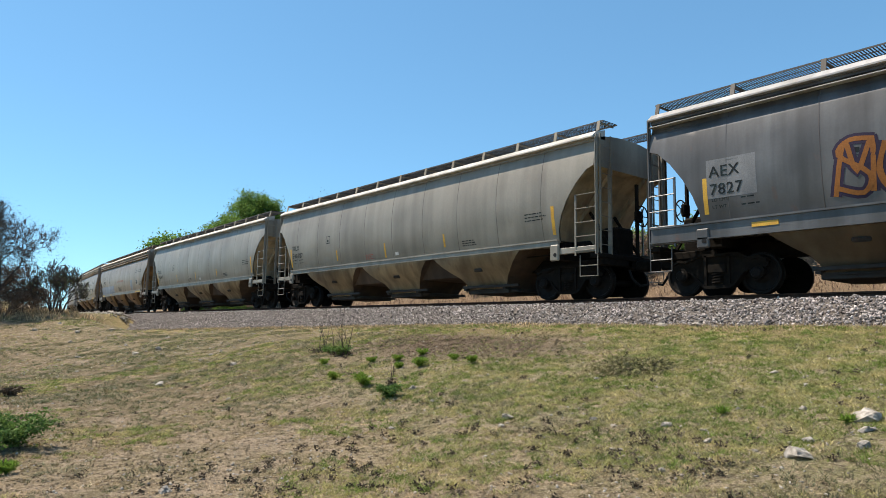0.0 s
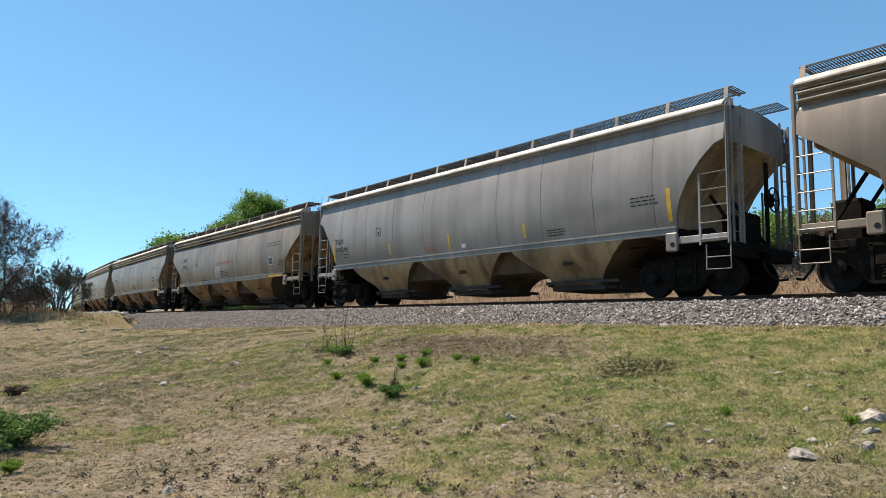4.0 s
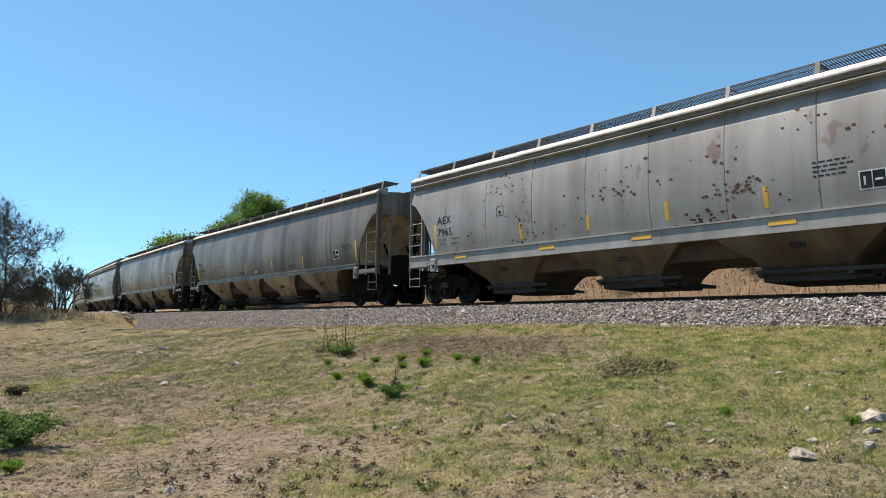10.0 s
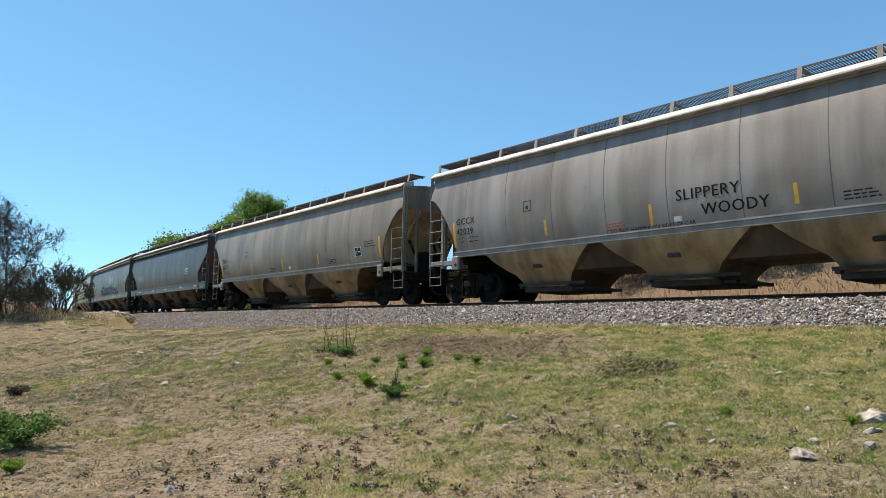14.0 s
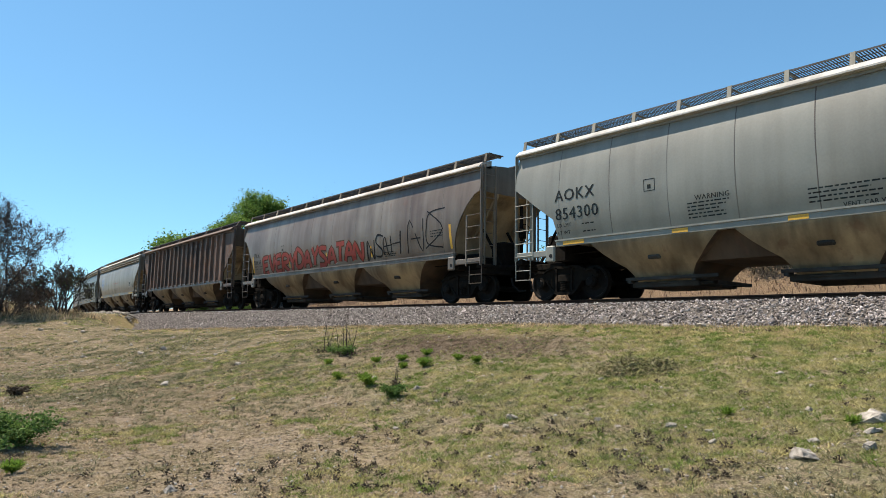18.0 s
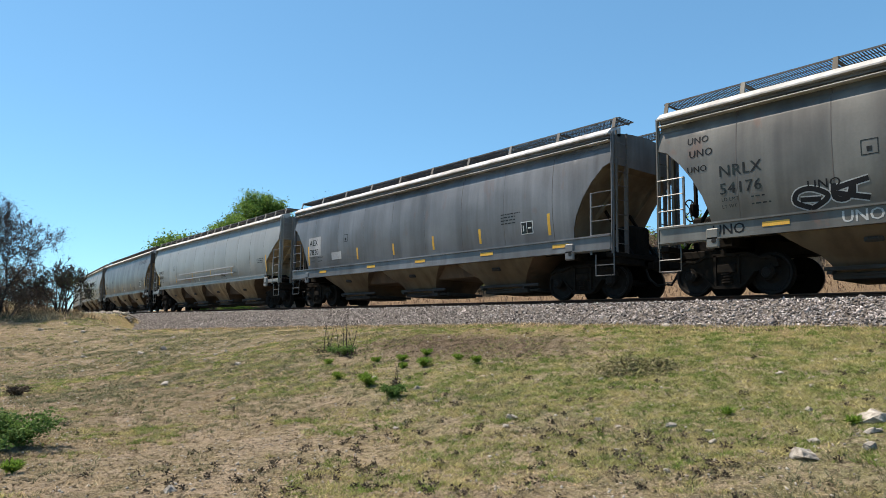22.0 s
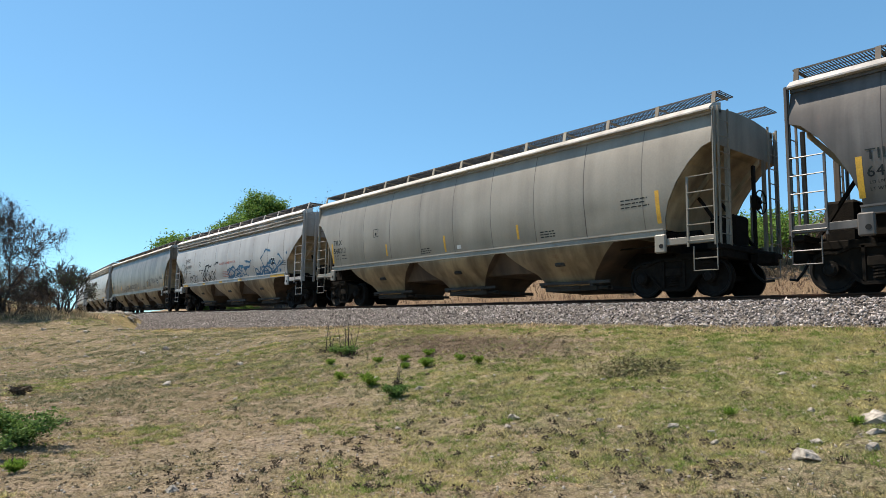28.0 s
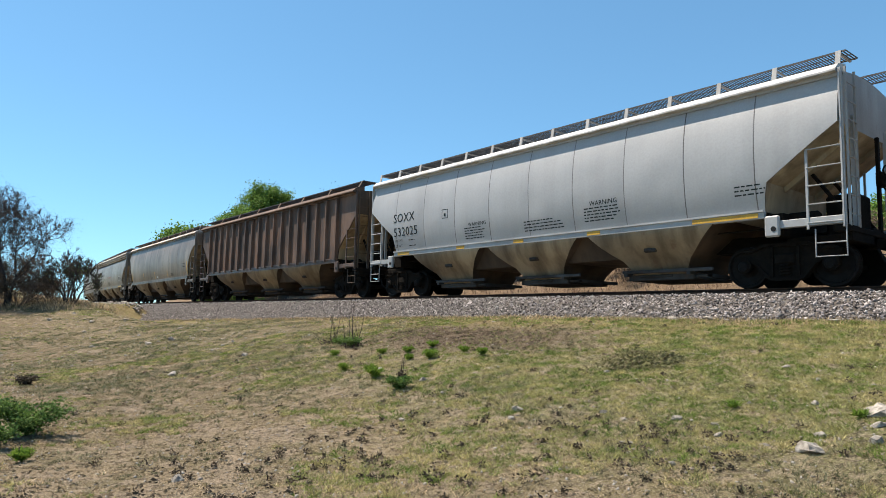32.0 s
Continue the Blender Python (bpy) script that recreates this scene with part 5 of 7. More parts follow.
def decorate(root, i, kind, marks):
    spec = KINDS[kind]
    half, shape = spec["half"], spec["shape"]
    NOW["kind"] = kind
    rnd = random.Random(100 + i)
    X = lambda d: -half + d
    ink = TEXT_COLOUR.get(i, LETTER)
    if marks:
        a, b = marks.split()
        size, z, ahead = {"framed": (0.45, 2.62, 1.5), "lined": (0.34, 2.85, 1.95), "deep": (0.35, 2.55, 1.5)}.get(kind, (0.29, 2.42, 1.36))
        lettering(a, X(ahead), z, size, shape, ink, root)
        lettering(b, X(ahead), z - size * 1.12, size, shape, ink, root)
        small = size * 0.30
        for k, word in enumerate(("LD LMT", "LT WT")):
            lettering(word, X(ahead + 0.03), z - size * 1.12 - (k + 1) * small * 1.45, small, shape, ink, root)
            small_print(X(ahead + 0.03) + small * 6.2, z - size * 1.12 - (k + 1) * small * 1.45 + 0.01, 0.42, 1, shape, ink, root, rnd)
        v, f = [], []
        for bx, bz, w, h in ((0, 0, 0.3, 0.018), (0, 0.28, 0.3, 0.018), (0, 0, 0.018, 0.29), (0.282, 0, 0.018, 0.29), (0.1, 0.06, 0.09, 0.1)):
            patch(X(4.3) + bx, 2.5 + bz, w, h, shape, 0.011, v, f, 1, 1)
        flat_part("plate_stencil", v, f, ink, root)
    if kind in ("swell", "long", "framedlong"):
        step = (2 * half - 4.4) / (5 if kind != "swell" else 4)
        for k in range(1, 4 if kind == "swell" else 5):
            d = 2.2 + step * k - 0.5
            h = 0.42 if k % 2 else 0.52
            painted("reflector_strip", X(d), 1.66 + 0.1 * (k % 2), 0.085, h, shape, YELLOW, root, label="vertical yellow reflector strip")
        for d in (1.19, 2 * half - 1.42):
            painted("reflector_strip", X(d), 1.72, 0.11, 0.78, shape, YELLOW, root, label="tall yellow reflector strip")
        small_print(X(2 * half - 2.4), 2.36, 0.85, 3, shape, LETTER, root, rnd)
        small_print(X(7.1), 1.82, 0.6, 3, shape, REDLET if i % 2 else LETTER, root, rnd, 0.07)
        small_print(X(12.6), 1.86, 0.7, 3, shape, LETTER, root, rnd, 0.07)
        painted("notice_plate", X(9.0), 1.7, 0.2, 0.12, shape, PALE, root)
    if i in (9, 10, 12, 13, 15, 16, 26, 27, 28, 29, 32, 14, 11, 23, 24) or kind == "lined":
        data_plate(X(2 * half - 3.1), 1.86 if kind != "lined" else 2.0, shape, root)
    if kind in ("lined", "framed"):
        y = -(1.55 + 0.006)
        for d, w in ((1.75, 0.7), (5.0, 0.4), (7.6, 0.4), (10.3, 0.42), (2 * half - 3.1, 1.5)):
            if kind == "lined" and i < 9 and d in (7.6, 10.3):
                continue
            me = Build().box(X(d), X(d) + w, y - 0.004, y + 0.004, 1.43, 1.53).mesh("reflector_strip", YELLOW)
            part("reflector_strip", me, None, root, "yellow reflector strip on the sill")
        small_print(X(8.0), 2.0, 1.5, 4, shape, REDLET if i in (31, 33) else LETTER, root, rnd, 0.085)
        small_print(X(2 * half - 2.1), 2.12, 0.7, 3, shape, LETTER, root, rnd)
    if kind == "lined":
        lettering("DO NOT HAMMER ON CAR", X(7.6), 2.42, 0.17, shape, REDLET, root)
        if i < 9:
            small_print(X(2 * half - 3.3), 3.0, 1.9, 2, shape, LETTER, root, rnd, 0.12)
            lettering("AR1 THROUGH SILL", X(5.0), 1.60, 0.13, shape, LETTER, root)
    if kind == "framed":
        lettering("WARNING", X(5.6), 2.12, 0.16, shape, LETTER, root)
        lettering("WARNING", X(10.4), 2.2, 0.17, shape, LETTER, root)
        small_print(X(5.4), 2.05, 1.0, 5, shape, LETTER, root, rnd, 0.08)
        small_print(X(10.2), 2.12, 1.3, 5, shape, LETTER, root, rnd, 0.08)
        if i == 19:
            lettering("VENT CAR WHEN UNLOADING", X(8.6), 1.60, 0.12, shape, LETTER, root)
    if kind in ("deep", "deeplined", "deepdark"):
        y = -(1.56 + 0.006)
        for d in (2.4, 6.0, 9.0, 12.3, 15.2):
            me = Build().box(X(d), X(d) + 0.55, y - 0.004, y + 0.004, 1.36, 1.46).mesh("reflector_strip", YELLOW)
            part("reflector_strip", me, None, root, "yellow reflector strip on the sill")
        if i in (0, 11, 24):
            for d, h in ((1.34, 0.8), (5.2, 0.45), (7.6, 0.4), (9.9, 0.45), (12.2, 0.45), (15.0, 0.6)):
                painted("reflector_strip", X(d), 1.75, 0.1, h, shape, YELLOW, root, label="vertical yellow reflector strip")
        small_print(X(2 * half - 3.9), 2.5, 0.8, 4, shape, ink, root, rnd)
    # what sets single wagons apart
    S = SPRAY
    if i == 0:
        painted("overpaint_patch", X(1.44), 2.08, 1.1, 0.86, shape, S["grey"], root, 0.0075, "pale patch behind the lettering")
        blot("overpaint", X(7.5), 2.5, 0.9, shape, S["darkgrey"], root, 3, 3.2)
        spray(X(4.0), X(9.0), 1.75, 2.75, 7, 0.09, shape, [(0.12, S["purple"]), (0.0, S["orange"])], root, 5)
        spray(X(9.5), X(15.5), 1.8, 3.1, 8, 0.10, shape, [(0.07, S["orange"]), (0.0, S["purple"])], root, 6)
    if i == 3:
        painted("overpaint_patch", X(0.95), 1.62, 5.4, 0.62, shape, S["pale"], root, 0.0085, "pale blue overpainted patch")
        painted("overpaint_patch", X(12.3), 1.64, 0.75, 0.75, shape, S["pale"], root, 0.0085, "pale blue overpainted patch")
    if i == 4:
        for d, z, w, h in ((2.2, 1.62, 2.0, 0.62), (8.6, 1.65, 1.3, 0.75), (12.1, 1.95, 0.5, 0.8)):
            painted("overpaint_patch", X(d), z, w, h, shape, S["bluegrey"], root, 0.0085, "blue-grey overpainted patch")
    if i == 6:
        painted("overpaint_patch", X(7.3), 1.7, 0.9, 0.6, shape, S["silver"], root, 0.0085, "pale overpainted patch")
    if i == 7:
        painted("overpaint_patch", X(16.4), 2.95, 0.3, 0.4, shape, S["silver"], root, 0.0085, "small white plate")
    if i == 8:
        for d, w, h in ((2.3, 3.4, 0.38), (9.4, 1.6, 0.36), (12.3, 0.6, 0.34), (13.4, 0.9, 0.34)):
            painted("overpaint_patch", X(d), 1.63, w, h, shape, S["silver"], root, 0.0085, "pale grey overpainted patch")
    if i == 9:
        spray(X(6.0), X(7.5), 1.9, 2.6, 3, 0.03, shape, [(0, S["grime"])], root, 21)
        spray(X(9.0), X(10.2), 2.2, 2.8, 2, 0.02, shape, [(0, S["grime"])], root, 22)
        spray(X(12.6), X(14.9), 2.15, 2.95, 4, 0.035, shape, [(0, S["grime"])], root, 23)
    if i == 11:
        flecks(X(3.0), X(17.0), 1.6, 3.9, 260, shape, root, 60)
    if i == 12:
        spray(X(3.4), X(4.6), 1.6, 2.35, 1, 0.05, shape, [(0, S["red"])], root, 29)
    if i == 13:
        spray(X(8.8), X(13.2), 1.72, 2.25, 6, 0.035, shape, [(0, S["white"])], root, 31, 0.4)
    if i == 14:
        painted("overpaint_patch", X(7.0), 2.55, 3.6, 1.35, shape, S["silver"], root, 0.0085, "pale panel behind the faded emblem")
        emblem(X(7.6), 3.2, 0.50, shape, [S["darkgrey"], S["silver"]], root)
        for k in range(3):
            painted("emblem_bar", X(8.75) + 0.58 * k, 2.98, 0.34, 0.40, shape, BLUELET if k < 2 else S["darkgrey"], root, 0.012, "bar of a faded company sign")
        blot("overpaint", X(8.3), 1.95, 0.5, shape, S["yellow"], root, 9, 5.5)
        spray(X(5.0), X(11.2), 1.66, 2.6, 7, 0.25, shape, [(0.13, S["silver"]), (0.06, S["black"]), (-0.08, S["darkgrey"])], root, 37, 0.05, "large black and yellow graffiti lettering", "THEORIA", True)
        flecks(X(12.6), X(15.6), 2.55, 2.75, 60, shape, root, 90)
    if i == 15:
        lettering("SLIPPERY", X(9.1), 2.16, 0.36, shape, S["black"], root)
        lettering("WOODY", X(9.7), 1.78, 0.36, shape, S["black"], root)
        spray(X(15.3), X(16.5), 1.9, 2.35, 4, 0.05, shape, [(0, S["black"])], root, 43, 0.2)
        lettering("DO NOT HAMMER ON SIDES OF CAR", X(7.2), 1.60, 0.13, shape, LETTER, root)
    if i == 17:
        painted("sign_bar", X(2.0), 2.2, 1.5, 0.38, shape, S["grey"], root, 0.011, "faded pale sign bar")
    if i == 18:
        emblem(X(8.4), 2.85, 0.74, shape, [S["pale"], S["blue"], S["pale"]], root)
        for k in range(3):
            painted("emblem_bar", X(9.9) + 0.72 * k, 2.68, 0.48, 0.46, shape, S["pale"], root, 0.012, "pale bar of a company sign")
        spray(X(5.2), X(14.2), 1.60, 2.2, 9, 0.26, shape, [(0.05, S["pale"]), (0.0, S["navy"])], root, 51, 0.45, "large blue and white graffiti lettering", spiky=True)
    if i == 20:
        spray(X(2.3), X(11.2), 1.70, 2.45, 13, 0.17, shape, [(0.10, S["rust"]), (0, S["red"])], root, 57, 0.12, "large faded red graffiti lettering", "EVERYDAYSATAN")
        spray(X(11.4), X(13.6), 1.72, 2.5, 4, 0.045, shape, [(0, S["black"])], root, 58, 0.1)
        spray(X(14.0), X(16.0), 1.8, 3.1, 2, 0.045, shape, [(0, S["black"])], root, 59, 0.1)
    if i == 22:
        painted("overpaint_patch", X(1.8), 2.38, 1.5, 0.86, shape, S["silver"], root, 0.0075, "pale patch behind the lettering")
    if i == 23:
        for d, z, size in ((0.75, 3.42, 0.22), (0.8, 3.1, 0.24), (3.3, 2.0, 0.26), (0.75, 2.75, 0.2)):
            lettering("UNO", X(d), z, size, shape, S["black"], root)
        spray(X(5.0), X(7.0), 1.7, 2.5, 3, 0.06, shape, [(0, S["white"])], root, 62, 0.2)
        spray(X(8.0), X(13.5), 1.75, 2.5, 6, 0.05, shape, [(0, S["rust"])], root, 63, 0.2)
        spray(X(3.0), X(4.4), 1.66, 2.1, 2, 0.1, shape, [(0.05, S["white"]), (0, S["black"])], root, 64, 0.1)
        for k, d in enumerate((1.3, 3.9, 8.4, 14.2)):
            lettering("UNO", X(d), 1.28, 0.32, shape, S["white"] if k % 2 else S["black"], root, 1.0, 0.0, -1.5635)
    if i == 24:
        painted("overpaint_patch", X(1.40), 2.10, 1.05, 0.80, shape, S["silver"], root, 0.0075, "pale patch behind the lettering")
        painted("overpaint_patch", X(3.3), 1.86, 0.75, 0.3, shape, S["silver"], root, 0.0075, "pale patch")
    if i == 25:
        for z in (1.86, 2.18):
            me = Build().box(X(5.6), X(14.6), -1.632, -1.60, z, z + 0.05).mesh("side_strake", None)
            part("side_strake", me, S["silver"], root, "raised horizontal strake")
    if i == 26:
        spray(X(14.4), X(16.6), 3.5, 3.75, 4, 0.04, shape, [(0, S["darkgrey"])], root, 68, 0.2)
    if i == 28:
        spray(X(5.8), X(7.2), 1.75, 2.3, 3, 0.05, shape, [(0, S["black"])], root, 71, 0.3)
    if i == 31:
        spray(X(0.8), X(2.0), 1.65, 2.9, 2, 0.035, shape, [(0, S["black"])], root, 73, 0.3)
        spray(X(2.6), X(4.0), 1.62, 2.1, 3, 0.03, shape, [(0, S["black"])], root, 74, 0.3)
        spray(X(4.6), X(6.6), 1.60, 2.45, 4, 0.07, shape, [(0, S["black"])], root, 75, 0.9, spiky=True)
        spray(X(4.7), X(6.9), 1.62, 2.2, 3, 0.05, shape, [(0, S["black"])], root, 78, -0.6, spiky=True)
        spray(X(8.6), X(11.4), 1.62, 2.5, 3, 0.10, shape, [(0, S["teal"])], root, 76, 0.9, spiky=True)
        spray(X(8.8), X(11.8), 1.62, 2.1, 3, 0.07, shape, [(0, S["teal"])], root, 79, -0.5, spiky=True)
        spray(X(12.2), X(15.2), 1.66, 2.6, 3, 0.10, shape, [(0, S["teal"])], root, 77, 0.9, spiky=True)
        spray(X(12.4), X(15.0), 1.64, 2.1, 3, 0.07, shape, [(0, S["teal"])], root, 80, -0.5, spiky=True)
    if i == 32:
        spray(X(5.2), X(6.8), 1.66, 1.95, 4, 0.03, shape, [(0, S["grime"])], root, 81, 0.2)
        spray(X(6.8), X(10.6), 1.82, 2.14, 11, 0.035, shape, [(0, S["grime"])], root, 82, 0.1)
        spray(X(13.6), X(14.9), 1.82, 2.3, 4, 0.04, shape, [(0, S["grime"])], root, 83, 0.1)
        spray(X(15.2), X(17.0), 2.0, 2.3, 5, 0.05, shape, [(0, S["grime"])], root, 84, 0.1)


PHRASE = {
    "swell": "rounded covered hopper wagon with yellow reflector strips", "long": "long rounded four-bay hopper wagon with yellow strips",
    "lined": "hopper wagon with twin roof seams and red stencilling", "framed": "clean covered hopper wagon with yellow sill marks and slanted ends",
    "framedlong": "long four-bay covered hopper wagon with raised side strakes", "deep": "covered hopper wagon with a deep side sill",
    "deepdark": "covered hopper wagon with a deep sill", "deeplined": "covered hopper wagon with a deep sill and emblem signs", "ribbed": "rusty brown ribbed covered hopper wagon with steel side ribs",
}
SPECIAL = {0: "orange graffiti", 3: "a long pale blue patch", 4: "blue-grey patches", 8: "pale grey patches", 9: "thin black tags", 11: "flaking rusty paint", 12: "a red scrawl", 13: "white scrawls",
           14: "large black graffiti", 15: "black tags", 18: "blue and white graffiti", 20: "large red graffiti", 23: "scrawled tags", 31: "blue and black tags", 32: "black scrawled lettering"}


def car_label(i, kind, base, amount):
    tone = "" if kind in ("ribbed", "framed") else ("blackened " if sum(base) < 0.5 else "soot-streaked grey " if amount > 0.55 else "bluish grey " if base[2] > base[0] * 1.1 else "beige-grey " if base[0] > base[2] * 1.15 else "pale grey ")
    text = tone + PHRASE[kind]
    if i in SPECIAL:
        text = tone + "hopper wagon with " + SPECIAL[i] + " on its side"
    return text


for i, row in enumerate(TRAIN):
    make_car(i, *row)


def motions():
    for root, s0, spec, wheels, kind in CARS:
        reach = spec["half"] - 1.32
        rows = []
        for j in range(65):
            t = j / 2
            s = s0 + train_travel(t)
            a, b = line_at(s - reach)[0], line_at(s + reach)[0]
            m = (a + b) / 2
            rows.append((t, pose(m.x, m.y, 0, 0, 0, math.degrees(math.atan2(b.y - a.y, b.x - a.x)))))
        walk(root, rows)
        # the wheels roll while the wagon passes
        ts = [k / 30 for k in range(0, 961) if -100 < s0 + train_travel(k / 30) < 12]
        if not ts:
            continue
        if ts[0] > 0:
            ts.insert(0, 0.0)
        if ts[-1] < 32:
            ts.append(32.0)
        start, stop = (ts[1] if len(ts) > 2 and ts[1] - ts[0] > 0.1 else ts[0]), (ts[-2] if len(ts) > 2 and ts[-1] - ts[-2] > 0.1 else ts[-1])
        for w in wheels:
            x, y, z = w.location
            walk(w, [(t, pose(x, y, z, 0, math.degrees((train_travel(min(max(t, start), stop)) - train_travel(start)) / AXLE_R), 0)) for t in ts])

# ---- stones ----
def pebble_cloud(name, pts, sizes, material, seed, flat=0.7):
    """Many small angular stones in one mesh: each a squashed, jittered octahedron with cut corners."""
    rng = np.random.default_rng(seed)
    base = np.array([(1, 0, 0), (0, 1, 0), (-1, 0, 0), (0, -1, 0), (0, 0, 1), (0, 0, -1), (0.7, 0.7, 0.5), (-0.7, -0.7, -0.4)])
    tri = np.array([(0, 6, 4), (6, 1, 4), (1, 2, 4), (2, 3, 4), (3, 0, 4), (1, 6, 0), (1, 0, 5), (2, 1, 5), (2, 5, 7), (7, 5, 3), (2, 7, 3), (0, 3, 5)])
    n = len(pts)
    v = base[None] * rng.uniform(0.65, 1.25, (n, 8, 3)) * (np.array([1, 0.8, flat]) * rng.uniform(0.7, 1.3, (n, 1, 3)))
    q = rng.normal(size=(n, 4))
    q /= np.linalg.norm(q, axis=1, keepdims=True)
    w, x, y, z = q.T
    rot = np.stack([1 - 2 * (y * y + z * z), 2 * (x * y - z * w), 2 * (x * z + y * w), 2 * (x * y + z * w), 1 - 2 * (x * x + z * z), 2 * (y * z - x * w), 2 * (x * z - y * w), 2 * (y * z + x * w), 1 - 2 * (x * x + y * y)], -1).reshape(n, 3, 3)
    v = np.einsum("nij,nkj->nki", rot, v) * np.asarray(sizes)[:, None, None] + np.asarray(pts)[:, None]
    f = (tri[None] + 8 * np.arange(n)[:, None, None]).reshape(-1, 3)
    return mesh_fast(name, v.reshape(-1, 3), f, material)


def along_track(s, n):
    """World x, y of arrays of places along and across the track."""
    s, n = np.asarray(s, float), np.asarray(n, float)
    out = np.empty((len(s), 2))
    for i, (a, b) in enumerate(zip(s, n)):
        p, h = line_at(a)
        out[i] = p.x - math.sin(h) * b, p.y + math.cos(h) * b
    return out


def make_ballast_stones():
    rng = np.random.default_rng(4)
    count = 38000
    s = -1.0 - 52 * rng.random(count) ** 1.6
    s = np.where(rng.random(count) < 0.12, rng.uniform(-1, 8, count), s)
    n = rng.uniform(-2.95 - 1.1 * np.clip((-15 - s) / 25, 0, 1), -0.9)
    z = np.interp(n, [-4.4, -2.75, -1.55, -0.9], [-1.54, -0.64, -0.16, -0.14]) + rng.uniform(-0.02, 0.015, count)
    xy = along_track(s, n)
    size = rng.uniform(0.017, 0.040, count) * np.where(rng.random(count) < 0.03, 1.8, 1)
    me = pebble_cloud("ballast_stones", np.column_stack([xy, z]), size, STONE, 5, 0.55)
    tagged(part("ballast_stones", me, None, TRACK, "loose grey crushed stones"), kind="stuff")
    # heap of larger pale stones where the bank meets the line
    count = 1000
    s = rng.uniform(-65, -45, count)
    n = -3.6 + rng.normal(0, 0.45, count)
    xy = along_track(s, n)
    tall = 0.28 * np.exp(-((n + 3.6) / 0.55) ** 2) * np.clip((s + 66) / 5, 0.2, 1) * np.clip((-43.5 - s) / 4, 0.2, 1)
    z = ground_height(xy[:, 0], xy[:, 1]) + tall * rng.uniform(0.2, 1.0, count)
    ob = new("stone_heap", pebble_cloud("stone_heap", np.column_stack([xy, z]), rng.uniform(0.05, 0.14, count), ROCK, 6))
    tagged(ob, "long heap of pale broken stones beside the track", "stones", kind="stuff")


make_ballast_stones()

# x, y, width of single rocks lying on the bank
ROCKS_NEAR = [(-4.75, -9.22, 0.13), (-4.39, -9.35, 0.13), (-3.92, -9.09, 0.16), (-3.51, -9.08, 0.11), (-3.31, -9.38, 0.13), (-4.00, -9.90, 0.09), (-3.89, -9.94, 0.10), (-3.19, -10.35, 0.11),
              (-2.51, -9.43, 0.32), (-2.35, -8.28, 0.40), (-2.23, -8.64, 0.18), (-2.14, -9.02, 0.19), (-2.57, -9.02, 0.15), (-2.96, -8.14, 0.14), (-3.59, -8.24, 0.09), (-3.81, -6.86, 0.13),
              (-3.28, -7.26, 0.11), (-5.97, -7.56, 0.12), (-5.11, -7.02, 0.09), (-4.77, -6.91, 0.09), (-2.84, -9.45, 0.08), (-3.11, -8.65, 0.06), (-2.69, -7.36, 0.08)]
ROCKS_FAR = [(-5.41, -9.99, 0.13), (-5.64, -9.67, 0.19), (-6.69, -10.56, 0.12), (-9.87, -8.76, 0.15), (-8.36, -8.96, 0.18), (-7.30, -9.43, 0.12), (-7.84, -7.88, 0.12), (-8.31, -7.21, 0.10),
             (-6.82, -10.31, 0.07), (-15.40, -8.91, 0.24), (-14.12, -10.94, 0.30), (-22.37, -9.15, 0.45), (-22.29, -8.50, 0.40), (-18.71, -7.86, 0.26), (-26.63, -6.83, 0.27), (-31.20, -7.66, 0.32),
             (-11.03, -10.79, 0.12), (-18.19, -8.36, 0.2), (-16.60, -8.20, 0.16), (-12.05, -13.85, 0.16), (-6.10, -13.36, 0.19), (-26.05, -8.46, 0.25), (-17.56, -8.88, 0.17), (-29.4, -9.6, 0.3),
             (-33.5, -10.2, 0.35), (-31.8, -8.9, 0.28), (-35.0, -9.0, 0.3), (-20.2, -10.0, 0.2), (-24.5, -10.3, 0.25)]
ROCKS_TOE = [(-7.6, -3.25, 0.46), (-6.9, -3.2, 0.42), (-6.5, -3.22, 0.2), (-4.6, -3.2, 0.46), (-9.2, -3.25, 0.25)]


def make_rock(x, y, w, seed, flat=0.5):
    rnd = random.Random(seed)
    bm = bmesh.new()
    for k in range(15 if w > 0.28 else 20):
        d = Vector((rnd.gauss(0, 1), rnd.gauss(0, 1), rnd.gauss(0, 1))).normalized() * rnd.uniform(0.38, 0.55)
        bm.verts.new((d.x, d.y * 0.72, max(-0.1, d.z * flat)))
    hull = bmesh.ops.convex_hull(bm, input=bm.verts)
    bmesh.ops.delete(bm, geom=[v for v in bm.verts if not v.link_faces], context="VERTS")
    bmesh.ops.subdivide_edges(bm, edges=bm.edges, cuts=2, use_grid_fill=True)
    off = Vector((rnd.uniform(0, 50), rnd.uniform(0, 50), 0))
    for v in bm.verts:
        v.co += v.co.normalized() * (0.05 * noise.noise(v.co * 5 + off) + 0.025 * noise.noise(v.co * 13 + off))
    me = bpy.data.meshes.new("rock")
    bm.to_mesh(me)
    bm.free()
    me.materials.append(ROCK)
    ob = new("rock", me)
    ob.matrix_basis = pose(x, y, ground_z(x, y) + 0.05 * w, rnd.uniform(-8, 8), rnd.uniform(-8, 8), rnd.uniform(0, 360)) @ Matrix.Scale(w * 0.9, 4)
    return ob


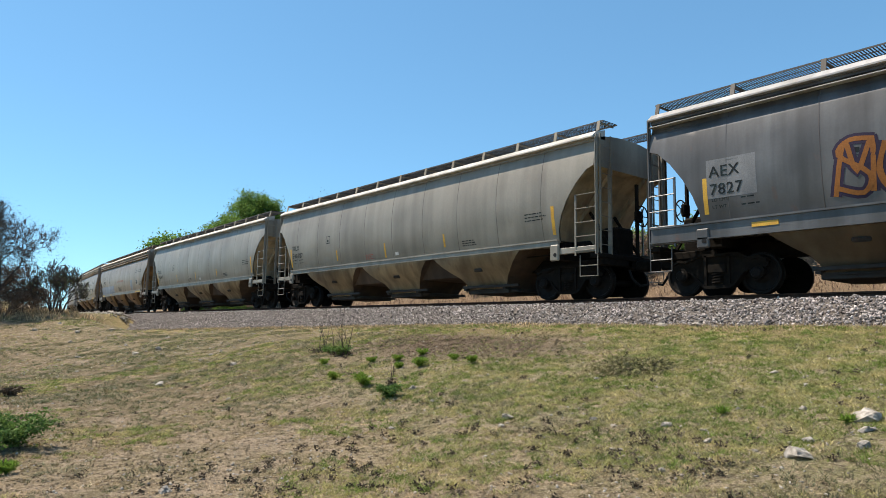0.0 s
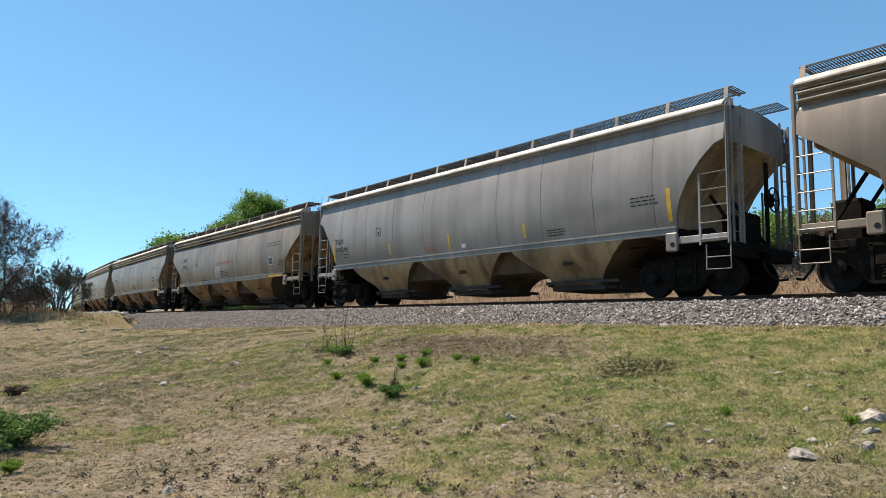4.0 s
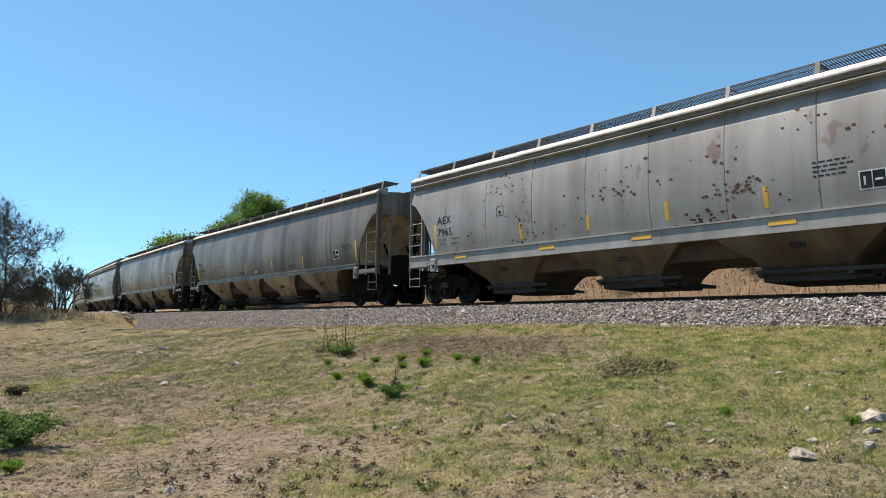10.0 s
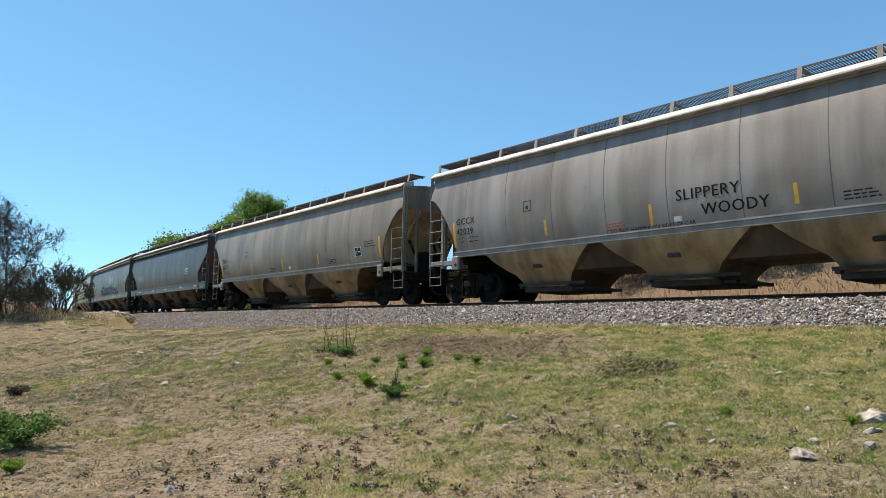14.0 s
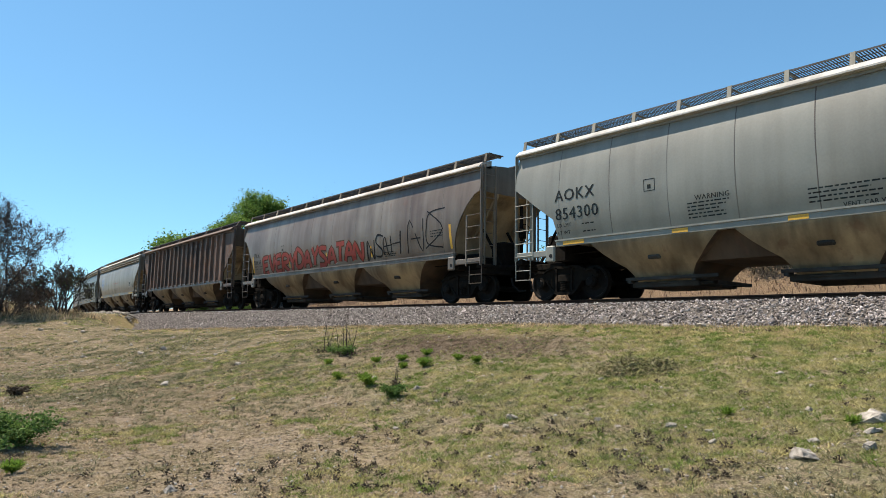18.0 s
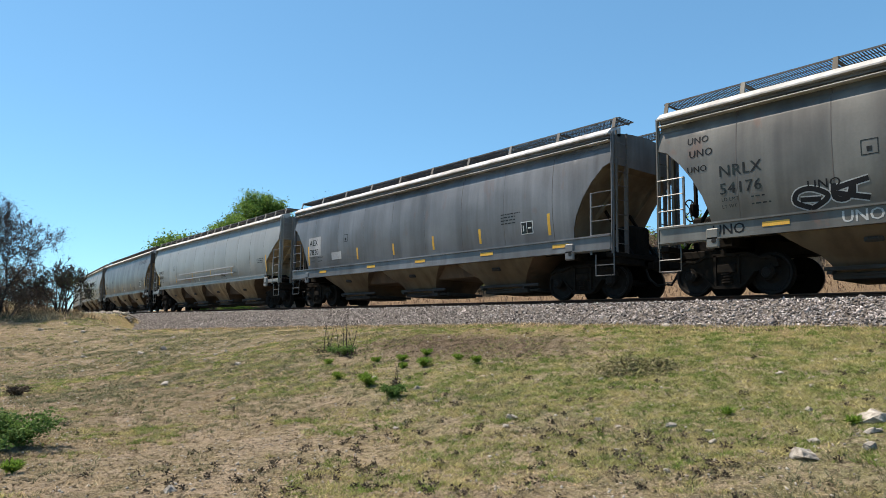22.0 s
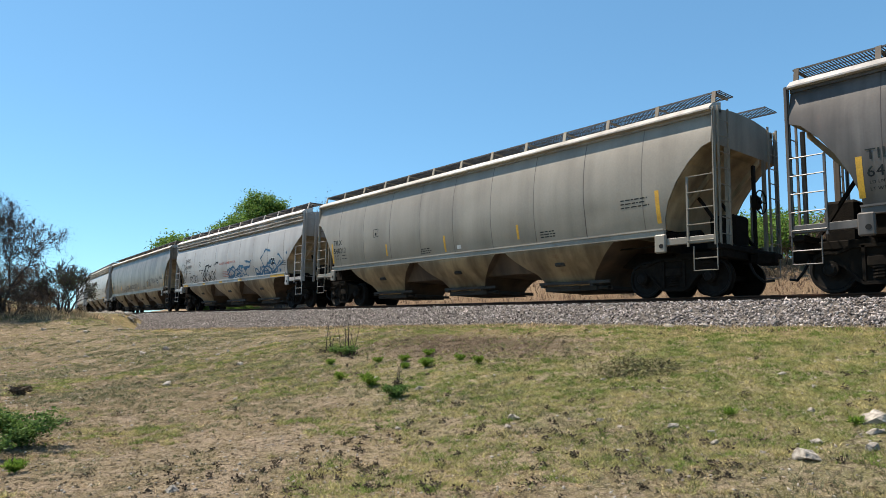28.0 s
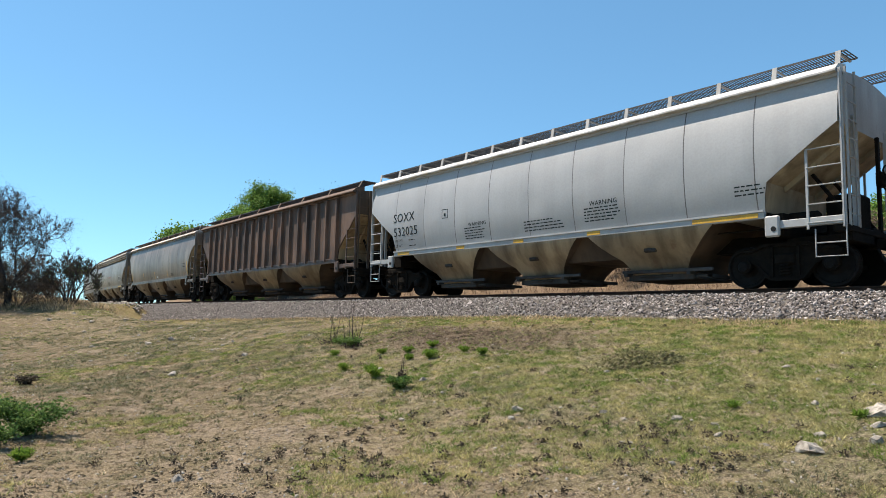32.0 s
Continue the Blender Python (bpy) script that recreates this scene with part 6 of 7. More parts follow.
for k, (x, y, w) in enumerate(ROCKS_NEAR + ROCKS_FAR + ROCKS_TOE):
    flat = 0.32 if (k == 1 or k >= len(ROCKS_NEAR + ROCKS_FAR)) else 0.62
    big = "large pale weathered limestone rock on the grassy bank" if w > 0.3 else "small pale stone lying in the short grass"
    tagged(make_rock(x, y, w, 300 + k, flat), big, "rock", "rocks on the bank")


# ---- plants ----
def tube_mesh(name, segs, material, sides=5):
    """Tapered limbs: rows of (p0, p1, r0, r1)."""
    s = np.array([[*a, *b, r0, r1] for a, b, r0, r1 in segs])
    p0, p1, r0, r1 = s[:, 0:3], s[:, 3:6], s[:, 6], s[:, 7]
    d = p1 - p0
    d /= np.linalg.norm(d, axis=1, keepdims=True) + 1e-9
    a = np.cross(d, np.where(np.abs(d[:, 2:3]) < 0.9, [[0, 0, 1.0]], [[1.0, 0, 0]]))
    a /= np.linalg.norm(a, axis=1, keepdims=True) + 1e-9
    b = np.cross(d, a)
    ang = np.arange(sides) * 2 * np.pi / sides
    ring = np.cos(ang)[None, :, None] * a[:, None] + np.sin(ang)[None, :, None] * b[:, None]
    v = np.concatenate([p0[:, None] + ring * r0[:, None, None], p1[:, None] + ring * r1[:, None, None]], 1)
    j = np.arange(sides)
    q = np.stack([j, (j + 1) % sides, (j + 1) % sides + sides, j + sides], -1)
    f = (q[None] + 2 * sides * np.arange(len(s))[:, None, None]).reshape(-1, 4)
    return mesh_fast(name, v.reshape(-1, 3), f, material, True)


def leaf_mesh(name, pts, sizes, material, seed, narrow=0.45, droop=0.3):
    """Single leaves, each a folded pointed blade."""
    rng = np.random.default_rng(seed)
    n = len(pts)
    d = rng.normal(size=(n, 3))
    d[:, 2] = d[:, 2] * 0.6 - droop
    d /= np.linalg.norm(d, axis=1, keepdims=True)
    a = np.cross(d, rng.normal(size=(n, 3)))
    a /= np.linalg.norm(a, axis=1, keepdims=True) + 1e-9
    L = np.asarray(sizes)[:, None]
    p = np.asarray(pts)
    v = np.stack([p, p + d * L * 0.5 + a * L * narrow * 0.5, p + d * L, p + d * L * 0.5 - a * L * narrow * 0.5], 1)
    f = np.arange(4 * n).reshape(-1, 4)
    return mesh_fast(name, v.reshape(-1, 3), f, material)


def grow(rnd, start, direction, length, radius, depth, spread, segs, tips, up=0.1, split=3, wiggle=0.25, taper=0.62):
    """Limbs that fork and thin out; tips collects where the leaves go."""
    p, d = Vector(start), Vector(direction).normalized()
    steps = 3 if depth > 1 else 2
    r = radius
    for k in range(steps):
        q = p + d * (length / steps)
        r2 = radius * (1 - (1 - taper) * (k + 1) / steps)
        segs.append((tuple(p), tuple(q), r, r2))
        p, r = q, r2
        d = (d + Vector((rnd.gauss(0, wiggle), rnd.gauss(0, wiggle), rnd.gauss(0, wiggle * 0.7) + up))).normalized()
        if depth <= 1:
            tips.append(tuple(p))
    if depth == 0:
        return
    for k in range(split if depth > 1 else split + 1):
        e = Vector((rnd.gauss(0, 1), rnd.gauss(0, 1), rnd.gauss(0, 0.6))).normalized()
        nd = (d + e * spread).normalized()
        grow(rnd, p, nd, length * rnd.uniform(0.6, 0.85), r * 0.75, depth - 1, spread, segs, tips, up, split, wiggle, taper)


def make_tree(name, label, x, y, height, seed, depth=4, split=3, spread=0.75, lean=(0, 0), leaf=LEAF, leaves=9000, leaf_size=0.16, clump=0.45, bark=BARK, trunk=0.28, stems=1, up=0.08, crown="crown", group="", fit=None, fill=False, narrow=0.45, twig=0.006):
    """A tree of its own: trunk and limbs, and a crown of single leaves round the twigs."""
    rnd = random.Random(seed)
    rng = np.random.default_rng(seed)
    segs, tips = [], []
    for k in range(stems):
        a = 2 * math.pi * (k + rnd.random() * 0.5) / stems
        out = 0.0 if stems == 1 else 0.45
        d = Vector((lean[0] + out * math.cos(a), lean[1] + out * math.sin(a), 1))
        first = 1.0 if stems < 4 else 0.5
        grow(rnd, (0.15 * math.cos(a) * (stems > 1), 0.15 * math.sin(a) * (stems > 1), -0.1), d, first, trunk / 3.2 / (stems ** 0.5), depth, spread, segs, tips, up, split)
    t = np.array(tips)
    k = height / (np.percentile(t[:, 2], 99) + 0.15)
    wide = fit / max(1e-3, np.percentile(np.abs(t[:, :2] - t[:, :2].mean(0)), 97)) / k if fit else 1.0
    scale = np.array([k * wide, k * wide, k])
    segs = [(np.array(a) * scale, np.array(b) * scale, max(twig, r0 * k), max(twig * 0.8, r1 * k)) for a, b, r0, r1 in segs]
    root = new(name)
    if fit:
        x, y = x - float(t[:, 0].mean() * k * wide), y - float(t[:, 1].mean() * k * wide)
    root.matrix_basis = pose(x, y, ground_z(x, y) - 0.03)
    part("trunk", tube_mesh("trunk", segs, bark), None, root, "forked trunk with bare limbs")
    if leaves:
        t = t * scale
        if fill:
            t = np.concatenate([t] + [np.array([b for a, b, r0, r1 in segs if b[2] > 0.15 * height])] * 2)
        idx = rng.integers(0, len(t), leaves)
        pts = t[idx] + rng.normal(0, clump, (leaves, 3)) * np.array([1, 1, 0.7])
        part(crown, leaf_mesh(crown, pts, rng.uniform(0.6, 1.3, leaves) * leaf_size, leaf, seed + 1, narrow), None, root)
    return tagged(root, label, "tree" if height > 3.4 else "shrub", group)


# trees behind the line, showing over the roofs
make_tree("mesquite_tree", "broad green mesquite tree behind the railway line", -50.6, 6.0, 8.95, 11, 5, 3, 1.15, leaves=90000, leaf_size=0.16, clump=0.24, trunk=0.5, fit=4.1, up=-0.04, fill=True)
make_tree("mesquite_tree", "green mesquite tree standing beside the large one", -55.0, 4.8, 7.5, 12, 4, 3, 0.7, leaves=6000, leaf_size=0.22, clump=0.35, trunk=0.3, fit=1.2)
make_tree("mesquite_tree", "low spreading green tree far down the line", -70.6, 7.7, 8.1, 13, 4, 3, 0.9, leaves=12000, leaf_size=0.3, clump=0.5, trunk=0.4, fit=2.4)
make_tree("bare_tree", "leafless grey tree behind the railway line", -43.5, 9.1, 7.9, 14, 5, 3, 0.7, leaves=500, leaf=LEAF2, leaf_size=0.12, bark=TWIG, trunk=0.35, fit=1.5)
# thorny trees at the end of the bank
make_tree("thorn_tree", "nearly leafless thorn tree with fine spreading branches", -39.7, -11.2, 6.0, 21, 6, 3, 0.85, leaf=TWIGS, leaves=16000, leaf_size=0.20, clump=0.22, trunk=0.3, stems=3, fit=2.5, bark=THORN, up=0.03, narrow=0.05, twig=0.010)
make_tree("thorn_tree", "nearly leafless thorn tree with fine spreading branches", -42.0, -14.0, 6.6, 22, 6, 3, 0.85, leaf=TWIGS, leaves=16000, leaf_size=0.20, clump=0.22, trunk=0.34, stems=3, fit=3.0, bark=THORN, up=0.03, narrow=0.05, twig=0.010)
make_tree("thorn_shrub", "dark thorny shrub with upright stems", -41.3, -8.0, 2.9, 23, 5, 3, 0.6, lean=(0.1, 0.2), leaf=LEAF2, leaves=3600, leaf_size=0.075, clump=0.11, trunk=0.3, stems=7, up=0.1, fit=1.3, fill=True, bark=THORN, twig=0.01)
for k, (x, y, h, w) in enumerate(((-42.0, -10.2, 2.9, 1.5), (-40.6, -11.9, 2.8, 1.6), (-45.0, -12.4, 3.0, 1.7), (-46.5, -8.6, 1.4, 1.1), (-50.0, -10.5, 2.2, 1.6), (-38.9, -10.9, 1.5, 1.3), (-39.6, -12.8, 1.7, 1.5), (-42.6, -8.9, 1.5, 1.0), (-37.6, -13.6, 1.6, 1.4))):
    make_tree("dry_shrub", "dense dry brown shrub at the end of the bank", x, y, h, 24 + k, 4, 3, 0.55, leaf=SCRUB, leaves=4200, leaf_size=0.085, clump=0.26, trunk=0.2, stems=6, bark=TWIG, fit=w, fill=True, group="dry shrubs at the end of the bank")


def thicket():
    """Green trees, shrubs and dry brush beyond the line, seen between and under the wagons."""
    rnd = random.Random(77)
    green = make_tree("green_tree", "light green bushy tree beyond the railway line", -26, 20, 3.3, 41, 4, 3, 0.8, leaves=9000, leaf_size=0.24, clump=0.45, trunk=0.3, stems=2, fit=2.6, group="green trees beyond the line")
    for x, y, k in ((-21, 22, 1.0), (-16.5, 19, 0.9), (-12, 21, 1.05), (-7.5, 18.5, 0.85), (-3.5, 21, 0.95), (0.5, 18, 0.8), (5, 20, 0.9), (-31, 23, 1.0), (-36, 21, 0.9)):
        copy_thing(green, pose(x, y, ground_z(x, y) - 0.05, 0, 0, rnd.uniform(0, 360)) @ Matrix.Scale(k * 0.66, 4))
    bush = make_tree("green_shrub", "low green shrub beyond the railway line", -11.0, 8.6, 2.0, 51, 4, 3, 0.8, leaf=LEAF, leaves=9000, leaf_size=0.13, clump=0.24, trunk=0.12, stems=5, fit=1.5, group="shrubs beyond the line", bark=TWIG)
    for x, y, k in ((-24.0, 7.0, 0.75), (-14.5, 13.5, 1.3), (-4.5, 13, 1.4), (-9.5, 14.5, 1.3), (-19, 15, 1.2), (2.5, 13, 1.3)):
        copy_thing(bush, pose(x, y, ground_z(x, y) - 0.05, 0, 0, rnd.uniform(0, 360)) @ Matrix.Scale(k, 4))
    dry = make_tree("dry_brush", "dry grey-brown brush beyond the railway line", -16.5, 8.8, 1.9, 61, 4, 3, 0.8, leaf=DRYLEAF, leaves=3500, leaf_size=0.10, clump=0.25, trunk=0.1, stems=7, fit=1.3, group="dry brush beyond the line", bark=TWIG)
    for k in range(36):
        x, y = rnd.uniform(-62, 5), rnd.uniform(6.5, 16.0)
        p, h = line_at(x)
        y += p.y
        copy_thing(dry, pose(x, y, ground_z(x, y) - 0.05, 0, 0, rnd.uniform(0, 360)) @ Matrix.Scale(rnd.uniform(0.5, 1.0), 4))


thicket()


# ---- grass and weeds ----
def patchiness(x, y, scale, off):
    return np.array([noise.noise(Vector((a * scale + off, b * scale - off, 0.3))) for a, b in zip(x, y)])


def blades(name, label, xy, lengths, material, seed, width=0.008, lean=0.45, kind="stuff"):
    """Grass as single pointed blades in one mesh."""
    rng = np.random.default_rng(seed)
    n = len(xy)
    base = np.column_stack([xy, ground_height(xy[:, 0], xy[:, 1]) - 0.005])
    a = rng.uniform(0, 2 * np.pi, n)
    side = np.column_stack([np.cos(a), np.sin(a), np.zeros(n)])
    L = np.asarray(lengths)[:, None]
    tip = base + L * np.column_stack([rng.normal(0, lean, n), rng.normal(0, lean, n), rng.uniform(0.6, 1.0, n)])
    w = width * rng.uniform(0.7, 1.5, n)[:, None] * np.clip(np.linalg.norm(base - np.array(EYE), axis=1) / 9, 0.8, 4)[:, None]
    v = np.stack([base - side * w, base + side * w, tip], 1)
    ob = new(name, mesh_fast(name, v.reshape(-1, 3), np.arange(3 * n).reshape(-1, 3), material))
    return tagged(ob, label, "grass", kind=kind)


def scatter_bank(count, seed, power=1.0, near=2.0, far=46.0):
    """Places on the camera's side of the line, denser near the camera."""
    rng = np.random.default_rng(seed)
    r = near + (far - near) * rng.random(count) ** power
    a = radians(1) + np.radians(rng.uniform(-94, -8, count))
    x, y = EYE[0] + r * np.sin(a), EYE[1] + r * np.cos(a)
    s, n = track_coords(x, y)
    keep = (n < -3.0) & (r > 3)
    return np.column_stack([x, y])[keep]


def make_grass():
    rng = np.random.default_rng(8)
    seeds = np.concatenate([scatter_bank(78000, 81, 0.9, 2.5, 20.0), scatter_bank(26000, 181, 0.9, 16.0, 56.0)])
    g = patchiness(seeds[:, 0], seeds[:, 1], 0.55, 3.0) + 0.9 * patchiness(seeds[:, 0], seeds[:, 1], 2.3, 11.0) + 0.5 * patchiness(seeds[:, 0], seeds[:, 1], 6.0, 5.0)
    s, n = track_coords(seeds[:, 0], seeds[:, 1])
    # greener on the right-hand bank, barer at its foot
    bank = np.clip((n + 11.2) / 2.4, 0, 1)
    lush = np.clip((s + 10.5) / 5, 0, 1) * bank * 0.46 + 0.02 * bank - 0.25 * (1 - bank)
    u = rng.random(len(seeds))
    worn = ((seeds[:, 0] + 10.8) / 3.6) ** 2 + ((seeds[:, 1] + 6.0) / 1.4) ** 2 < 0.6 + 0.9 * u
    green = ((g + lush) > 0.10 + 0.5 * (u - 0.5)) & ~(worn & (u > 0.12))
    bare = worn | ((g + 0.5 * lush) < -0.12 - 0.3 * (u - 0.5))

    def clumps(c, per, spread):
        far = np.clip(np.hypot(c[:, 0] - EYE[0], c[:, 1] - EYE[1]) / 9, 1, 3)
        return np.repeat(c, per, axis=0) + rng.normal(0, 1, (len(c) * per, 2)) * np.repeat(far * spread, per)[:, None]

    xy = clumps(seeds[green], 11, 0.017)
    blades("green_grass", "short green grass in uneven patches", xy, rng.uniform(0.018, 0.06, len(xy)), BLADE, 82, 0.005, 0.8)
    xy = clumps(seeds[~green & ~bare][::2], 12, 0.018)
    blades("dry_grass", "short dry straw-coloured grass", xy, rng.uniform(0.01, 0.034, len(xy)) * rng.choice([1, 1, 1.6], len(xy)), STRAW, 83, 0.004, 0.9)
    # taller dry fringe at the toe of the ballast
    s = -2 - 50 * rng.random(9000) ** 1.4
    fr = along_track(s, rng.uniform(-3.9, -2.95, 9000))
    blades("dry_grass_fringe", "yellow dry grass along the foot of the ballast", fr, rng.uniform(0.04, 0.13, 9000), STRAW, 84, 0.005, 0.4)
    # straw field beyond the line and at the end of the bank
    s = rng.uniform(-75, 8, 42000)
    fr = along_track(s, 3.4 + 16 * rng.random(42000) ** 1.2)
    blades("straw_field", "tall dry straw grass beyond the railway line", fr, rng.uniform(0.08, 0.32, 42000), FIELD, 85, 0.007, 0.3)
    x = rng.uniform(-75, -37, 15000)
    fr = np.column_stack([x, rng.uniform(-22, -6.5, 15000)])
    blades("straw_bank", "tall dry straw grass at the end of the bank", fr, rng.uniform(0.15, 0.5, 15000), STRAW, 86, 0.006, 0.3)
    # olive tufts that gather in patches
    c = np.concatenate([scatter_bank(15000, 95, 0.85, 3.0, 40.0), scatter_bank(16000, 195, 0.9, 9.0, 40.0)])
    c = c[(np.arange(len(c)) < 13500) | (c[:, 0] < -8)]
    q = patchiness(c[:, 0], c[:, 1], 0.8, 7.0) + 0.7 * patchiness(c[:, 0], c[:, 1], 3.0, 2.0)
    xy = clumps(c[q > 0.08], 14, 0.022)
    blades("grass_tufts", "dark olive tufts of rough grass", xy, rng.uniform(0.02, 0.065, len(xy)), TUFT, 96, 0.004, 0.7)
    # low grey-green weeds in mats along the foot of the bank
    c = scatter_bank(20000, 295, 0.9, 3.5, 30.0)
    s, n = track_coords(c[:, 0], c[:, 1])
    q = patchiness(c[:, 0], c[:, 1], 0.45, 17.0) + 0.6 * patchiness(c[:, 0], c[:, 1], 1.7, 4.0) + 0.5 * patchiness(c[:, 0], c[:, 1], 5.0, 9.0)
    near = np.maximum(np.exp(-((n + 9.7) / 1.1) ** 2), 0.55 * np.clip((-8 - s) / 5, 0, 1))
    c = c[q + 0.75 * near > 0.52]
    xy = clumps(c, 16, 0.03)
    blades("weed_mat", "low grey-green weeds in patches along the bank", xy, rng.uniform(0.025, 0.075, len(xy)), MATWEED, 296, 0.0045, 0.8)
    # dark dead weeds at the foot of the bank
    xy = scatter_bank(5200, 87, 1.0, 3.0, 17.0)
    s, n = track_coords(xy[:, 0], xy[:, 1])
    xy = xy[((n < -9.2) & (s > -7) & (rng.random(len(xy)) < 0.20)) | (rng.random(len(xy)) < 0.035)]
    size = rng.choice([0.018, 0.025, 0.045], len(xy), p=[0.55, 0.37, 0.08])
    pts = np.repeat(xy, 40, axis=0) + rng.normal(0, 1, (len(xy) * 40, 2)) * np.repeat(size, 40)[:, None]
    z = ground_height(pts[:, 0], pts[:, 1]) + rng.random(len(pts)) * np.repeat(size, 40) * 2.2
    ob = new("dead_weeds", leaf_mesh("dead_weeds", np.column_stack([pts, z]), rng.uniform(0.014, 0.04, len(pts)), DEADWEED, 88, 0.5, -0.3))
    tagged(ob, "small dark dried weeds on bare soil", "weeds", kind="stuff")
    xy = scatter_bank(34000, 92, 1.0, 3.0, 26.0)
    z = ground_height(xy[:, 0], xy[:, 1])
    ob = new("soil_clods", pebble_cloud("soil_clods", np.column_stack([xy, z]), rng.uniform(0.008, 0.030, len(xy)) ** 1.0, SOIL, 93, 0.6))
    tagged(ob, "small crumbs of dry brown soil", "soil", kind="stuff")
    xy = np.column_stack([rng.normal(-10.8, 1.9, 2600), rng.normal(-6.0, 0.75, 2600)])
    z = ground_height(xy[:, 0], xy[:, 1])
    ob = new("soil_lumps", pebble_cloud("soil_lumps", np.column_stack([xy, z]), rng.uniform(0.012, 0.05, len(xy)), SOIL, 97, 0.7))
    tagged(ob, "dry brown lumps of turned soil on the bank", "soil", kind="stuff")
    xy = scatter_bank(11000, 89, 1.0, 3.0, 36.0)
    z = ground_height(xy[:, 0], xy[:, 1])
    ob = new("pebbles", pebble_cloud("pebbles", np.column_stack([xy, z]), rng.uniform(0.006, 0.026, len(xy)) * np.clip(np.hypot(xy[:, 0], xy[:, 1] + 15.4) / 12, 1, 2), ROCK, 90, 0.6))
    tagged(ob, "scattered small pale pebbles", "pebbles", kind="stuff")


DEADWEED = leafy("dead_weed_leaf", (0.11, 0.085, 0.06), (0.06, 0.048, 0.035), 0.4, 0.1, 3.0)
make_grass()

# x, y, radius of green weeds
WEEDS = [(-12.43, -8.19, 0.10), (-10.71, -8.96, 0.12), (-9.40, -9.16, 0.14), (-11.30, -7.75, 0.10), (-10.70, -7.57, 0.10), (-10.12, -7.95, 0.08), (-9.59, -7.91, 0.15), (-10.53, -7.09, 0.11),
         (-8.68, -7.44, 0.10), (-9.25, -7.38, 0.08), (-3.66, -8.46, 0.05), (-2.46, -8.42, 0.055), (-9.96, -8.94, 0.10), (-8.00, -14.29, 0.10)]


def make_weed(x, y, r, seed, tall=1.1, leaf=WEED, count=260, size=0.05, label="bright green weed clump on the bank", name="weed", narrow=0.4, lift=-0.2):
    """A low plant: arching stems with many small leaves."""
    rng = np.random.default_rng(seed)
    rnd = random.Random(seed)
    segs, pts = [], []
    for k in range(14):
        a, o = rnd.uniform(0, 6.28), rnd.uniform(0.2, 1.0)
        p = Vector((0, 0, 0))
        d = Vector((math.cos(a) * o, math.sin(a) * o, 1.1)).normalized()
        for q in range(4):
            e = p + d * (r * tall * 0.36)
            segs.append((tuple(p), tuple(e), 0.004, 0.003))
            p = e
            d = (d + Vector((math.cos(a) * 0.25, math.sin(a) * 0.25, -0.12))).normalized()
            pts.append(tuple(p))
    root = new(name)
    root.matrix_basis = pose(x, y, ground_z(x, y))
    part("stem", tube_mesh("stem", segs, leaf, 3), None, root)
    t = np.array(pts)
    idx = rng.integers(0, len(t), count)
    part("foliage", leaf_mesh("foliage", t[idx] + rng.normal(0, r * 0.12, (count, 3)) * [1, 1, 0.6], rng.uniform(0.6, 1.3, count) * size, leaf, seed + 5, narrow, lift), None, root)
    return tagged(root, label, "weed", "weeds on the bank")


for k, (x, y, r) in enumerate(WEEDS):
    make_weed(x, y, r, 400 + k, 0.8, count=1000 if r > 0.12 else 600 if r > 0.07 else 220, size=0.065, narrow=0.15, lift=-0.9)
make_weed(-8.25, -9.50, 0.22, 449, 0.7, WEED2, 1800, 0.045, "dark green leafy weed on the bank")
make_weed(-9.5, -14.05, 0.40, 450, 0.9, WEED2, 4200, 0.05, "large leafy green weed at the foot of the bank")
make_weed(-8.9, -14.5, 0.26, 451, 0.8, WEED2, 1600, 0.05, "large leafy green weed at the foot of the bank")
make_weed(-16.05, -13.22, 0.25, 452, 0.6, DEADWEED, 900, 0.06, "low dry dark tuft on the open ground", "dry_tuft")


def make_heap(x, y, wide, deep, tall, count, seed):
    """Cut weeds thrown on a low heap."""
    rng = np.random.default_rng(seed)
    px, py = rng.normal(0, wide, count), rng.normal(0, deep, count)
    top = tall * np.exp(-(px / wide / 1.3) ** 2 - (py / deep / 1.3) ** 2)
    z = ground_height(x + px, y + py) + top * rng.uniform(0.5, 1.0, count)
    pts = np.column_stack([x + px, y + py, z])
    few = pts[::5] - np.array([0, 0, 0.03])
    lumps = new("soil_mound", pebble_cloud("soil_mound", few, rng.uniform(0.02, 0.06, len(few)), SOIL, seed + 9, 0.7))
    tagged(lumps, "low mound of dark soil lumps on the grass", "soil", kind="stuff")
    ob = new("brush_heap", leaf_mesh("brush_heap", pts, rng.uniform(0.02, 0.07, count), GREYWEED, seed, 0.2, -0.3))
    return tagged(ob, "low heap of grey-green cut weeds on the grass", "weeds", kind="stuff")


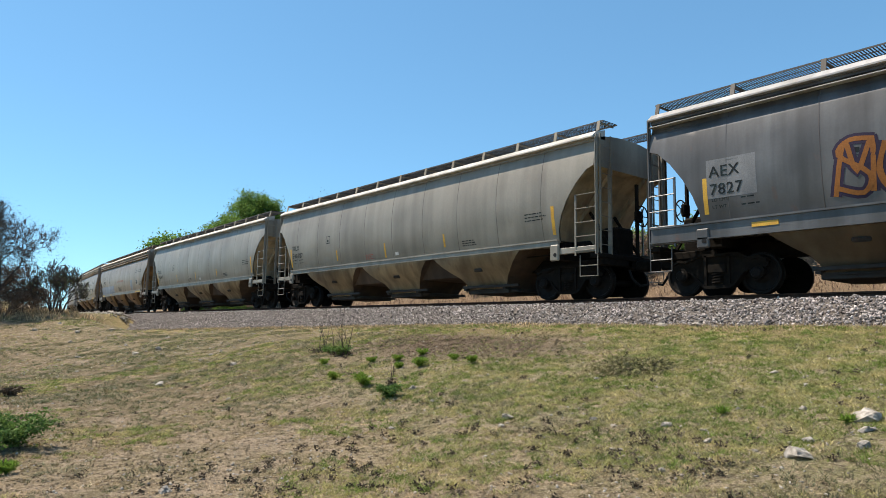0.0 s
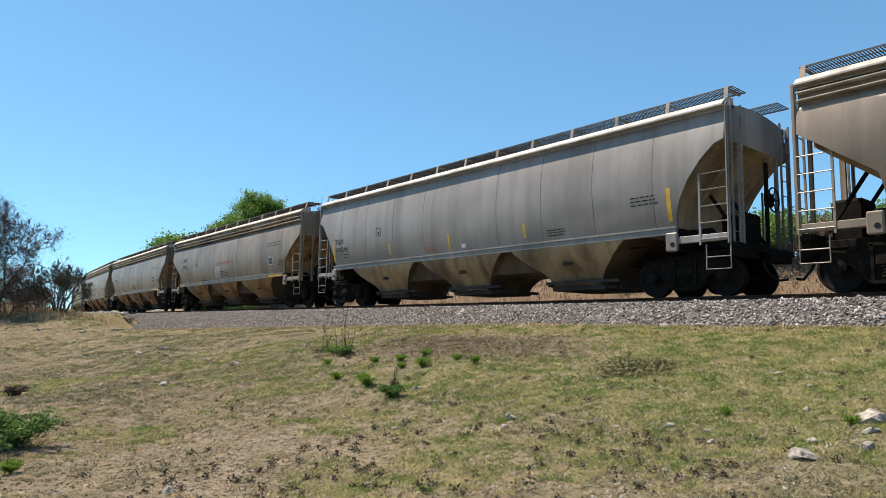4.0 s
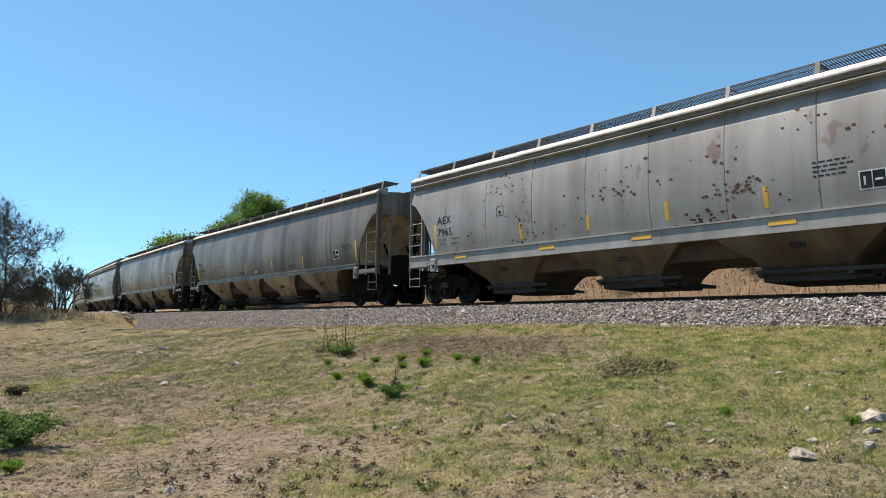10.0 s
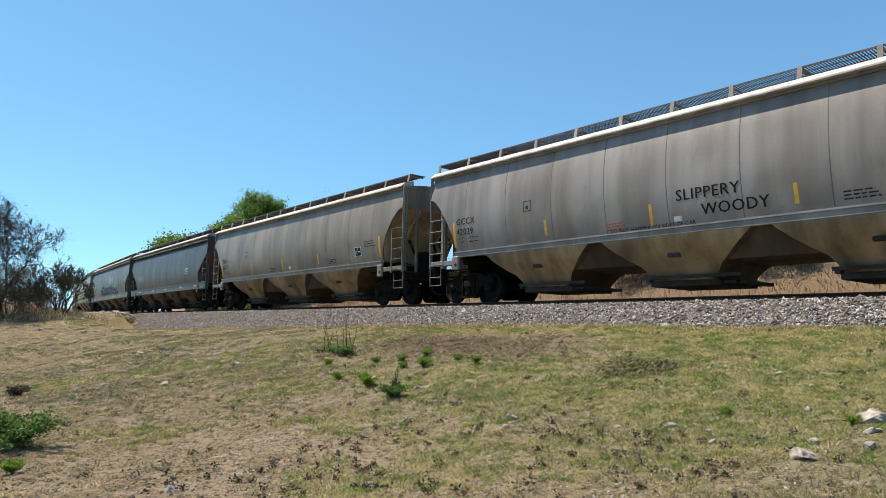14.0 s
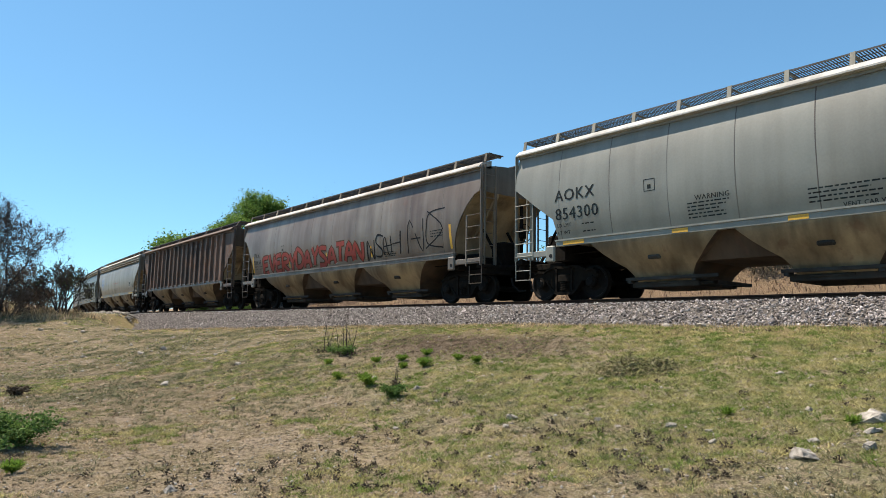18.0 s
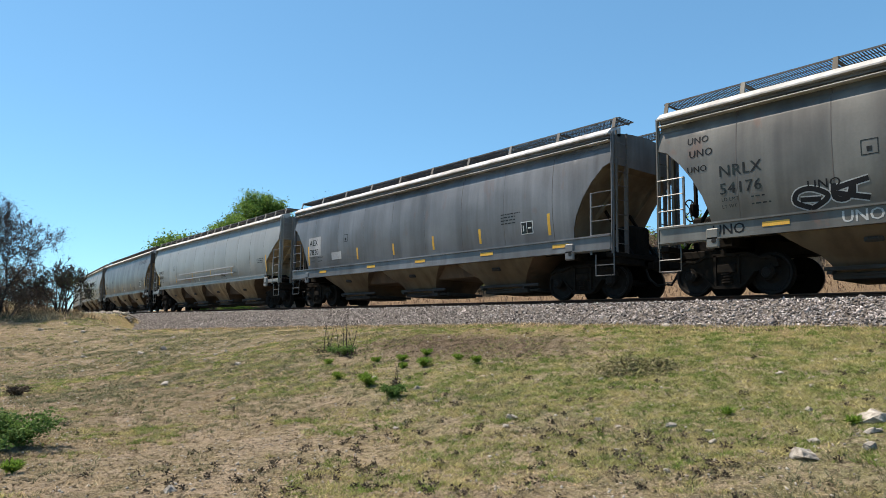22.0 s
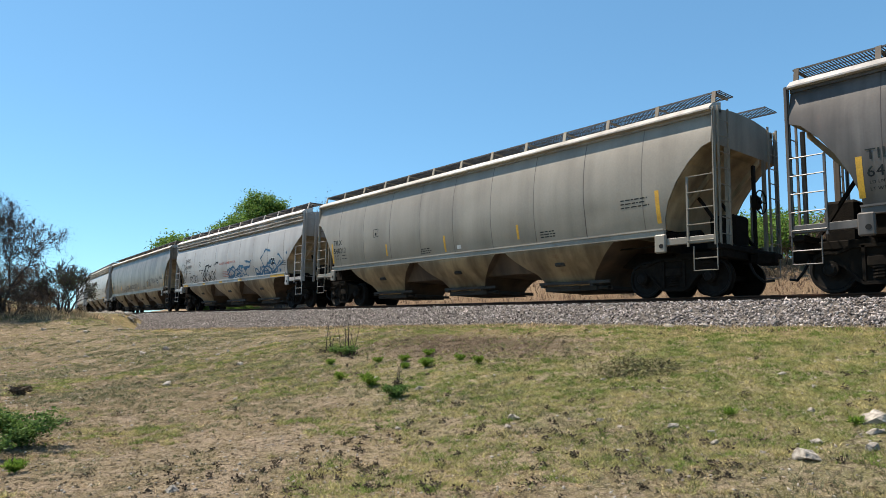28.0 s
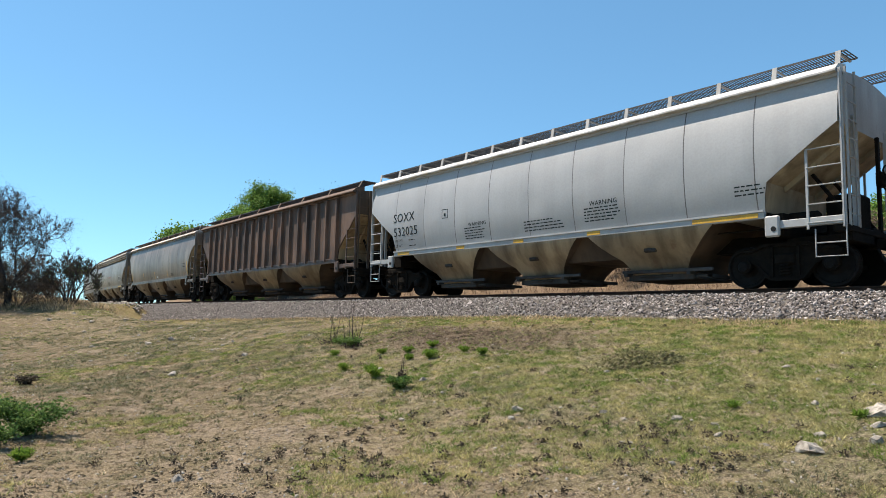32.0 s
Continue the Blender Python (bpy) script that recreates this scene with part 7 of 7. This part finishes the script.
make_heap(-5.8, -7.15, 0.34, 0.22, 0.22, 2800, 453)
make_heap(-5.45, -7.0, 0.22, 0.18, 0.16, 1200, 454)
make_weed(-12.85, -7.5, 0.3, 456, 0.6, WEED2, 1200, 0.05, "low grey-green weed at the foot of a dead shrub")
make_weed(-13.6, -7.35, 0.24, 457, 0.6, WEED2, 800, 0.05, "low grey-green weed at the foot of a dead shrub")


def make_dry_stalks(x, y, height, count, seed, spread=0.3):
    """A dead shrub: thin dark upright stalks that fork once or twice."""
    rnd = random.Random(seed)
    segs = []
    for k in range(count):
        a = rnd.uniform(0, 6.28)
        p = Vector((rnd.gauss(0, spread * 0.4), rnd.gauss(0, spread * 0.4), 0))
        d = Vector((math.cos(a) * 0.18, math.sin(a) * 0.18, 1)).normalized()
        n = rnd.randint(4, 6)
        L = height * rnd.uniform(0.55, 1.0) / n
        r = 0.011
        for q in range(n):
            e = p + d * L
            segs.append((tuple(p), tuple(e), r, r * 0.8))
            if q > 1 and rnd.random() < 0.6:
                t = e + (d + Vector((rnd.gauss(0, 0.5), rnd.gauss(0, 0.5), 0.2))).normalized() * L * 0.9
                segs.append((tuple(e), tuple(t), r * 0.6, 0.002))
            p, r = e, r * 0.8
            d = (d + Vector((rnd.gauss(0, 0.12), rnd.gauss(0, 0.12), 0))).normalized()
    root = new("dead_shrub")
    root.matrix_basis = pose(x, y, ground_z(x, y) - 0.02)
    part("stem", tube_mesh("stem", segs, STALK, 4), None, root)
    rng = np.random.default_rng(seed)
    pts = np.column_stack([rng.normal(0, spread * 0.5, 500), rng.normal(0, spread * 0.5, 500), np.abs(rng.normal(0, 0.07, 500))])
    tagged(part("litter", leaf_mesh("litter", pts, rng.uniform(0.02, 0.06, 500), DEADWEED, seed), None, root), kind="stuff")
    return tagged(root, "dead shrub of thin dark upright stalks", "shrub")


make_dry_stalks(-12.80, -7.48, 1.1, 9, 501, 0.28)
make_dry_stalks(-14.3, -7.2, 0.95, 5, 502, 0.3)
make_dry_stalks(-8.80, -9.08, 0.62, 2, 503, 0.05)


motions()
